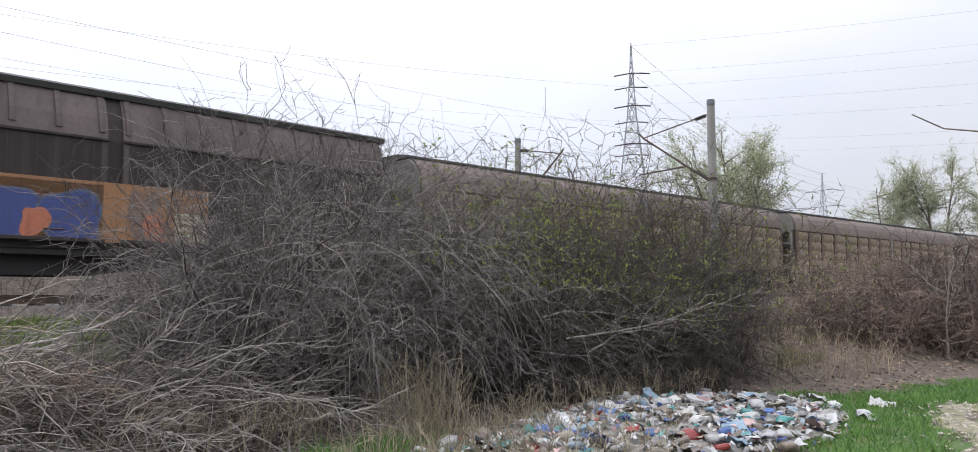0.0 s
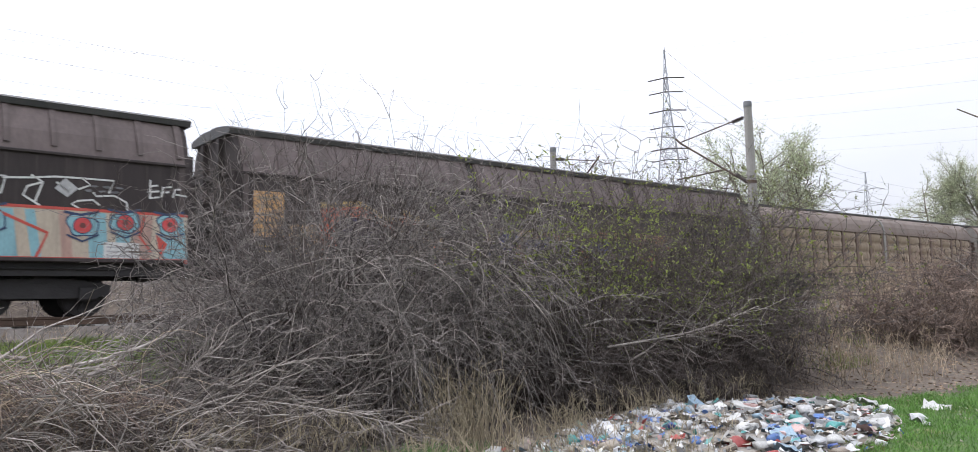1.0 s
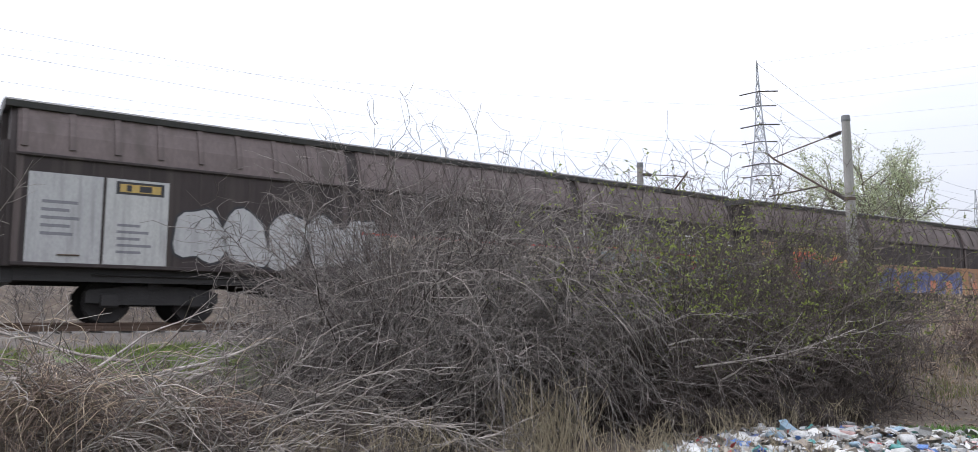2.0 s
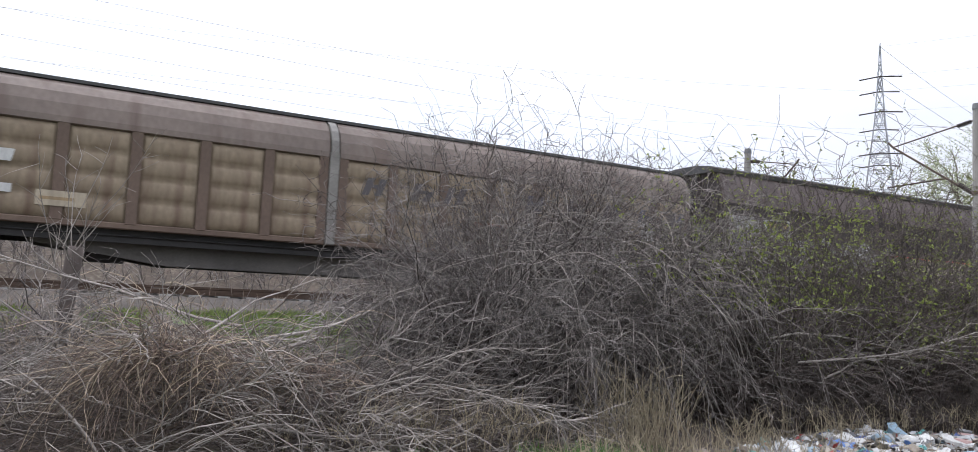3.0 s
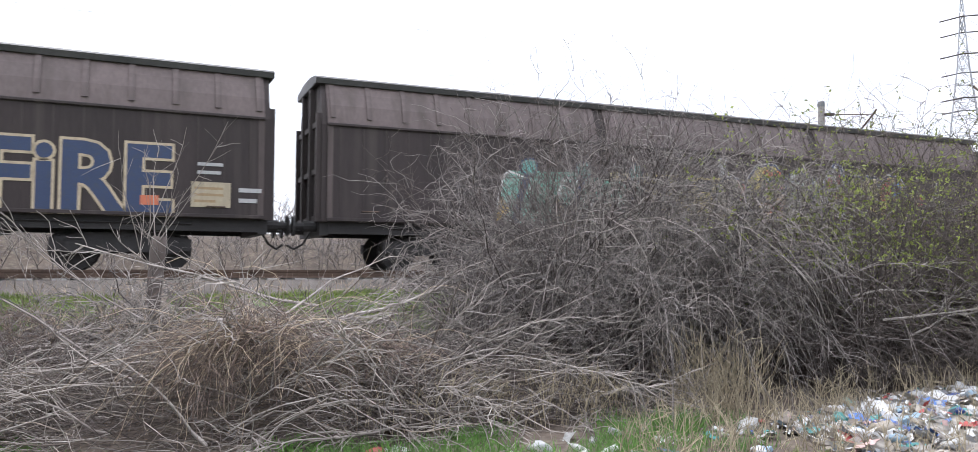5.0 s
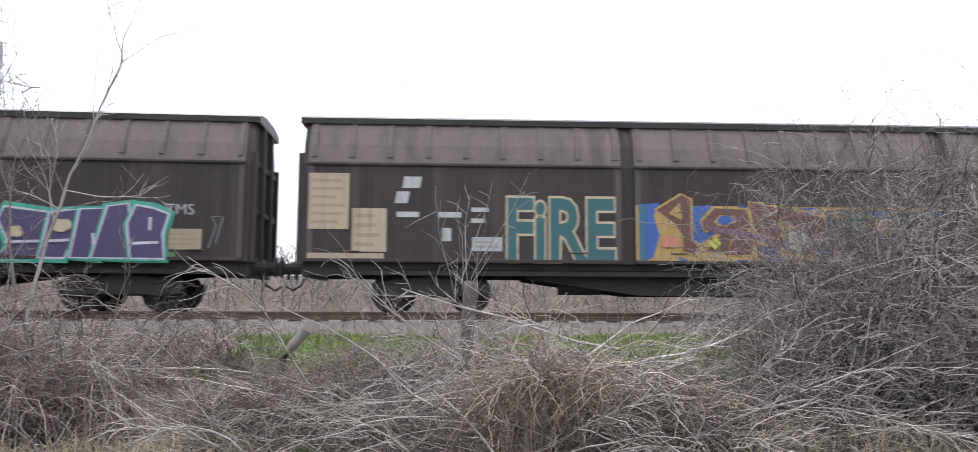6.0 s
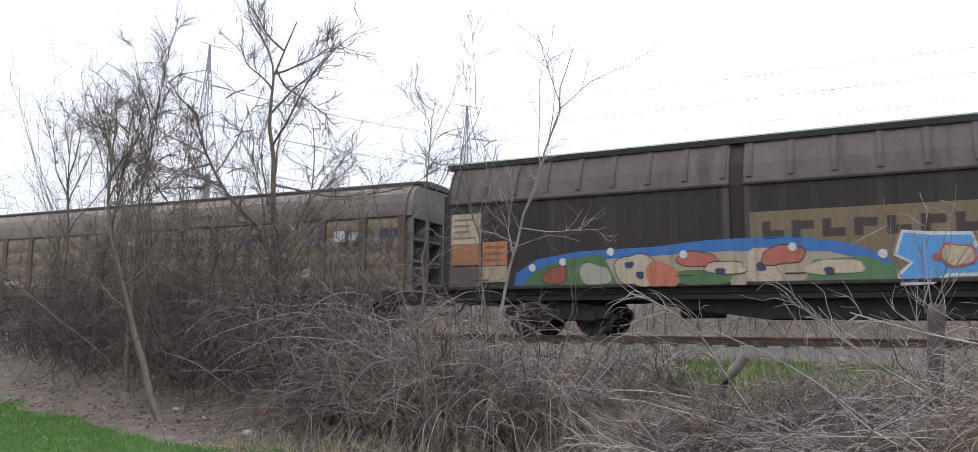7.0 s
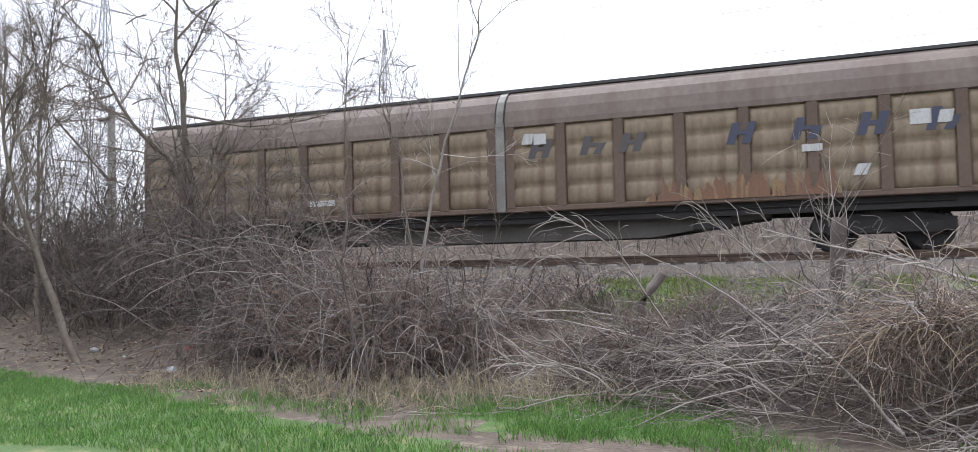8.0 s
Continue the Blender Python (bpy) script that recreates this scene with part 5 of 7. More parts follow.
def leaf_quads(centres, size, flat=0.0):
    n = len(centres)
    a = rng.normal(0, 1, (n, 3))
    b = rng.normal(0, 1, (n, 3))
    if flat:
        a[:, 2] *= 1 - flat
        b[:, 2] *= 1 - flat
    a /= np.linalg.norm(a, axis=1, keepdims=True)
    b -= a * np.sum(a * b, axis=1, keepdims=True)
    b /= np.linalg.norm(b, axis=1, keepdims=True)
    s = (size * rng.uniform(0.6, 1.3, n))[:, None]
    return np.stack([centres - a * s, centres + b * s * 0.45, centres + a * s, centres - b * s * 0.45], axis=1)


def ground_points(n, x0, x1, y0, y1):
    x, y = rng.uniform(x0, x1, n), rng.uniform(y0, y1, n)
    return np.stack([x, y, np.array([ground_z(a, b) for a, b in zip(x, y)])], axis=1)


def disc_points(n, cx, cy, rx, ry):
    a, r = rng.uniform(0, 2 * math.pi, n), np.sqrt(rng.uniform(0, 1, n))
    x, y = cx + rx * r * np.cos(a), cy + ry * r * np.sin(a)
    return np.stack([x, y, np.array([ground_z(p, q) for p, q in zip(x, y)])], axis=1)


def bush(name, label, cx, cy, rx, ry, height, stems, twigs, sprays, material_, twig_material, leaves=0, leaf_material=None, droop=0.25, lean=0.45, r=0.011, crook=0.18, tr=1.0, scatter=0.95, top_leaves=0.22, category="bush", reach=1.0, even=0.0):
    t = thing(name, label, category, pose(cx, cy, ground_z(cx, cy)))
    o = np.array([cx, cy, ground_z(cx, cy)])
    s = disc_points(stems, cx, cy, rx, ry)
    d = np.stack([rng.normal(0, lean, stems) + (s[:, 0] - cx) / rx * lean * 0.7, rng.normal(0, lean, stems) + (s[:, 1] - cy) / ry * lean * 0.5, np.ones(stems)], axis=1)
    P = grow(s, d, height * rng.uniform(0.6 + 0.25 * even, 1.25 - 0.2 * even, stems), 10, droop, crook)
    stuff("stem", bulk_mesh("stem", [(P - o, taper(stems, 10, r * rng.uniform(0.6, 1.5, stems), 0.003))], material_), t)
    a, da = along(P, twigs, 0.12)
    Q = grow(a, scatter_dir(da, scatter), rng.uniform(0.25, 1.0, twigs) * height / 3.3 * reach, 6, droop * 0.8, 0.42)
    b, db = along(Q, sprays, 0.2)
    S = grow(b, scatter_dir(db, scatter * 0.85), rng.uniform(0.08, 0.4, sprays), 4, 0.05, 0.3)
    stuff("twig", bulk_mesh("twig", [(Q - o, taper(twigs, 6, 0.0052 * tr, 0.0024 * tr)), (S - o, taper(sprays, 4, 0.0031 * tr, 0.0019 * tr))], twig_material), t)
    if leaves:
        c, _ = along(S, leaves * 3, 0.3)
        keep = c[:, 2] - o[2] > height * top_leaves
        c = c[keep][:leaves]
        stuff("leaf", bulk_mesh("leaf", [], leaf_material, leaf_quads(c - o, 0.025)), t)
    return t


def bare_tree(name, label, x, y, height, trunk_r, lean=(0.0, 0.0), levels=4, spread=0.75, seed=1, first=0.3, material_=None, fine=900, pods=0, category="bare tree", forks=(7, 6, 6), out=0.5, fine_r=0.004, line=()):
    """A leafless tree: trunk, limbs, and fine twigs, each level from the one below."""
    global rng
    keep_rng, rng = rng, np.random.default_rng(seed)
    z = ground_z(x, y)
    t = thing(name, label, category, pose(x, y, z))
    P = grow(np.zeros((1, 3)) - np.array([[0, 0, 0.1]]), np.array([[lean[0], lean[1], 1.0]]), np.array([height]), 12, 0, 0.06, 0.03)
    if line:
        pts = np.array([(0, 0, -0.1)] + [(px - x, py - y, pz - z) for px, py, pz in line])
        u = np.linspace(0, len(pts) - 1, 12)
        P = np.stack([np.interp(u, range(len(pts)), pts[:, c]) for c in range(3)], axis=1)[None] + rng.normal(0, 0.03, (1, 12, 3))
        height = pts[-1, 2]
    part("trunk", bulk_mesh("trunk", [(P, taper(1, 12, trunk_r, trunk_r * 0.16))], material_ or BARK), None, t)
    n = forks[0]
    a, da = along(P, n, first, 0.97)
    L = grow(a, scatter_dir(da * 0.5, spread) + np.array([0, 0, out]), height * rng.uniform(0.22, 0.48, n) * (1.25 - 0.55 * a[:, 2] / height), 9, 0, 0.13, 0.05)
    stuff("limb", bulk_mesh("limb", [(L, taper(n, 9, trunk_r * (0.27 if line else 0.42), trunk_r * 0.06))], material_ or BARK), t)
    m = n * forks[1]
    b, db = along(L, m, 0.2)
    M = grow(b, scatter_dir(db, 0.55) + np.array([0, 0, 0.12]), rng.uniform(0.25, 0.75, m) * height / 6, 7, 0, 0.15, 0.03)
    c, dc = along(np.concatenate([M, L[:, ::1][:, :7]]), fine, 0.2)
    F = grow(c, scatter_dir(dc, 0.45), rng.uniform(0.15, 0.6, fine) * height / 7, 4, 0, 0.2)
    stuff("twig", bulk_mesh("twig", [(M, taper(m, 7, trunk_r * (0.08 if line else 0.13) + 0.002, fine_r * 0.7)), (F, taper(fine, 4, fine_r, fine_r * 0.6))], material_ or BARK), t)
    if pods:
        c, _ = along(F, pods, 0.7)
        H = grow(c, np.tile([0, 0, -1.0], (pods, 1)), rng.uniform(0.08, 0.16, pods), 3, 0, 0.2)
        stuff("seed_pod", bulk_mesh("seed_pod", [(H, taper(pods, 3, 0.007, 0.01))], TWIGDARK), t)
    rng = keep_rng
    return t


def canes(name, label, cx, cy, rx, ry, length, n, mat, spur_mat, r=0.007, droop=0.42, lean=0.35, spurs=9, towards=-0.15, category="bramble"):
    """Long canes that rise, arch over and hang down again, with short crooked spurs."""
    t = thing(name, label, category, pose(cx, cy, ground_z(cx, cy)), kind="stuff")
    o = np.array([cx, cy, ground_z(cx, cy)])
    q = disc_points(n, cx, cy, rx, ry)
    d = np.stack([rng.normal(0, lean, n), rng.normal(towards, lean, n), np.ones(n)], axis=1)
    P = grow(q, d, length * rng.uniform(0.5, 1.05, n), 15, droop, 0.2)
    P[..., 2] = np.maximum(P[..., 2], q[:, None, 2] - 0.05)
    a, da = along(P, n * spurs, 0.2)
    S = grow(a, scatter_dir(da, 0.8), rng.uniform(0.08, 0.5, n * spurs), 5, 0.15, 0.42)
    stuff("cane", bulk_mesh("cane", [(P - o, taper(n, 15, r * rng.uniform(0.6, 1.4, n), r * 0.35))], mat), t)
    stuff("spur", bulk_mesh("spur", [(S - o, taper(n * spurs, 5, 0.0036, 0.0018))], spur_mat), t)
    return t


# the tall tangle of dry twigs before the line
for cx, cy, rx, ry, h, n, lab in (
        (4.7, 9.4, 0.7, 0.8, 2.0, 110, "grey tangle of dry bramble and twigs, leafless"),
        (5.7, 9.4, 0.8, 0.9, 3.35, 150, "tall grey tangle of dry climbing twigs, leafless"),
        (6.8, 9.5, 1.0, 1.1, 3.6, 170, "tall grey leafless thicket hung with dry vines"),
        (6.9, 10.9, 1.2, 1.0, 3.5, 120, "tall grey leafless thicket close to the railway bank"),
        (8.1, 9.7, 1.0, 1.1, 3.35, 150, "grey leafless thicket with a few green buds")):
    # dark stems stand for the shaded interior, paler twigs for the lit outside
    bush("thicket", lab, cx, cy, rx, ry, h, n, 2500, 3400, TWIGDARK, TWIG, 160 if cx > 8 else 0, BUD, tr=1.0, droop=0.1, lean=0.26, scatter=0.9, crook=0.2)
for cx, cy, rx, length, n in ((4.6, 8.9, 0.9, 3.2, 60), (5.6, 8.8, 0.9, 5.0, 85), (6.6, 8.7, 0.9, 5.6, 100), (7.6, 8.7, 0.8, 5.2, 90), (8.5, 8.6, 0.6, 4.4, 55), (3.7, 9.3, 0.8, 2.2, 45)):
    canes("dry_vines", "pale grey vines arching over and hanging from the thicket", cx, cy, rx, 0.6, length, n, TWIG, TWIG, 0.0052, droop=0.36, lean=0.22, spurs=11, category="vine")
bush("thorn_bush", "budding thorn bush with a few fresh green leaves", 10.1, 8.9, 1.2, 1.1, 3.2, 170, 2600, 4200, TWIGDARK, TWIGDARK, 9500, BUD, droop=0.12, lean=0.36)
bush("thorn_bush", "dense dark thorn bush with green buds on top", 11.7, 8.3, 1.3, 1.1, 3.8, 190, 3000, 5000, TWIGDARK, TWIGDARK, 13000, BUD, droop=0.08, lean=0.3)
bush("thorn_bush", "dark thorn bush, budding, beside the rubbish heap", 13.4, 8.0, 1.2, 1.0, 3.3, 160, 2300, 3600, TWIGDARK, TWIGDARK, 8000, BUD, droop=0.15, lean=0.42)
bush("thorn_bush", "yellow-green budding bush beside the dry thicket", 8.95, 7.95, 0.6, 0.3, 3.2, 60, 900, 2600, TWIGDARK, TWIGDARK, 6000, FRESH, droop=0.06, lean=0.22, top_leaves=0.5)


def vines():
    t = thing("hanging_vines", "pale dry vines hanging over the thicket", "vine", pose(6.5, 9, 0), kind="stuff")
    n = 400
    s = np.stack([rng.uniform(5.0, 9.2, n), rng.uniform(7.9, 9.2, n), rng.uniform(0.9, 2.5, n)], axis=1)
    d = np.stack([rng.normal(0, 0.5, n), rng.normal(-0.35, 0.3, n), rng.uniform(-0.2, 0.5, n)], axis=1)
    P = grow(s, d, rng.uniform(0.9, 2.3, n), 11, 0.55, 0.14)
    o = np.array([6.5, 9, 0])
    stuff("vine", bulk_mesh("vine", [(P - o, taper(n, 11, 0.0055, 0.0035))], TWIGPALE), t)


vines()
# fan of bleached twigs lying out of the thorn bush
def fallen_branch(x, y, z, dx, dy, length, twigs, mat, r=0.02, label="bleached fallen branch lying against the bush"):
    t = thing("fallen_branch", label, "branch", pose(x, y, z))
    P = grow(np.zeros((1, 3)), np.array([[dx, dy, 0.12]]), np.array([length]), 7, 0.05, 0.12)
    a, da = along(P, twigs, 0.15)
    Q = grow(a, scatter_dir(da, 0.5), rng.uniform(0.3, 0.95, twigs), 6, 0.06, 0.2)
    b, db = along(Q, twigs * 3, 0.2)
    S = grow(b, scatter_dir(db, 0.5), rng.uniform(0.1, 0.4, twigs * 3), 4, 0, 0.15)
    stuff("limb", bulk_mesh("limb", [(P, taper(1, 7, r, r * 0.35))], mat), t)
    stuff("twig", bulk_mesh("twig", [(Q, taper(twigs, 6, r * 0.35, 0.004)), (S, taper(twigs * 3, 4, 0.004, 0.0025))], mat), t)
    return t


fallen_branch(8.6, 7.4, 1.25, 0.9, -0.25, 2.6, 26, TWIGPALE)
fallen_branch(8.9, 7.2, 0.95, 0.95, -0.2, 2.7, 26, TWIGPALE)
fallen_branch(9.3, 7.1, 0.75, 1.0, -0.1, 2.2, 20, TWIGPALE)

# the brush piles of cut branches
def brush_pile(cx, cy, rx, ry, h, sticks, label, seed):
    global rng
    keep_rng, rng = rng, np.random.default_rng(seed)
    z0 = ground_z(cx, cy - ry * 0.9)
    o = np.array([cx, cy, z0])
    t = thing("brush_pile", label, "brush pile", pose(cx, cy, z0))

    def lay(n, length, r, K, wander, droop):
        a, q = rng.uniform(0, 2 * math.pi, n), np.sqrt(rng.uniform(0, 1, n))
        x, y = rx * q * np.cos(a), ry * q * np.sin(a)
        top = h * np.clip(1 - q ** 1.6, 0, 1)
        z = top * rng.uniform(0.25, 1.0, n) + 0.05
        th = rng.normal(0.15, 1.3, n) + np.where(rng.random(n) < 0.5, math.pi, 0)
        d = np.stack([np.cos(th), np.sin(th) * 0.7, rng.normal(0.08, 0.28, n)], axis=1)
        P = grow(np.stack([x, y, z], axis=1), d, length * rng.uniform(0.5, 1.3, n), K, droop, wander)
        P[..., 2] = np.maximum(P[..., 2], 0.02)
        return P, taper(n, K, r * rng.uniform(0.6, 1.5, n), r * 0.3)
    big, med, fine = lay(sticks // 10, 2.1, 0.0135, 9, 0.12, 0.06), lay(sticks, 1.3, 0.0078, 7, 0.12, 0.04), lay(sticks * 8, 0.5, 0.0038, 4, 0.25, 0.05)
    thick = lay(sticks // 34, 2.2, 0.019, 9, 0.09, 0.06)
    # branches are coloured pale as if lit, fine twigs dark as inner shade
    for i in range(len(thick[0])):
        part("branch", bulk_mesh("branch", [(thick[0][i:i + 1], thick[1][i:i + 1])], TWIGPALE), None, t)
    for i in range(len(big[0])):
        part("branch", bulk_mesh("branch", [(big[0][i:i + 1], big[1][i:i + 1])], TWIGPALE), None, t)
    half_ = len(med[0]) // 3
    stuff("stick", bulk_mesh("stick", [(med[0][:half_], med[1][:half_])], TWIGPALE), t)
    stuff("stick", bulk_mesh("stick", [(med[0][half_:], med[1][half_:])], BARK), t)
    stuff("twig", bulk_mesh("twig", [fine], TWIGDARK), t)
    m = sticks * 2
    s, ds = along(big[0], m, 0.3)
    S = grow(s, scatter_dir(ds, 0.42), rng.uniform(0.2, 0.8, m), 6, 0.1, 0.24)
    stuff("spray", bulk_mesh("spray", [(S, taper(m, 6, 0.006, 0.003))], TWIGPALE), t)
    m = sticks * 3
    s, ds = along(med[0], m, 0.2)
    S = grow(s, scatter_dir(ds, 0.5), rng.uniform(0.15, 0.6, m), 5, 0.08, 0.2)
    stuff("spray", bulk_mesh("spray", [(S, taper(m, 5, 0.0042, 0.0024))], TWIGPALE), t)
    rng = keep_rng


brush_pile(1.6, 8.4, 2.5, 1.4, 1.15, 430, "heap of bleached cut branches and brushwood", 11)
brush_pile(-0.9, 9.2, 2.0, 1.2, 0.85, 300, "low heap of grey cut branches on the bank", 12)
brush_pile(0.0, 10.4, 1.8, 0.8, 0.5, 160, "heap of grey cut branches below the railway", 14)
brush_pile(3.6, 8.1, 1.5, 1.0, 0.8, 240, "heap of grey brushwood before the thicket", 13)
fallen_branch(2.9, 9.0, 1.05, -0.95, 0.1, 3.2, 22, TWIGPALE, 0.028, "long bleached cut branch on the brush pile")
fallen_branch(1.9, 8.6, 0.95, 0.9, 0.25, 2.4, 14, TWIGPALE, 0.024, "long bleached cut branch on the brush pile")
fallen_branch(2.1, 9.4, 1.15, -1.0, 0.15, 3.0, 18, TWIGPALE, 0.024, "long bleached cut branch on the brush pile")

def hay_mound(label, cx, cy, top, n, seed):
    """Dead grass and bines combed down over the branches from a low crest."""
    global rng
    keep_rng, rng = rng, np.random.default_rng(seed)
    z0 = ground_z(cx, cy - 0.5)
    t = thing("hay_mound", label, "dry grass", pose(cx, cy, z0), kind="stuff")
    u = rng.normal(0, 0.3, n)
    s = np.stack([u, rng.normal(0, 0.14, n), top - 0.35 * np.abs(u) - np.abs(rng.normal(0, 0.13, n))], axis=1)
    d = np.stack([rng.normal(-0.6, 0.7, n), rng.normal(-0.4, 0.45, n), rng.uniform(-0.1, 0.45, n)], axis=1)
    P = grow(s, d, rng.uniform(0.3, 1.35, n), 10, 0.4, 0.2)
    P[..., 2] = np.maximum(P[..., 2], 0.02)
    k = n // 3
    stuff("stalk", bulk_mesh("stalk", [(P[:k], taper(k, 10, 0.0042, 0.002))], REED), t)
    stuff("stalk", bulk_mesh("stalk", [(P[k:], taper(n - k, 10, 0.0042, 0.002))], TWIGRED), t)
    rng = keep_rng


hay_mound("mound of brown dead grass hanging over cut branches", 1.15, 7.75, 1.05, 520, 21)
hay_mound("brown dead grass hanging on the brush pile", 2.5, 8.1, 0.85, 260, 22)

# low brambles and scrub along the bank
for cx, cy, rx, ry, h, mat, lab in (
        (2.6, 10.2, 1.3, 0.6, 0.55, TWIG, "low grey bramble scrub on the bank"),
        (4.4, 10.9, 1.2, 0.6, 0.6, TWIG, "grey bramble scrub below the railway"),
        (-1.9, 10.1, 1.0, 0.6, 0.8, TWIGRED, "low reddish-brown bramble scrub"),
        (-4.6, 9.9, 0.6, 0.5, 1.3, TWIGRED, "brown bramble mound on the bank"),
        (-5.8, 9.9, 0.8, 0.6, 1.6, TWIGRED, "brown bramble mound with dry stems"),
        (-7.3, 10.3, 0.9, 0.7, 1.7, TWIGRED, "brown leafless scrub on the bank"),
        (-8.8, 11.4, 1.2, 1.0, 3.1, TWIGDARK, "dark leafless scrub under bare trees"),
        (-10.8, 12.1, 1.4, 1.0, 3.9, TWIGDARK, "dark leafless scrub under bare trees"),
        (-13.2, 12.6, 1.5, 1.2, 3.8, TWIGDARK, "dark leafless scrub under bare trees"),
        (-15.8, 12.8, 1.6, 1.2, 3.7, TWIGDARK, "dark leafless scrub under bare trees"),
        (-18.4, 13.4, 1.6, 1.2, 3.7, TWIGDARK, "dark leafless scrub under bare trees"),
        (-21.2, 14.0, 1.6, 1.2, 2.8, TWIGDARK, "dark leafless scrub under bare trees"),
        (16.4, 8.4, 1.2, 0.9, 1.2, TWIGDARK, "low dark bramble on the railway bank"),
        (9.2, 7.5, 0.9, 0.4, 1.1, TWIGDARK, "low dark bramble behind the rubbish heap"),
        (10.9, 7.2, 0.9, 0.4, 1.1, TWIGDARK, "low dark bramble behind the rubbish heap"),
        (12.6, 7.0, 0.9, 0.4, 1.0, TWIGDARK, "low dark bramble behind the rubbish heap"),
        (19.2, 7.0, 1.3, 0.9, 1.5, TWIGRED, "reddish-brown bramble on the railway bank"),
        (20.6, 5.6, 1.3, 0.9, 2.1, TWIGRED, "reddish-brown leafless bush by the grass"),
        (23.0, 5.2, 1.5, 1.0, 2.7, TWIGDARK, "tall dark brown leafless bush by the grass"),
        (26.0, 4.8, 1.7, 1.0, 2.9, TWIGRED, "tall reddish-brown leafless bush by the grass"),
        (29.5, 4.9, 2.0, 1.2, 3.2, TWIGDARK, "tall brown leafless bush by the grass"),
        (27.0, 7.8, 2.0, 1.2, 2.6, TWIGRED, "brown leafless bush on the railway bank")):
    bush("scrub", lab, cx, cy, rx, ry, h, 100, (900 if cx < -9 else 1300) if cx < 10 else 1500, 1500 if cx < 18 else 2600, TWIG if -9 < cx < 3 else mat, mat, droop=0.22 if cx < -8 or cx > 18 else 0.3, lean=0.5, crook=0.24, tr=2.2 if cx > 18 else 1.35 if cx < -3 else 1.1, r=0.02 if cx > 18 else 0.012, category="scrub")


for cx, cy, rx, length, n in ((-4.4, 9.7, 0.4, 3.2, 60), (-5.4, 9.7, 0.6, 4.2, 80), (-6.4, 9.9, 0.7, 4.4, 80), (-7.6, 10.2, 0.8, 4.1, 70), (-9.0, 10.9, 0.8, 4.0, 55), (-1.9, 9.6, 0.7, 1.5, 50), (-0.6, 10.6, 0.9, 1.3, 40)):
    canes("bramble", "tangled reddish-brown bramble canes arching to the ground", cx, cy, rx, 0.5, length, n, TWIG, TWIGRED if cx < 1 else TWIG, 0.0095, droop=0.4, lean=0.5, spurs=12)
for cx, cy, h in ((-3.2, 12.2, 1.35), (-4.3, 12.1, 1.45), (-5.4, 12.2, 1.4)):
    canes("bramble", "dark low bramble hanging from stumps by the railway", cx, cy, 0.5, 0.4, h * 1.5, 60, TWIGDARK, TWIGDARK, 0.006, droop=0.5, lean=0.5, spurs=12)


def weed_stand(x0, x1, y0, y1, n, h, mat, label, r=0.0045):
    o = np.array([(x0 + x1) / 2, (y0 + y1) / 2, 0])
    t = thing("dry_weeds", label, "dry weeds", pose(*o), kind="stuff")
    s = disc_points(n, o[0], o[1], (x1 - x0) * 0.56, (y1 - y0) * 0.56)
    P = grow(s, np.stack([rng.normal(0, 0.22, n), rng.normal(0, 0.13, n), np.ones(n)], axis=1), h * rng.uniform(0.3, 1.2, n), 6, 0.14, 0.09)
    a, da = along(P, n * 2, 0.55)
    Q = grow(a, scatter_dir(da, 0.45), rng.uniform(0.08, 0.28, n * 2), 3, 0.1, 0.15)
    stuff("stalk", bulk_mesh("stalk", [(P - o, taper(n, 6, r, r * 0.5)), (Q - o, taper(n * 2, 3, r * 0.8, r * 0.4))], mat), t)


weed_stand(20.0, 27, 8.0, 10.0, 420, 1.5, REED, "stand of tall dead beige weeds on the railway bank", 0.007)
bare_tree("sapling", "pale bare branched sapling in front of the brown bush", 19.6, 5.1, 2.7, 0.03, (0.1, 0), seed=52, fine=160, first=0.2, forks=(8, 4, 4), category="sapling", material_=TWIGPALE)
bare_tree("sapling", "pale bare branched sapling in front of the brown bush", 21.2, 4.5, 2.5, 0.028, (-0.1, 0), seed=53, fine=160, first=0.2, forks=(8, 4, 4), category="sapling", material_=TWIGPALE)
weed_stand(13, 19, 5.4, 9.0, 520, 0.5, REED, "dead beige weeds and grass on the bank", 0.006)
weed_stand(5.5, 6.5, 6.5, 7.5, 190, 0.85, STRAW, "clump of tall pale straw before the thicket")
weed_stand(4.0, 8.0, 4.2, 6.6, 500, 0.28, STRAW, "trampled dry straw among the litter")
weed_stand(7.0, 12.5, 6.2, 7.2, 300, 0.4, STRAW, "dry straw behind the rubbish heap")
weed_stand(2.0, 5.2, 7.0, 7.8, 240, 0.5, STRAW, "dry straw along the foot of the thicket")
weed_stand(-6.5, -2.0, 7.4, 8.6, 260, 0.3, STRAW, "dry straw at the edge of the grass")
weed_stand(-9.0, 9.0, 14.8, 15.6, 450, 0.25, REED, "dead weeds along the foot of the ballast")
weed_stand(-9.0, -3.4, 11.4, 13.0, 450, 0.3, TWIGRED, "low dead weeds on the shoulder of the railway")
weed_stand(-1.0, 2.6, 9.6, 11.0, 260, 0.55, REED, "dead weeds on the bank")
weed_stand(-3.2, 6.5, 11.2, 12.9, 700, 0.28, TWIGRED, "low dead weeds on the shoulder of the railway")
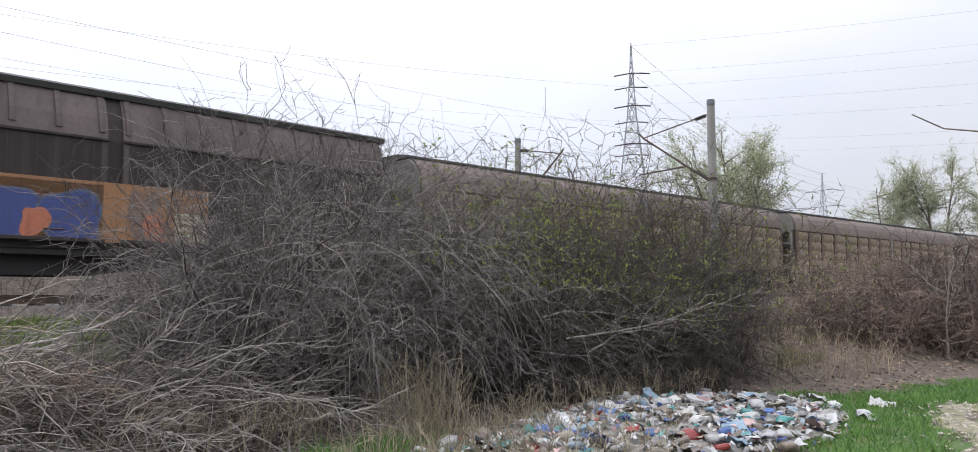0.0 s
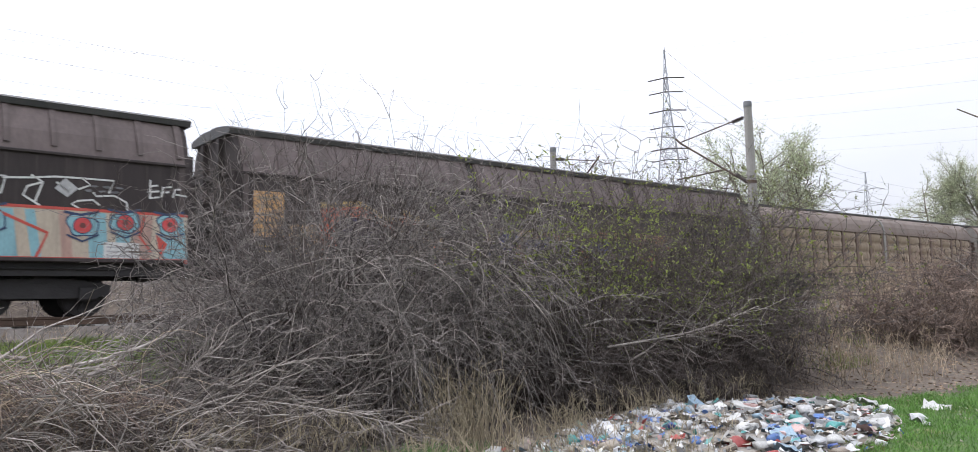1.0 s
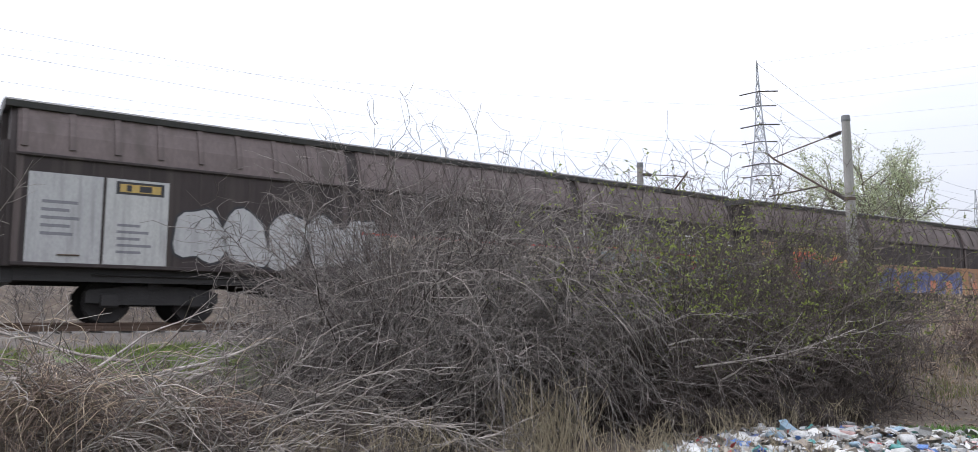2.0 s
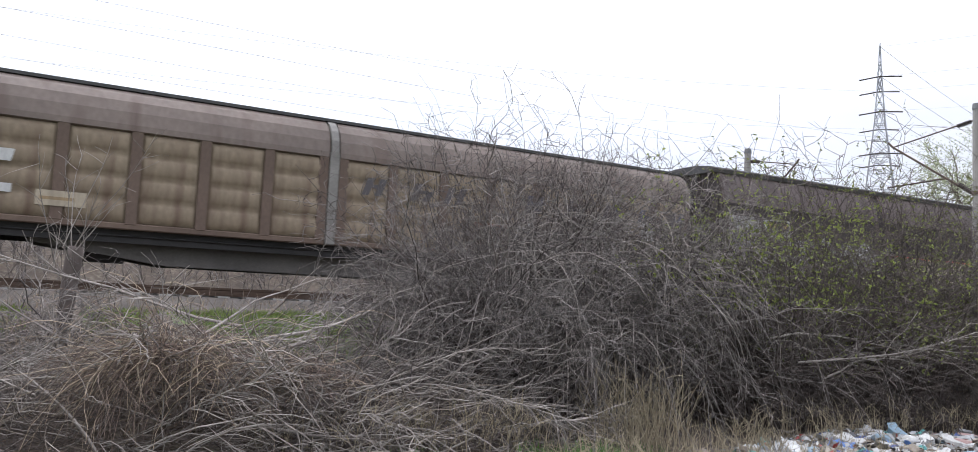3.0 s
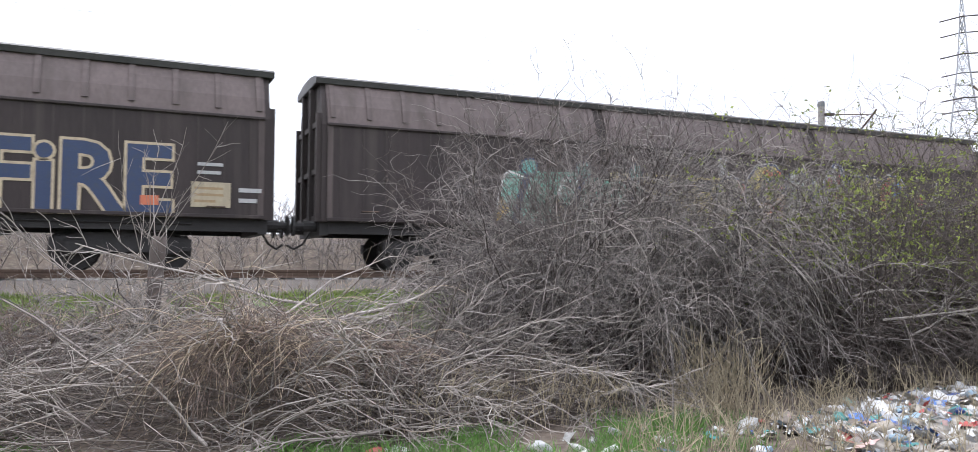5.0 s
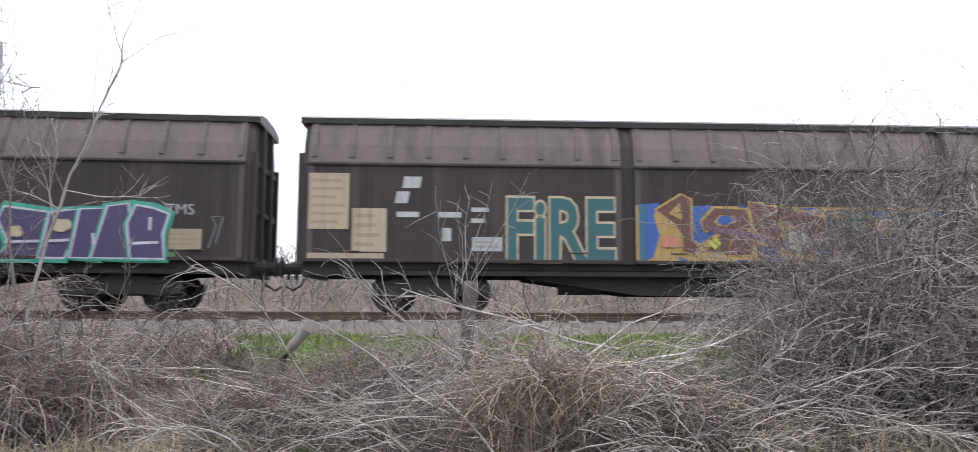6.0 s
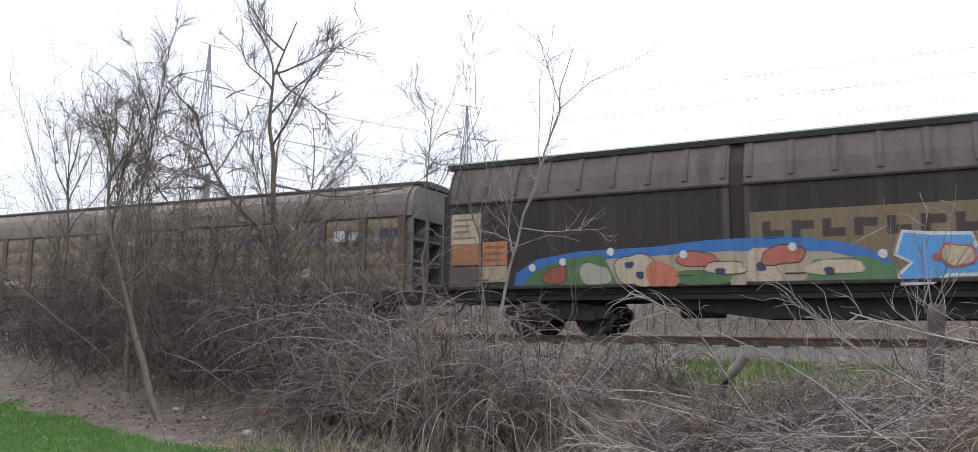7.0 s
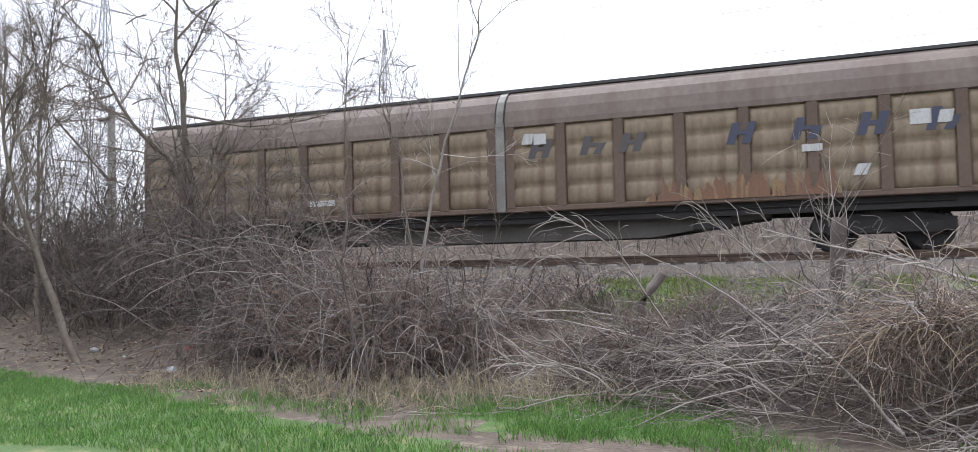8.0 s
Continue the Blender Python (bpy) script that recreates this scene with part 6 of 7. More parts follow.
weed_stand(-8.0, -3.0, 7.0, 9.0, 500, 0.14, STRAW, "flattened pale straw at the edge of the grass")


def grass(name, label, spots, h, mat, wide=0.004):
    n = len(spots)
    o = spots.mean(axis=0)
    t = thing(name, label, "grass", pose(*o), kind="stuff")
    P = grow(spots, np.stack([rng.normal(0, 0.35, n), rng.normal(0, 0.35, n), np.ones(n)], axis=1), h * rng.uniform(0.4, 1.3, n), 4, 0.35, 0.12)
    stuff("blade", bulk_mesh("blade", [(P - o, taper(n, 4, wide, wide * 0.25))], mat), t)


def lawn(n, x0, x1, y0, y1, inside):
    p = ground_points(n, x0, x1, y0, y1)
    k = np.array([inside(x, y) + 0.5 * noise.noise((x * 1.3, y * 1.3, 3)) > rng.uniform(0, 0.35) for x, y, _ in p])
    return p[k]


def left_turf(x, y):
    return max(6.75 - 0.30 * (x + 4.4) - y, 0.9 - ((x + 1.9) / 1.5) ** 2 - ((y - 7.7) / 1.1) ** 2)


def path_off(x, y):
    """Distance from the middle of the trodden stony path."""
    return abs(y - (0.65 + 0.62 * (x - 6.8) - 0.035 * (x - 6.8) ** 2 + 0.15 * math.sin(x * 1.7)))


def right_turf(x, y):
    return min(1.0, (x - 8.0) * 0.6 - (y - 3.4) * 0.7 if x < 11.5 else 1.0, foot_y(x) - 0.35 - y, path_off(x, y) * 2.2 - 0.75 + 0.5 * noise.noise((x * 2.2, y * 2.2, 8)) if x < 13 else 1.0)


def shoulder_turf(x, y):
    """Green strips on the railway's shoulder, with bare stretches between."""
    return max(1 - ((x - c) / w) ** 2 for c, w in ((4.1, 2.1), (-2.5, 1.2), (-0.8, 0.8), (1.2, 0.5), (8.5, 1.5))) * 0.8 + 0.4 * noise.noise((x * 0.5, y * 0.5, 9))


def turf(x, y):
    if y > track_y(x) - 7.4 and y < track_y(x) - 4.3:
        return shoulder_turf(x, y) > 0.1
    if x < 1.4:
        return left_turf(x, y) > 0.1
    if x > 7:
        return right_turf(x, y) > 0.1
    return y < 3.4 or (x < 2.5 and y < 6.4 and noise.noise((x * 0.8, y * 0.8, 2)) > -0.1)


g = bpy.data.objects["ground"].data
g.materials.append(GRASSY)
for p in g.polygons:
    if p.center.y < 30 and turf(p.center.x, p.center.y):
        p.material_index = 1
grass("grass", "fresh green spring grass", lawn(115000, -16, 1.4, 5.2, 11, left_turf), 0.07, BLADE, 0.0048)
grass("grass", "fresh green spring grass beside the rubbish", lawn(62000, 7.4, 28, 0.8, 5.8, lambda x, y: right_turf(x, y) + 0.12), 0.08, BLADE, 0.006)
grass("grass", "thin green grass between the litter and the path", lawn(14000, 4.5, 10.0, 2.6, 5.2, lambda x, y: 0.05 + 0.9 * noise.noise((x * 0.9, y * 0.9, 12))), 0.08, OLIVE, 0.005)
grass("grass", "low dry grass on the stony path", lawn(16000, 7.0, 14.0, 0.2, 4.6, lambda x, y: 0.9 * noise.noise((x * 1.4, y * 1.4, 15)) if path_off(x, y) < 0.8 else -1), 0.05, OLIVE, 0.005)
grass("grass", "thin green grass among dry straw", lawn(9000, -8, -0.5, 6.6, 8.4, lambda x, y: 0.1 + noise.noise((x, y, 6))), 0.11, BLADE)
grass("grass", "sparse green grass at the foot of the brush", lawn(15000, -2.6, 6, 5.4, 7.6, lambda x, y: 0.1 + 0.9 * noise.noise((x * 0.9, y * 0.9, 4)) - max(0, y - 7.0)), 0.16, BLADE)
grass("grass", "green grass on the shoulder of the railway", lawn(24000, -4, 10.5, 11.8, 14.9, shoulder_turf), 0.13, OLIVE, 0.006)
grass("grass", "green grass tuft at the edge of the litter", disc_points(260, 4.9, 6.35, 0.28, 0.18), 0.22, BLADE)
grass("grass", "mossy grass on the railway bank", lawn(5000, 13.5, 19, 6.4, 9.5, lambda x, y: 0.1 + noise.noise((x * 0.7, y * 0.7, 1))), 0.16, BUD, 0.006)


def footpath():
    """A short trodden stony path through the grass."""
    xs = [4.0 + 0.25 * i for i in range(38)]
    s = Shape()
    for x in xs:
        yc = 0.65 + 0.62 * (x - 6.8) - 0.035 * (x - 6.8) ** 2 + 0.15 * math.sin(x * 1.7)
        w = 0.36 + 0.3 * noise.noise((x * 1.3, 0, 0)) - 0.3 * max(0, (x - 11.5) / 2.0)
        for k in (-1, -0.5, 0, 0.5, 1):
            y = yc + k * w + 0.05 * noise.noise((x * 4, k * 3, 1))
            s.v.append((x, y, ground_z(x, y) + 0.012 - 0.02 * (abs(k) == 1)))
    s.f = [(5 * i + k, 5 * i + 5 + k, 5 * i + 6 + k, 5 * i + 1 + k) for i in range(len(xs) - 1) for k in range(4)]
    tagged(part("footpath", s, GRAVEL), "trodden stony path through the grass", "path", kind="structure")


footpath()


def path_stones():
    """Loose pale stones trodden into the path."""
    t = thing("path_stones", "loose pale stones on the trodden path", "stones", pose(9.5, 2, 0), kind="stuff")
    sh, r = Shape(), random.Random(17)
    for k in range(900):
        x = r.uniform(6.5, 13.3)
        y = 0.65 + 0.62 * (x - 6.8) - 0.035 * (x - 6.8) ** 2 + 0.15 * math.sin(x * 1.7) + r.gauss(0, 0.28)
        q, z = r.uniform(0.012, 0.04), ground_z(x, y) + 0.012
        a = r.uniform(0, 6.28)
        ring = [(x - 9.5 + q * r.uniform(0.7, 1.3) * math.cos(a + i * 1.257), y - 2 + q * r.uniform(0.7, 1.3) * math.sin(a + i * 1.257), z) for i in range(5)]
        sh.add(ring + [(x - 9.5, y - 2, z + q * 0.55)], [(i, (i + 1) % 5, 5) for i in range(5)])
    stuff("stone", sh.mesh("stone", material("path_stone", (0.40, 0.37, 0.31), (0.20, 0.18, 0.14), 0.9, scale=4, fine=40, island=0.4)), t)


path_stones()


def leaf_litter():
    o = np.array([-1, 10, 0])
    t = thing("leaf_litter", "brown fallen leaves and bits of twig on the bank", "leaf litter", pose(*o), kind="stuff")
    c = np.concatenate([ground_points(7000, -9, 4, 7.6, 13), ground_points(3000, -18, -9, 9, 13), ground_points(4500, 12, 24, 4.4, 9)])
    c[:, 2] += 0.012
    stuff("leaf", bulk_mesh("leaf", [], LITTERLEAF, leaf_quads(c - o, 0.04, 0.8)), t)
    n = 1500
    s = ground_points(n, -9, 5, 7.4, 12.5)
    s[:, 2] += 0.015
    Q = grow(s, np.stack([rng.normal(0, 1, n), rng.normal(0, 1, n), rng.normal(0.03, 0.12, n)], axis=1), rng.uniform(0.1, 0.6, n), 4, 0.02, 0.15)
    stuff("twig", bulk_mesh("twig", [(Q - o, taper(n, 4, 0.0045, 0.002))], TWIG), t)


leaf_litter()

# bare trees and saplings towards the end of the train
bare_tree("bare_tree", "bare black locust tree with seed pods, leafless", -10.8, 12.2, 7.6, 0.105, seed=21, fine=2000, pods=90, first=0.3, forks=(13, 9, 6), fine_r=0.0042, line=((-10.95, 12.2, 2.2), (-11.25, 12.2, 4.0), (-11.5, 12.2, 5.6), (-11.5, 12.2, 6.8), (-10.9, 12.2, 8.0)))
bare_tree("bare_tree", "leaning grey bare tree with many upright shoots", -11.1, 9.6, 6.2, 0.085, seed=22, fine=1300, first=0.2, forks=(11, 8, 6), fine_r=0.0035, spread=0.8, out=0.6, line=((-11.75, 9.6, 1.1), (-12.35, 9.6, 2.1), (-12.75, 9.65, 3.1), (-13.0, 9.7, 4.3), (-13.1, 9.8, 5.6)))
bare_tree("bare_tree", "slender bare tree among the scrub", -13.9, 11.0, 6.8, 0.06, seed=23, fine=1500, first=0.2, forks=(12, 8, 6), fine_r=0.004, spread=0.45, out=0.9, line=((-13.85, 11.0, 2.7), (-13.75, 11.0, 4.6), (-13.35, 11.0, 7.0)))
bare_tree("bare_tree", "dark bare tree leaning over the scrub", -10.9, 12.3, 6.3, 0.09, seed=24, fine=1500, pods=40, first=0.35, forks=(11, 9, 6), fine_r=0.004, line=((-11.1, 12.3, 2.6), (-11.6, 12.3, 3.6), (-12.5, 12.3, 4.3), (-13.3, 12.3, 5.3), (-14.0, 12.3, 6.7)))
bare_tree("bare_tree", "slender bare tree among the scrub", -16.6, 12.2, 6.2, 0.06, (0.1, 0), seed=25, fine=1000, first=0.15, forks=(11, 6, 6), spread=0.5, out=0.9)
bare_tree("bare_tree", "slender bare tree among the scrub", -18.6, 13.0, 6.0, 0.06, (0.0, 0), seed=26, fine=900, first=0.15, forks=(10, 6, 6), spread=0.5, out=0.9)
bare_tree("sapling", "thin bare sapling on the bank", -6.9, 11.0, 4.6, 0.03, seed=31, fine=320, first=0.35, forks=(10, 5, 4), category="sapling", line=((-6.88, 11.0, 2.7), (-6.86, 11.0, 4.0), (-6.79, 11.0, 5.5)), fine_r=0.003)
bare_tree("sapling", "thin bare forked sapling on the bank", -5.7, 11.0, 4.5, 0.024, seed=32, fine=240, first=0.35, forks=(8, 5, 4), category="sapling", spread=0.4, out=0.7, line=((-5.85, 11.0, 3.0), (-6.3, 11.0, 4.3), (-5.75, 11.0, 5.4)), fine_r=0.003)
bare_tree("sapling", "pale leaning bare sapling", -5.6, 10.5, 5.0, 0.032, seed=33, fine=200, first=0.3, forks=(10, 4, 4), category="sapling", material_=TWIGPALE, line=((-5.1, 10.5, 2.45), (-4.8, 10.5, 3.5), (-4.3, 10.5, 4.9), (-4.1, 10.5, 5.8)), fine_r=0.003)
bare_tree("sapling", "thin dark leaning stem before the scrub", -4.8, 8.2, 3.9, 0.016, seed=34, fine=40, first=0.4, forks=(4, 3, 3), category="sapling", material_=TWIGDARK, line=((-5.17, 8.2, 1.2), (-5.94, 8.2, 3.4), (-6.1, 8.2, 3.9)), fine_r=0.003)
bare_tree("sapling", "thin upright stem before the scrub", -4.7, 8.0, 3.2, 0.014, seed=35, fine=40, first=0.4, forks=(4, 3, 3), category="sapling", line=((-4.9, 8.0, 1.2), (-5.5, 8.0, 2.5), (-6.0, 8.0, 3.4)), fine_r=0.003)
bare_tree("sapling", "thin bare stem rooted in the straw", -3.4, 7.9, 2.2, 0.012, seed=36, fine=40, first=0.3, forks=(4, 3, 3), category="sapling", line=((-3.35, 7.9, 0.9), (-3.15, 7.9, 1.6), (-3.0, 7.9, 2.3)), fine_r=0.003)
for cx, cy, h, n, lab in ((5.0, 9.4, 3.75, 9, "fine zigzag crown twigs above the dry thicket"), (5.7, 9.4, 3.75, 11, "fine zigzag crown twigs above the dry thicket"), (6.3, 9.5, 3.5, 7, "fine zigzag crown twigs above the dry thicket"), (7.7, 9.4, 3.9, 5, "few upright shoots above the thicket"), (11.2, 8.4, 3.6, 10, "thorny top shoots of the budding bush"), (12.4, 8.3, 3.5, 9, "thorny top shoots of the budding bush")):
    bush("thicket_shoots", lab, cx, cy, 0.5, 0.3, h, n, n * 22, n * 110, TWIGDARK, TWIGDARK, 260 if cx > 10 else 0, BUD, droop=0.0, lean=0.12, crook=0.1, tr=0.9, scatter=0.85, top_leaves=0.6, r=0.010, reach=0.5, even=1.0)


def roadside_tree():
    """A bare fruit tree; its knobbly limbs reach out over the grass."""
    global rng
    keep_rng, rng = rng, np.random.default_rng(39)
    o = np.array([9.4, -0.7, ground_z(9.4, -0.7)])
    t = thing("bare_tree", "bare fruit tree with budding twigs beside the grass", "bare tree", pose(*o))
    def bend(pts, k):
        pts = np.array(pts)
        u = np.linspace(0, len(pts) - 1, k)
        return np.stack([np.interp(u, range(len(pts)), pts[:, c]) for c in range(3)], axis=1)[None] + rng.normal(0, 0.02, (1, k, 3))
    part("trunk", bulk_mesh("trunk", [(bend([o - [0, 0, 0.1], (9.35, -0.6, 1.3), (9.3, -0.5, 2.2), (9.5, -0.6, 4.2)], 12) - o, taper(1, 12, 0.12, 0.04))], BARK), None, t)
    for limb, r in (([(9.3, -0.55, 1.9), (8.3, 0.5, 2.55), (7.6, 1.15, 2.72), (6.75, 1.95, 3.0)], 0.022), ([(9.3, -0.5, 2.3), (8.6, 0.1, 3.0), (8.1, 0.55, 3.7), (7.8, 0.85, 4.4)], 0.02), ([(9.3, -0.5, 1.7), (8.7, 0.4, 2.0), (8.1, 1.0, 1.95), (7.6, 1.35, 2.15)], 0.016)):
        L = bend(limb, 14)
        m = 16
        a, da = along(L, m, 0.2, 0.75)
        M = grow(a, da * 0.7 + np.stack([rng.normal(0, 0.35, m), rng.normal(0, 0.35, m), rng.uniform(0.0, 0.6, m)], axis=1), rng.uniform(0.25, 0.75, m), 8, 0, 0.1, 0.06)
        b, db = along(M, 90, 0.15)
        S = grow(b, scatter_dir(db, 0.7), rng.uniform(0.04, 0.3, 90), 4, 0, 0.15)
        c, dc = along(S, 160, 0.3)
        B = grow(c, scatter_dir(dc, 0.5), np.full(160, 0.02), 3)
        part("limb", bulk_mesh("limb", [(L - o, taper(1, 14, r, 0.006))], BARK), None, t)
        stuff("twig", bulk_mesh("twig", [(M - o, taper(m, 8, 0.0065, 0.003)), (S - o, taper(90, 4, 0.0035, 0.0022))], TWIGDARK), t)
        stuff("bud", bulk_mesh("bud", [(B - o, taper(160, 3, 0.006, 0.003))], TWIGDARK), t)
    rng = keep_rng


roadside_tree()


for cx, cy, h, lab in ((-12.7, 11.4, 6.6, "tall leafless shrub of upright shoots"), (-14.6, 12.4, 6.9, "tall leafless shrub of upright shoots"), (-17.0, 12.9, 7.2, "tall leafless shrub of upright shoots"), (-19.6, 13.6, 7.4, "tall leafless shrub of upright shoots"), (-10.2, 12.6, 4.4, "leafless shrub of upright shoots beside the bare tree")):
    bush("tall_shrub", lab, cx, cy, 1.0, 0.6, h * 0.92, 20, 300, 700, BARK, BARK, droop=-0.03, lean=0.34, r=0.017, crook=0.09, tr=0.95, scatter=0.5, category="shrub")


def stump(name, label, points, radii, mat):
    t = thing(name, label, "tree stump", pose(*points[0]))
    o = Vector(points[0])
    part("trunk", Shape().tube([Vector(p) - o for p in points], radii, 9), mat, t, smooth=True)
    return t


z = ground_z(0.15, 11.0)
st = stump("tree_stump", "sawn grey stump with pale young shoots", [(0.36, 11.0, z - 0.1), (0.33, 11.0, z + 0.6), (0.38, 11.0, 1.85), (0.4, 11.0, 2.0)], [0.11, 0.09, 0.10, 0.09], TWIGDARK)
bush("scrub", "grey bramble round the sawn stump", 0.1, 10.6, 1.0, 0.5, 1.3, 70, 800, 1000, TWIG, TWIG, droop=0.3, lean=0.6, category="scrub")
o = np.array([0.36, 11.0, z - 0.1])
n = 9
s = np.stack([rng.normal(0.38, 0.1, n), rng.normal(11.0, 0.1, n), rng.uniform(1.7, 2.0, n)], axis=1)
P = grow(s, np.stack([rng.normal(0.12, 0.3, n), rng.normal(0, 0.2, n), np.ones(n)], axis=1), rng.uniform(0.5, 2.0, n), 8, 0, 0.08)
a, da = along(P, 60, 0.3)
Q = grow(a, scatter_dir(da, 0.5), rng.uniform(0.15, 0.5, 60), 4, 0, 0.1)
stuff("shoot", bulk_mesh("shoot", [(P - o, taper(n, 8, 0.009, 0.003)), (Q - o, taper(60, 4, 0.004, 0.002))], TWIGPALE), st, "pale young shoots")
z = ground_z(-2.15, 10.6)
stump("tree_stump", "crooked dark stump of a small tree", [(-1.75, 10.5, z - 0.05), (-2.05, 10.6, z + 0.3), (-2.12, 10.6, z + 0.55), (-1.95, 10.6, z + 0.8), (-1.78, 10.6, z + 1.0)], [0.07, 0.075, 0.085, 0.07, 0.065], TWIGDARK)
z = ground_z(-4.4, 11.4)
stump("tree_stump", "short grey post-like stump", [(-4.4, 11.4, z - 0.05), (-4.38, 11.4, z + 0.45)], [0.07, 0.06], BARK)
z = ground_z(-4.1, 11.5)
stump("tree_stump", "short grey post-like stump", [(-4.1, 11.5, z - 0.05), (-4.06, 11.5, z + 0.4)], [0.06, 0.05], BARK)

# ---- overhead line and power line ----


def mast(x, offset, height, label):
    """Concrete catenary mast at the track's side with its cantilever towards the track."""
    m = track_pose(x, offset)
    t = thing("catenary_mast", label, "catenary mast", m, group="catenary masts")
    d = -1 if offset > 0 else 1
    reach = abs(offset) - (4.2 if offset > 0 else 0)
    part("post", Shape().tube([(0, 0, -0.8), (0, 0, height)], [0.22, 0.15], 12), CONCRETE, t)
    part("cap", Shape().tube([(0, 0, height), (0, 0, height + 0.06), (0, 0, height + 0.22)], [0.165, 0.165, 0.15], 12), STEEL, t)
    top, low = height - 0.35, height - 2.95
    part("clamp", Shape().tube([(0, 0, low - 0.06), (0, 0, low + 0.06)], 0.2, 12), RUSTY, t)
    apex = (0.0, d * reach * 1.02, height - 0.85)
    part("stay", Shape().tube([(0, d * 0.15, top), apex], 0.025, 6), RUSTY, t)
    part("strut", Shape().tube([(0, d * 0.2, low), apex, (0, d * (reach + 0.25), height - 0.65)], 0.04, 6), RUSTY, t)
    part("registration_arm", Shape().tube([(0, d * reach * 0.35, low + 0.65), (0, d * (reach + 0.3), low + 0.55)], 0.03, 6), RUSTY, t)
    part("drop_rod", Shape().tube([(0, d * reach * 0.95, low + 0.56), (0, d * reach * 1.0, low + 0.2)], 0.015, 5), RUSTY, t)
    for (y0, z0), (y1, z1) in (((0.25, top - 0.03), (0.75, top - 0.12)), ((0.25, low + 0.06), (0.7, low + 0.42))):
        s = Shape()
        for k in range(7):
            a, b = k / 7, (k + 0.6) / 7
            s.tube([(0, d * (y0 + (y1 - y0) * a), z0 + (z1 - z0) * a), (0, d * (y0 + (y1 - y0) * b), z0 + (z1 - z0) * b)], [0.085, 0.05], 8)
        part("insulator", s, CERAMIC, t)
    return t


mast(28.25, -3.2, 7.45, "grey concrete catenary mast with a rusty cantilever")
mast(27.55, 6.9, 7.25, "grey concrete catenary mast behind the train")
mast(-27.3, 6.9, 6.75, "grey concrete catenary mast seen through bare branches")
mast(84.0, -3.2, 7.75, "distant grey concrete catenary mast among bushes")


def wire(name, label, pts, r, sag, mat=None):
    s = Shape()
    for a, b in zip(pts, pts[1:]):
        a, b = Vector(a), Vector(b)
        n = 14
        s.tube([a.lerp(b, i / n) - Vector((0, 0, sag * 4 * (i / n) * (1 - i / n))) for i in range(n + 1)], r, 4)
    ob = part(name, s, mat or CABLE)
    return tagged(ob, label, "overhead wire")


for off, shift in ((0.0, 0.0), (4.2, -1.0)):
    xs = (-82, -27, 28.4, 84)
    top = [(x, track_y(x, off), RAIL_Z + 6.9) for x in xs]
    low = [(x, track_y(x, off), RAIL_Z + 5.5) for x in xs]
    wire("carrier_wire", "thin grey catenary carrier wire over the track", top, 0.0032, 0.9)
    wire("contact_wire", "thin grey contact wire over the track", low, 0.0032, 0.03)


def pylon(x, y, height, turn, arms, label):
    """Lattice pylon with cross-arms and strain insulators."""
    z0 = -0.4
    t = thing("power_pylon", label, "power pylon", pose(x, y, z0, 0, 0, turn))
    r = height / 800
    half = lambda z: max(0.25, height * 0.085 * (1 - z / (height * 0.74)) + 0.55) if z < height * 0.74 else max(0.06, 0.55 * (height - z) / (height * 0.26))
    s, br = Shape(), Shape()
    levels = [height * k / 18 for k in range(19)]
    for sx, sy in ((-1, -1), (1, -1), (1, 1), (-1, 1)):
        s.tube([(sx * half(q), sy * half(q), q) for q in levels], [r * 1.5] * 19, 4)
    for a, b in zip(levels, levels[1:]):
        ha, hb = half(a), half(b)
        for (ux, uy), (wx, wy) in (((-1, -1), (1, -1)), ((1, -1), (1, 1)), ((1, 1), (-1, 1)), ((-1, 1), (-1, -1))):
            br.tube([(ux * ha, uy * ha, a), (wx * hb, wy * hb, b)], r * 0.8, 3)
            br.tube([(wx * ha, wy * ha, a), (ux * hb, uy * hb, b)], r * 0.8, 3)
            br.tube([(ux * hb, uy * hb, b), (wx * hb, wy * hb, b)], r * 0.8, 3)
    part("leg", s, LATTICE, t)
    part("lattice", br, LATTICE, t)
    ends = []
    for zf, w in arms:
        z = height * zf
        for e in (-1, 1):
            h = half(z)
            a = Shape()
            tip = (e * w, 0, z + 0.1)
            for sy in (-1, 1):
                a.tube([(e * h, sy * h, z), tip], r * 1.1, 3)
                a.tube([(e * h, sy * h, z + height * 0.045), tip], r * 1.0, 3)
            for k in (0.3, 0.6):
                a.tube([(e * (h + (w - h) * k), h * (1 - k), z), (e * (h + (w - h) * k), -h * (1 - k), z + 0.3)], r * 0.7, 3)
            part("cross_arm", a, LATTICE, t)
            for q in (-1, 1):
                part("insulator", Shape().tube([(e * w, 0, z), (e * w + 0.3 * q, q * height * 0.065, z - 0.25)], height / 420, 6), CERAMIC, t)
            ends.append((e * w, z))
    part("peak_arm", Shape().tube([(-1.3, 0, height), (1.6, 0, height + 0.05)], r * 1.2, 4), LATTICE, t)
    m = pose(x, y, z0, 0, 0, turn)
    return [m @ Vector((a, 0, b)) for a, b in ends] + [m @ Vector((0, 0, height))]


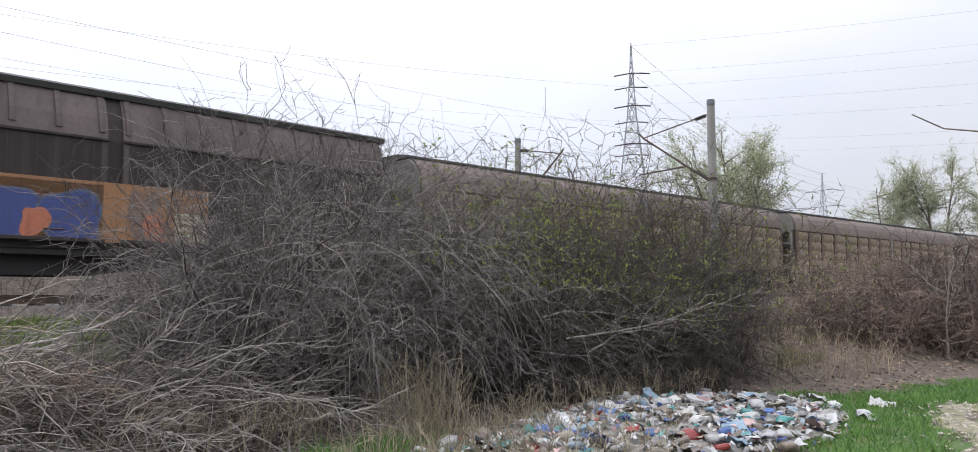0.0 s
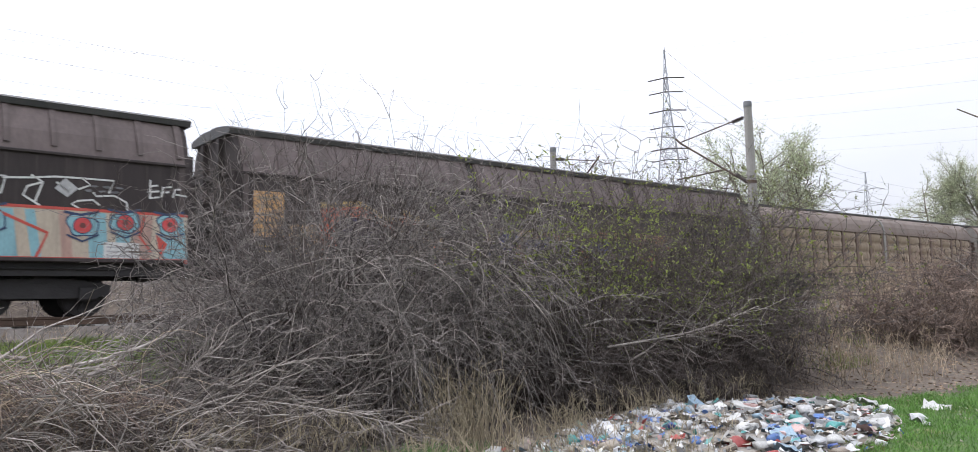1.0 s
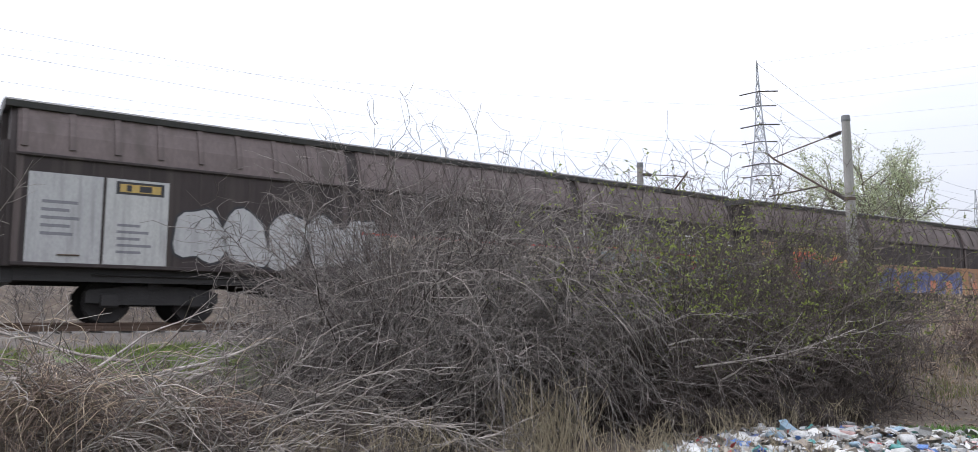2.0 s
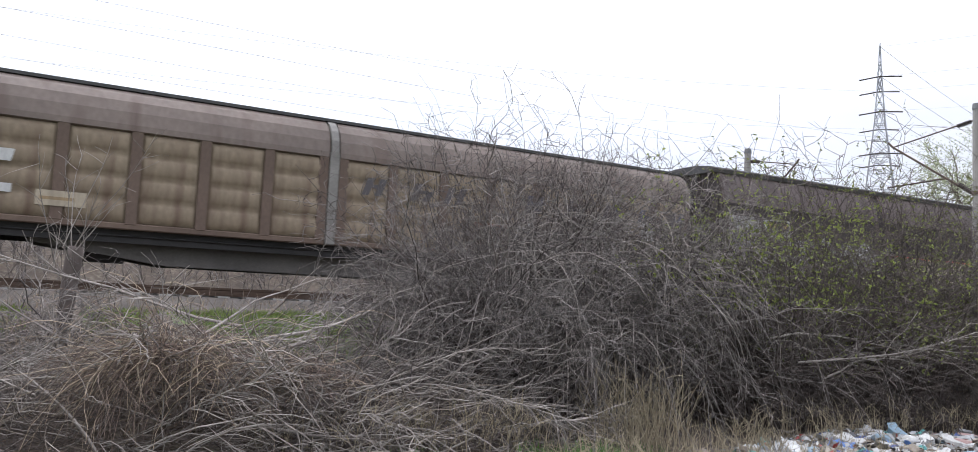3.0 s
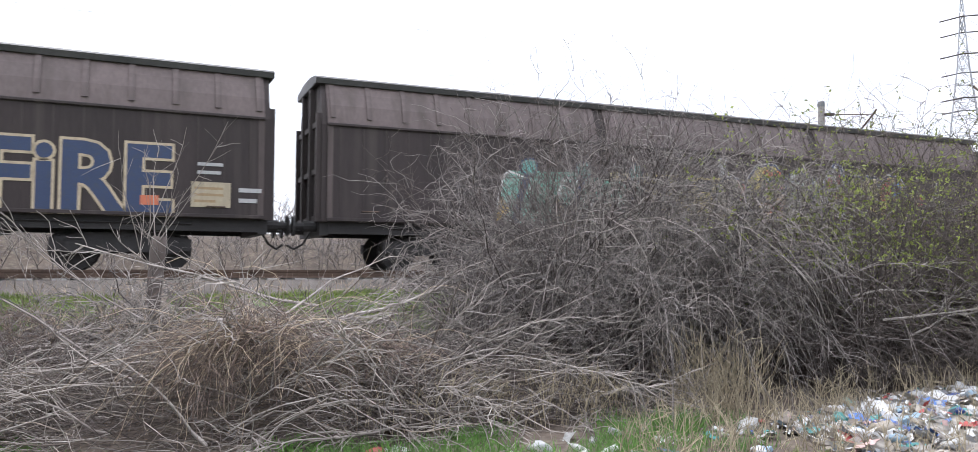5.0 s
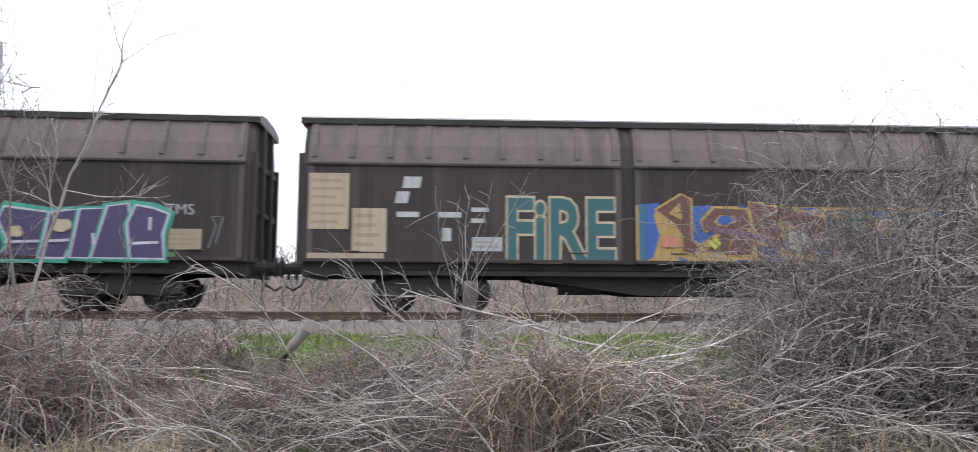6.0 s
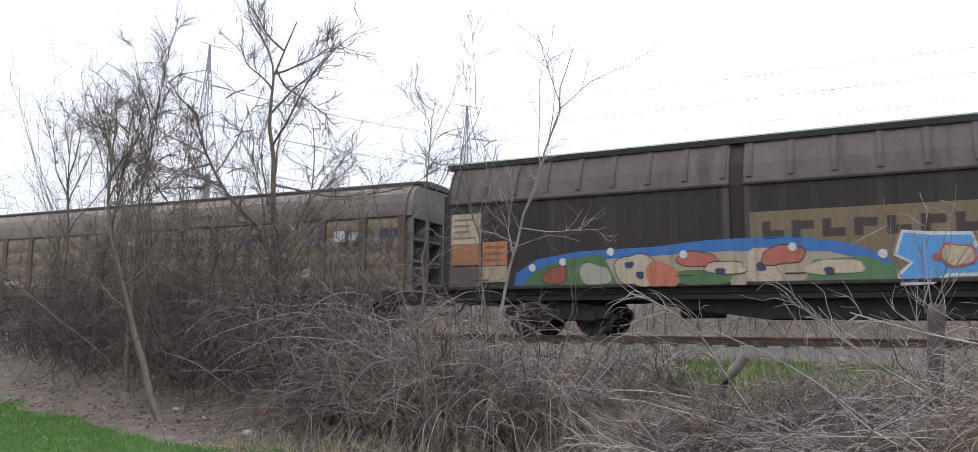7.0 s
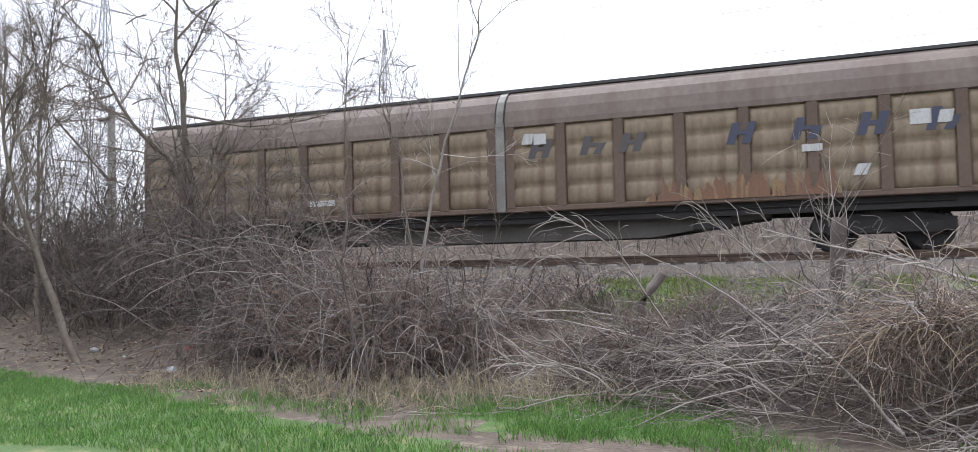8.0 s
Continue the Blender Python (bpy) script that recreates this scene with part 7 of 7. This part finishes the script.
ARMS = ((0.60, 4.2), (0.735, 5.0), (0.865, 3.6))
p1 = pylon(89.0, 60.25, 35.7, 35, ARMS, "grey lattice power pylon with three cross-arms")
p2 = pylon(215, 84.6, 34.3, 70, ARMS, "distant grey lattice power pylon")
p3 = pylon(-67.0, 61.0, 33.5, 80, ARMS, "lattice power pylon seen through bare branches")
p4 = pylon(-48.5, 87.0, 31.0, 60, ARMS, "distant lattice power pylon behind saplings")
q1 = [v + Vector((38, -135, 0)) for v in p1]
for a, b in list(zip(p1, p4))[1:7:2]:
    wire("power_cable", "thin power cable between pylons", [a, b], 0.014, 2.6, CABLEPALED)
for a, b in zip(p1, q1):
    wire("power_cable", "thin power cable leading away from the pylon", [a, b], 0.014, 2.6, CABLEPALED)
for a, b in zip(p1, p2):
    wire("power_cable", "thin power cable between pylons", [a, b], 0.028, 3.0)
for a, b in zip(p3, p4):
    wire("power_cable", "thin power cable between pylons", [a, b], 0.022, 0.6)


def leafy_tree(x, y, height, width, label, seed, leaves=12000):
    global rng
    keep_rng, rng = rng, np.random.default_rng(seed)
    z = ground_z(x, y)
    t = thing("tree", label, "tree", pose(x, y, z))
    P = grow(np.zeros((3, 3)), np.array([[-0.15, 0, 1.0], [0.15, 0.1, 1], [0.02, -0.1, 1]]), height * np.array([0.8, 0.75, 0.85]), 9, 0, 0.07)
    part("trunk", bulk_mesh("trunk", [(P, taper(3, 9, height * 0.016, height * 0.003))], BARK), None, t)
    a, da = along(P, 60, 0.25)
    L = grow(a, scatter_dir(da * 0.6, 0.6), rng.uniform(0.25, 0.62, 60) * width * 0.8, 8, 0, 0.12, 0.05)
    b, db = along(L, 1100, 0.2)
    M = grow(b, scatter_dir(db, 0.6), rng.uniform(0.08, 0.26, 1100) * width, 6, 0.05, 0.17, 0.04)
    stuff("limb", bulk_mesh("limb", [(L, taper(60, 8, height * 0.0045, height * 0.001)), (M, taper(1100, 6, height * 0.001, height * 0.0005))], BARK), t)
    c, _ = along(M, leaves, 0.15)
    c = c + rng.normal(0, 0.16, c.shape)
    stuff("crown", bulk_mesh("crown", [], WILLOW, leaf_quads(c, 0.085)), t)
    rng = keep_rng


leafy_tree(57.5, 31.0, 12.0, 7.5, "pale green budding willow behind the railway", 41, 16000)
leafy_tree(63.5, 31.0, 12.5, 8.0, "pale green budding willow behind the railway", 42, 16000)
leafy_tree(104, 33, 14.5, 9.0, "pale green spring tree in the distance", 43, 20000)
leafy_tree(106, 28, 15.0, 9.0, "pale green spring tree in the distance", 44, 20000)
leafy_tree(110, 23, 15.5, 9.0, "pale green spring tree in the distance", 45, 20000)
leafy_tree(112, 18, 14, 9.0, "pale green spring tree in the distance", 46, 20000)
for x, y, h in ((72, 9, 4.5), (80, 12.5, 5.0), (64, 10.5, 4.2), (58, 9, 3.6), (90, 9, 5.5), (100, 4, 6.0)):
    bush("scrub", "far leafless brown scrub beside the line", x, y, 3.6, 2.0, h, 120, 700, 900, TWIGRED, TWIGRED, droop=0.15, lean=0.4, r=0.02, category="scrub")


def hedge():
    """Grey leafless hedge beyond the second track."""
    o = np.array([0, 30, 0])
    t = thing("hedge", "grey leafless hedge beyond the tracks", "hedge", pose(*o), kind="stuff")
    n = 3200
    s = ground_points(n, -75, 60, 28.5, 33)
    P = grow(s, np.stack([rng.normal(0, 0.4, n), rng.normal(0, 0.3, n), np.ones(n)], axis=1), rng.uniform(0.9, 2.3, n), 6, 0.1, 0.15)
    a, da = along(P, 20000, 0.05)
    Q = grow(a, scatter_dir(da, 0.7), rng.uniform(0.3, 0.9, 20000), 4, 0.1, 0.2)
    stuff("twig", bulk_mesh("twig", [(P - o, taper(n, 6, 0.014, 0.006)), (Q - o, taper(20000, 4, 0.011, 0.005))], TWIG), t)


hedge()

# ---- the rubbish heap ----
LITTER = [material("plastic_film", tuple(q * 0.72 for q in c), tuple(q * 0.42 for q in c), 0.45, scale=6, fine=40, bump=0.2, shift=0.25) for c in (
    (0.72, 0.72, 0.70), (0.62, 0.63, 0.64), (0.50, 0.50, 0.48), (0.42, 0.37, 0.30), (0.10, 0.22, 0.55), (0.55, 0.09, 0.08), (0.10, 0.40, 0.38), (0.30, 0.25, 0.20), (0.75, 0.75, 0.75), (0.12, 0.12, 0.13), (0.05, 0.10, 0.35), (0.66, 0.45, 0.42), (0.35, 0.50, 0.62))]
SHARE = [0, 0, 0, 0, 1, 1, 1, 1, 2, 2, 2, 3, 3, 3, 3, 7, 7, 7, 8, 8, 8, 9, 4, 5, 6, 10, 11, 12, 12, 0, 1, 2]
rl = random.Random(3)


def crumple(seed, flat):
    r = random.Random(seed)
    bm = bmesh.new()
    bmesh.ops.create_icosphere(bm, subdivisions=2, radius=1.0)
    k = r.uniform(0, 50)
    for v in bm.verts:
        n = noise.noise_vector(v.co * 1.6 + Vector((k, k, k)))
        m = noise.noise(v.co * 4.5 + Vector((k, 0, 0)))
        v.co = v.co * (1 + 0.3 * m) + n * 0.5
        v.co.z *= flat
    s = Shape()
    bm.verts.ensure_lookup_table()
    s.v = [tuple(v.co) for v in bm.verts]
    s.f = [tuple(q.index for q in f.verts) for f in bm.faces]
    bm.free()
    return s


def bottle():
    s = Shape()
    prof = [(0.0, 0.6), (0.03, 1.0), (0.25, 0.95), (0.3, 1.0), (0.62, 1.0), (0.78, 0.55), (0.85, 0.32), (0.93, 0.32), (0.95, 0.36), (1.0, 0.36)]
    return s.loft([(x * 7 - 3.5, [(r * math.cos(a * math.pi / 5), r * math.sin(a * math.pi / 5)) for a in range(10)]) for x, r in prof])


def carton():
    return Shape().box(-1.3, 1.3, -0.9, 0.9, -0.6, 0.55, 0.08).add([(-1.3, -0.9, 0.55), (-1.3, 0.9, 0.55), (-1.9, 0.8, 0.9), (-1.9, -0.8, 0.9)], [(0, 1, 2, 3)])


def rag(seed):
    r = random.Random(seed)
    n = 7
    k = r.uniform(0, 30)
    v = [((i / (n - 1) - 0.5) * 2.6, (j / (n - 1) - 0.5) * 1.9, 0.55 * noise.noise((i * 0.7 + k, j * 0.7, k)) + 0.3 * noise.noise((i * 1.9, j * 1.9 + k, 0))) for j in range(n) for i in range(n)]
    s = Shape().add(v, [(j * n + i, j * n + i + 1, (j + 1) * n + i + 1, (j + 1) * n + i) for j in range(n - 1) for i in range(n - 1)])
    return s


FORMS = [("plastic_bag", crumple(k, 0.55), "crumpled plastic bag") for k in range(5)] + [("rag", rag(k), "crumpled sheet of cloth") for k in range(4)] + [("plastic_bottle", bottle(), "empty plastic bottle"), ("carton", carton(), "torn cardboard carton")]
COLOUR = ["white", "pale grey", "grey", "beige", "blue", "red", "turquoise", "brown", "bright white", "black", "dark blue", "pink", "light blue"]
CACHE = {}


def heap_z(x, y):
    q = ((x - 8.6) / 3.0) ** 2 + ((y - 5.2) / 1.6) ** 2
    return ground_z(x, y) + 0.15 * max(0, 1 - q)


def litter(x, y, size, form, col, lift=0.02):
    name, shape, word = FORMS[form]
    if (form, col) not in CACHE:
        CACHE[form, col] = shape.mesh(name, LITTER[col], form < 9)
    ob = new(name, CACHE[form, col])
    ob.matrix_basis = pose(x, y, heap_z(x, y) + lift, rl.uniform(-25, 25), rl.uniform(-25, 25), rl.uniform(0, 360)) @ Matrix.Scale(size, 4)
    return tagged(ob, COLOUR[col] + " " + word + " on the rubbish heap", "litter", "rubbish")


for i in range(290):
    a, q = rl.uniform(0, 6.283), math.sqrt(rl.random()) * (1.0 if i < 230 else 1.25)
    x, y = 8.6 + 2.75 * q * math.cos(a) + 0.5 * q * math.sin(a), 5.25 + 1.5 * q * math.sin(a) - 0.25 * q * math.cos(a)
    f = rl.choice((0, 1, 2, 3, 4, 5, 6, 7, 8, 5, 6, 9, 9, 10))
    litter(x, y, rl.uniform(0.05, 0.13) if f < 9 else (0.035 if f == 9 else rl.uniform(0.05, 0.09)), f, rl.choice(SHARE), 0.05)
for x, y, s, f, c in ((3.4, 6.3, 0.11, 3, 1), (3.0, 6.2, 0.09, 6, 1), (4.3, 6.45, 0.08, 2, 1), (4.6, 6.5, 0.1, 6, 3), (2.0, 6.7, 0.09, 1, 5), (2.2, 6.75, 0.08, 5, 0), (3.8, 6.5, 0.07, 5, 2), (5.7, 6.2, 0.13, 2, 0), (6.1, 6.1, 0.11, 5, 1), (12.0, 4.0, 0.13, 5, 0), (11.6, 4.5, 0.1, 0, 0), (7.0, 3.0, 0.12, 6, 12), (8.4, 5.94, 0.13, 2, 10), (7.56, 5.26, 0.12, 1, 6), (7.4, 4.35, 0.13, 3, 5), (9.7, 4.1, 0.12, 5, 12), (7.2, 4.7, 0.09, 0, 4),
                      
                      (-8.9, 9.3, 0.09, 0, 1), (-10.4, 9.9, 0.08, 5, 0), (-11.6, 10.3, 0.08, 2, 0), (-9.6, 10.4, 0.07, 1, 5)):
    litter(x, y, s, f, c)


for i in range(60):
    f = rl.choice((0, 1, 2, 5, 6, 7, 9))
    litter(rl.uniform(3.6, 7.2), rl.uniform(4.6, 6.4), rl.uniform(0.03, 0.08) if f < 9 else 0.03, f, rl.choice(SHARE))


def fragments():
    t = thing("rubbish_heap", "trampled bits of plastic, paper and rags in a heap", "rubbish heap", pose(9.2, 5.5, 0), kind="stuff")
    o = np.array([9.2, 5.5, 0])
    for col in range(len(LITTER)):
        n = 420 if col in (0, 1, 2, 3, 7) else 60
        a, q = rng.uniform(0, 6.283, n), np.sqrt(rng.uniform(0, 1.1, n))
        x, y = 8.6 + 2.9 * q * np.cos(a), 5.2 + 1.6 * q * np.sin(a)
        c = np.stack([x, y, np.array([heap_z(p, s) + rng.uniform(0.0, 0.09) for p, s in zip(x, y)])], axis=1) - o
        part("scrap", bulk_mesh("scrap", [], LITTER[col], leaf_quads(c, 0.06, 0.45)), None, t)
    s = Shape()
    n = 26
    s.v = [(8.6 + 2.9 * (i / n * 2 - 1), 5.2 + 1.6 * (j / n * 2 - 1), heap_z(8.6 + 2.9 * (i / n * 2 - 1), 5.2 + 1.6 * (j / n * 2 - 1)) + (0.02 if ((i / n * 2 - 1) ** 2 + (j / n * 2 - 1) ** 2) < 0.95 else -0.1)) for j in range(n + 1) for i in range(n + 1)]
    s.v = [(x - 9.2, y - 5.5, z) for x, y, z in s.v]
    s.f = [(j * (n + 1) + i, j * (n + 1) + i + 1, (j + 1) * (n + 1) + i + 1, (j + 1) * (n + 1) + i) for j in range(n) for i in range(n)]
    part("trodden_base", s, material("trodden_litter", (0.30, 0.28, 0.25), (0.11, 0.095, 0.08), 0.8, scale=6, fine=25, bump=0.6, spread=0.3), t)


fragments()


def train_x(n, t):
    """Middle of wagon n at t seconds: the train runs at 16.8 m/s and brakes gently."""
    return 13.86 - BODY / 2 - 23.41 * n + 16.788 * t - 0.0517 * t * t


def motions():
    for n, w in TRAIN:
        walk(w, [(t / 4, track_pose(train_x(n, t / 4))) for t in range(33)])
    for wheel, x in WHEELS:
        walk(wheel, [(k / FPS, pose(x, 0, 0.46, 0, math.degrees((train_x(0, k / FPS) - train_x(0, 0)) / 0.46), 0)) for k in range(241)])


motions()
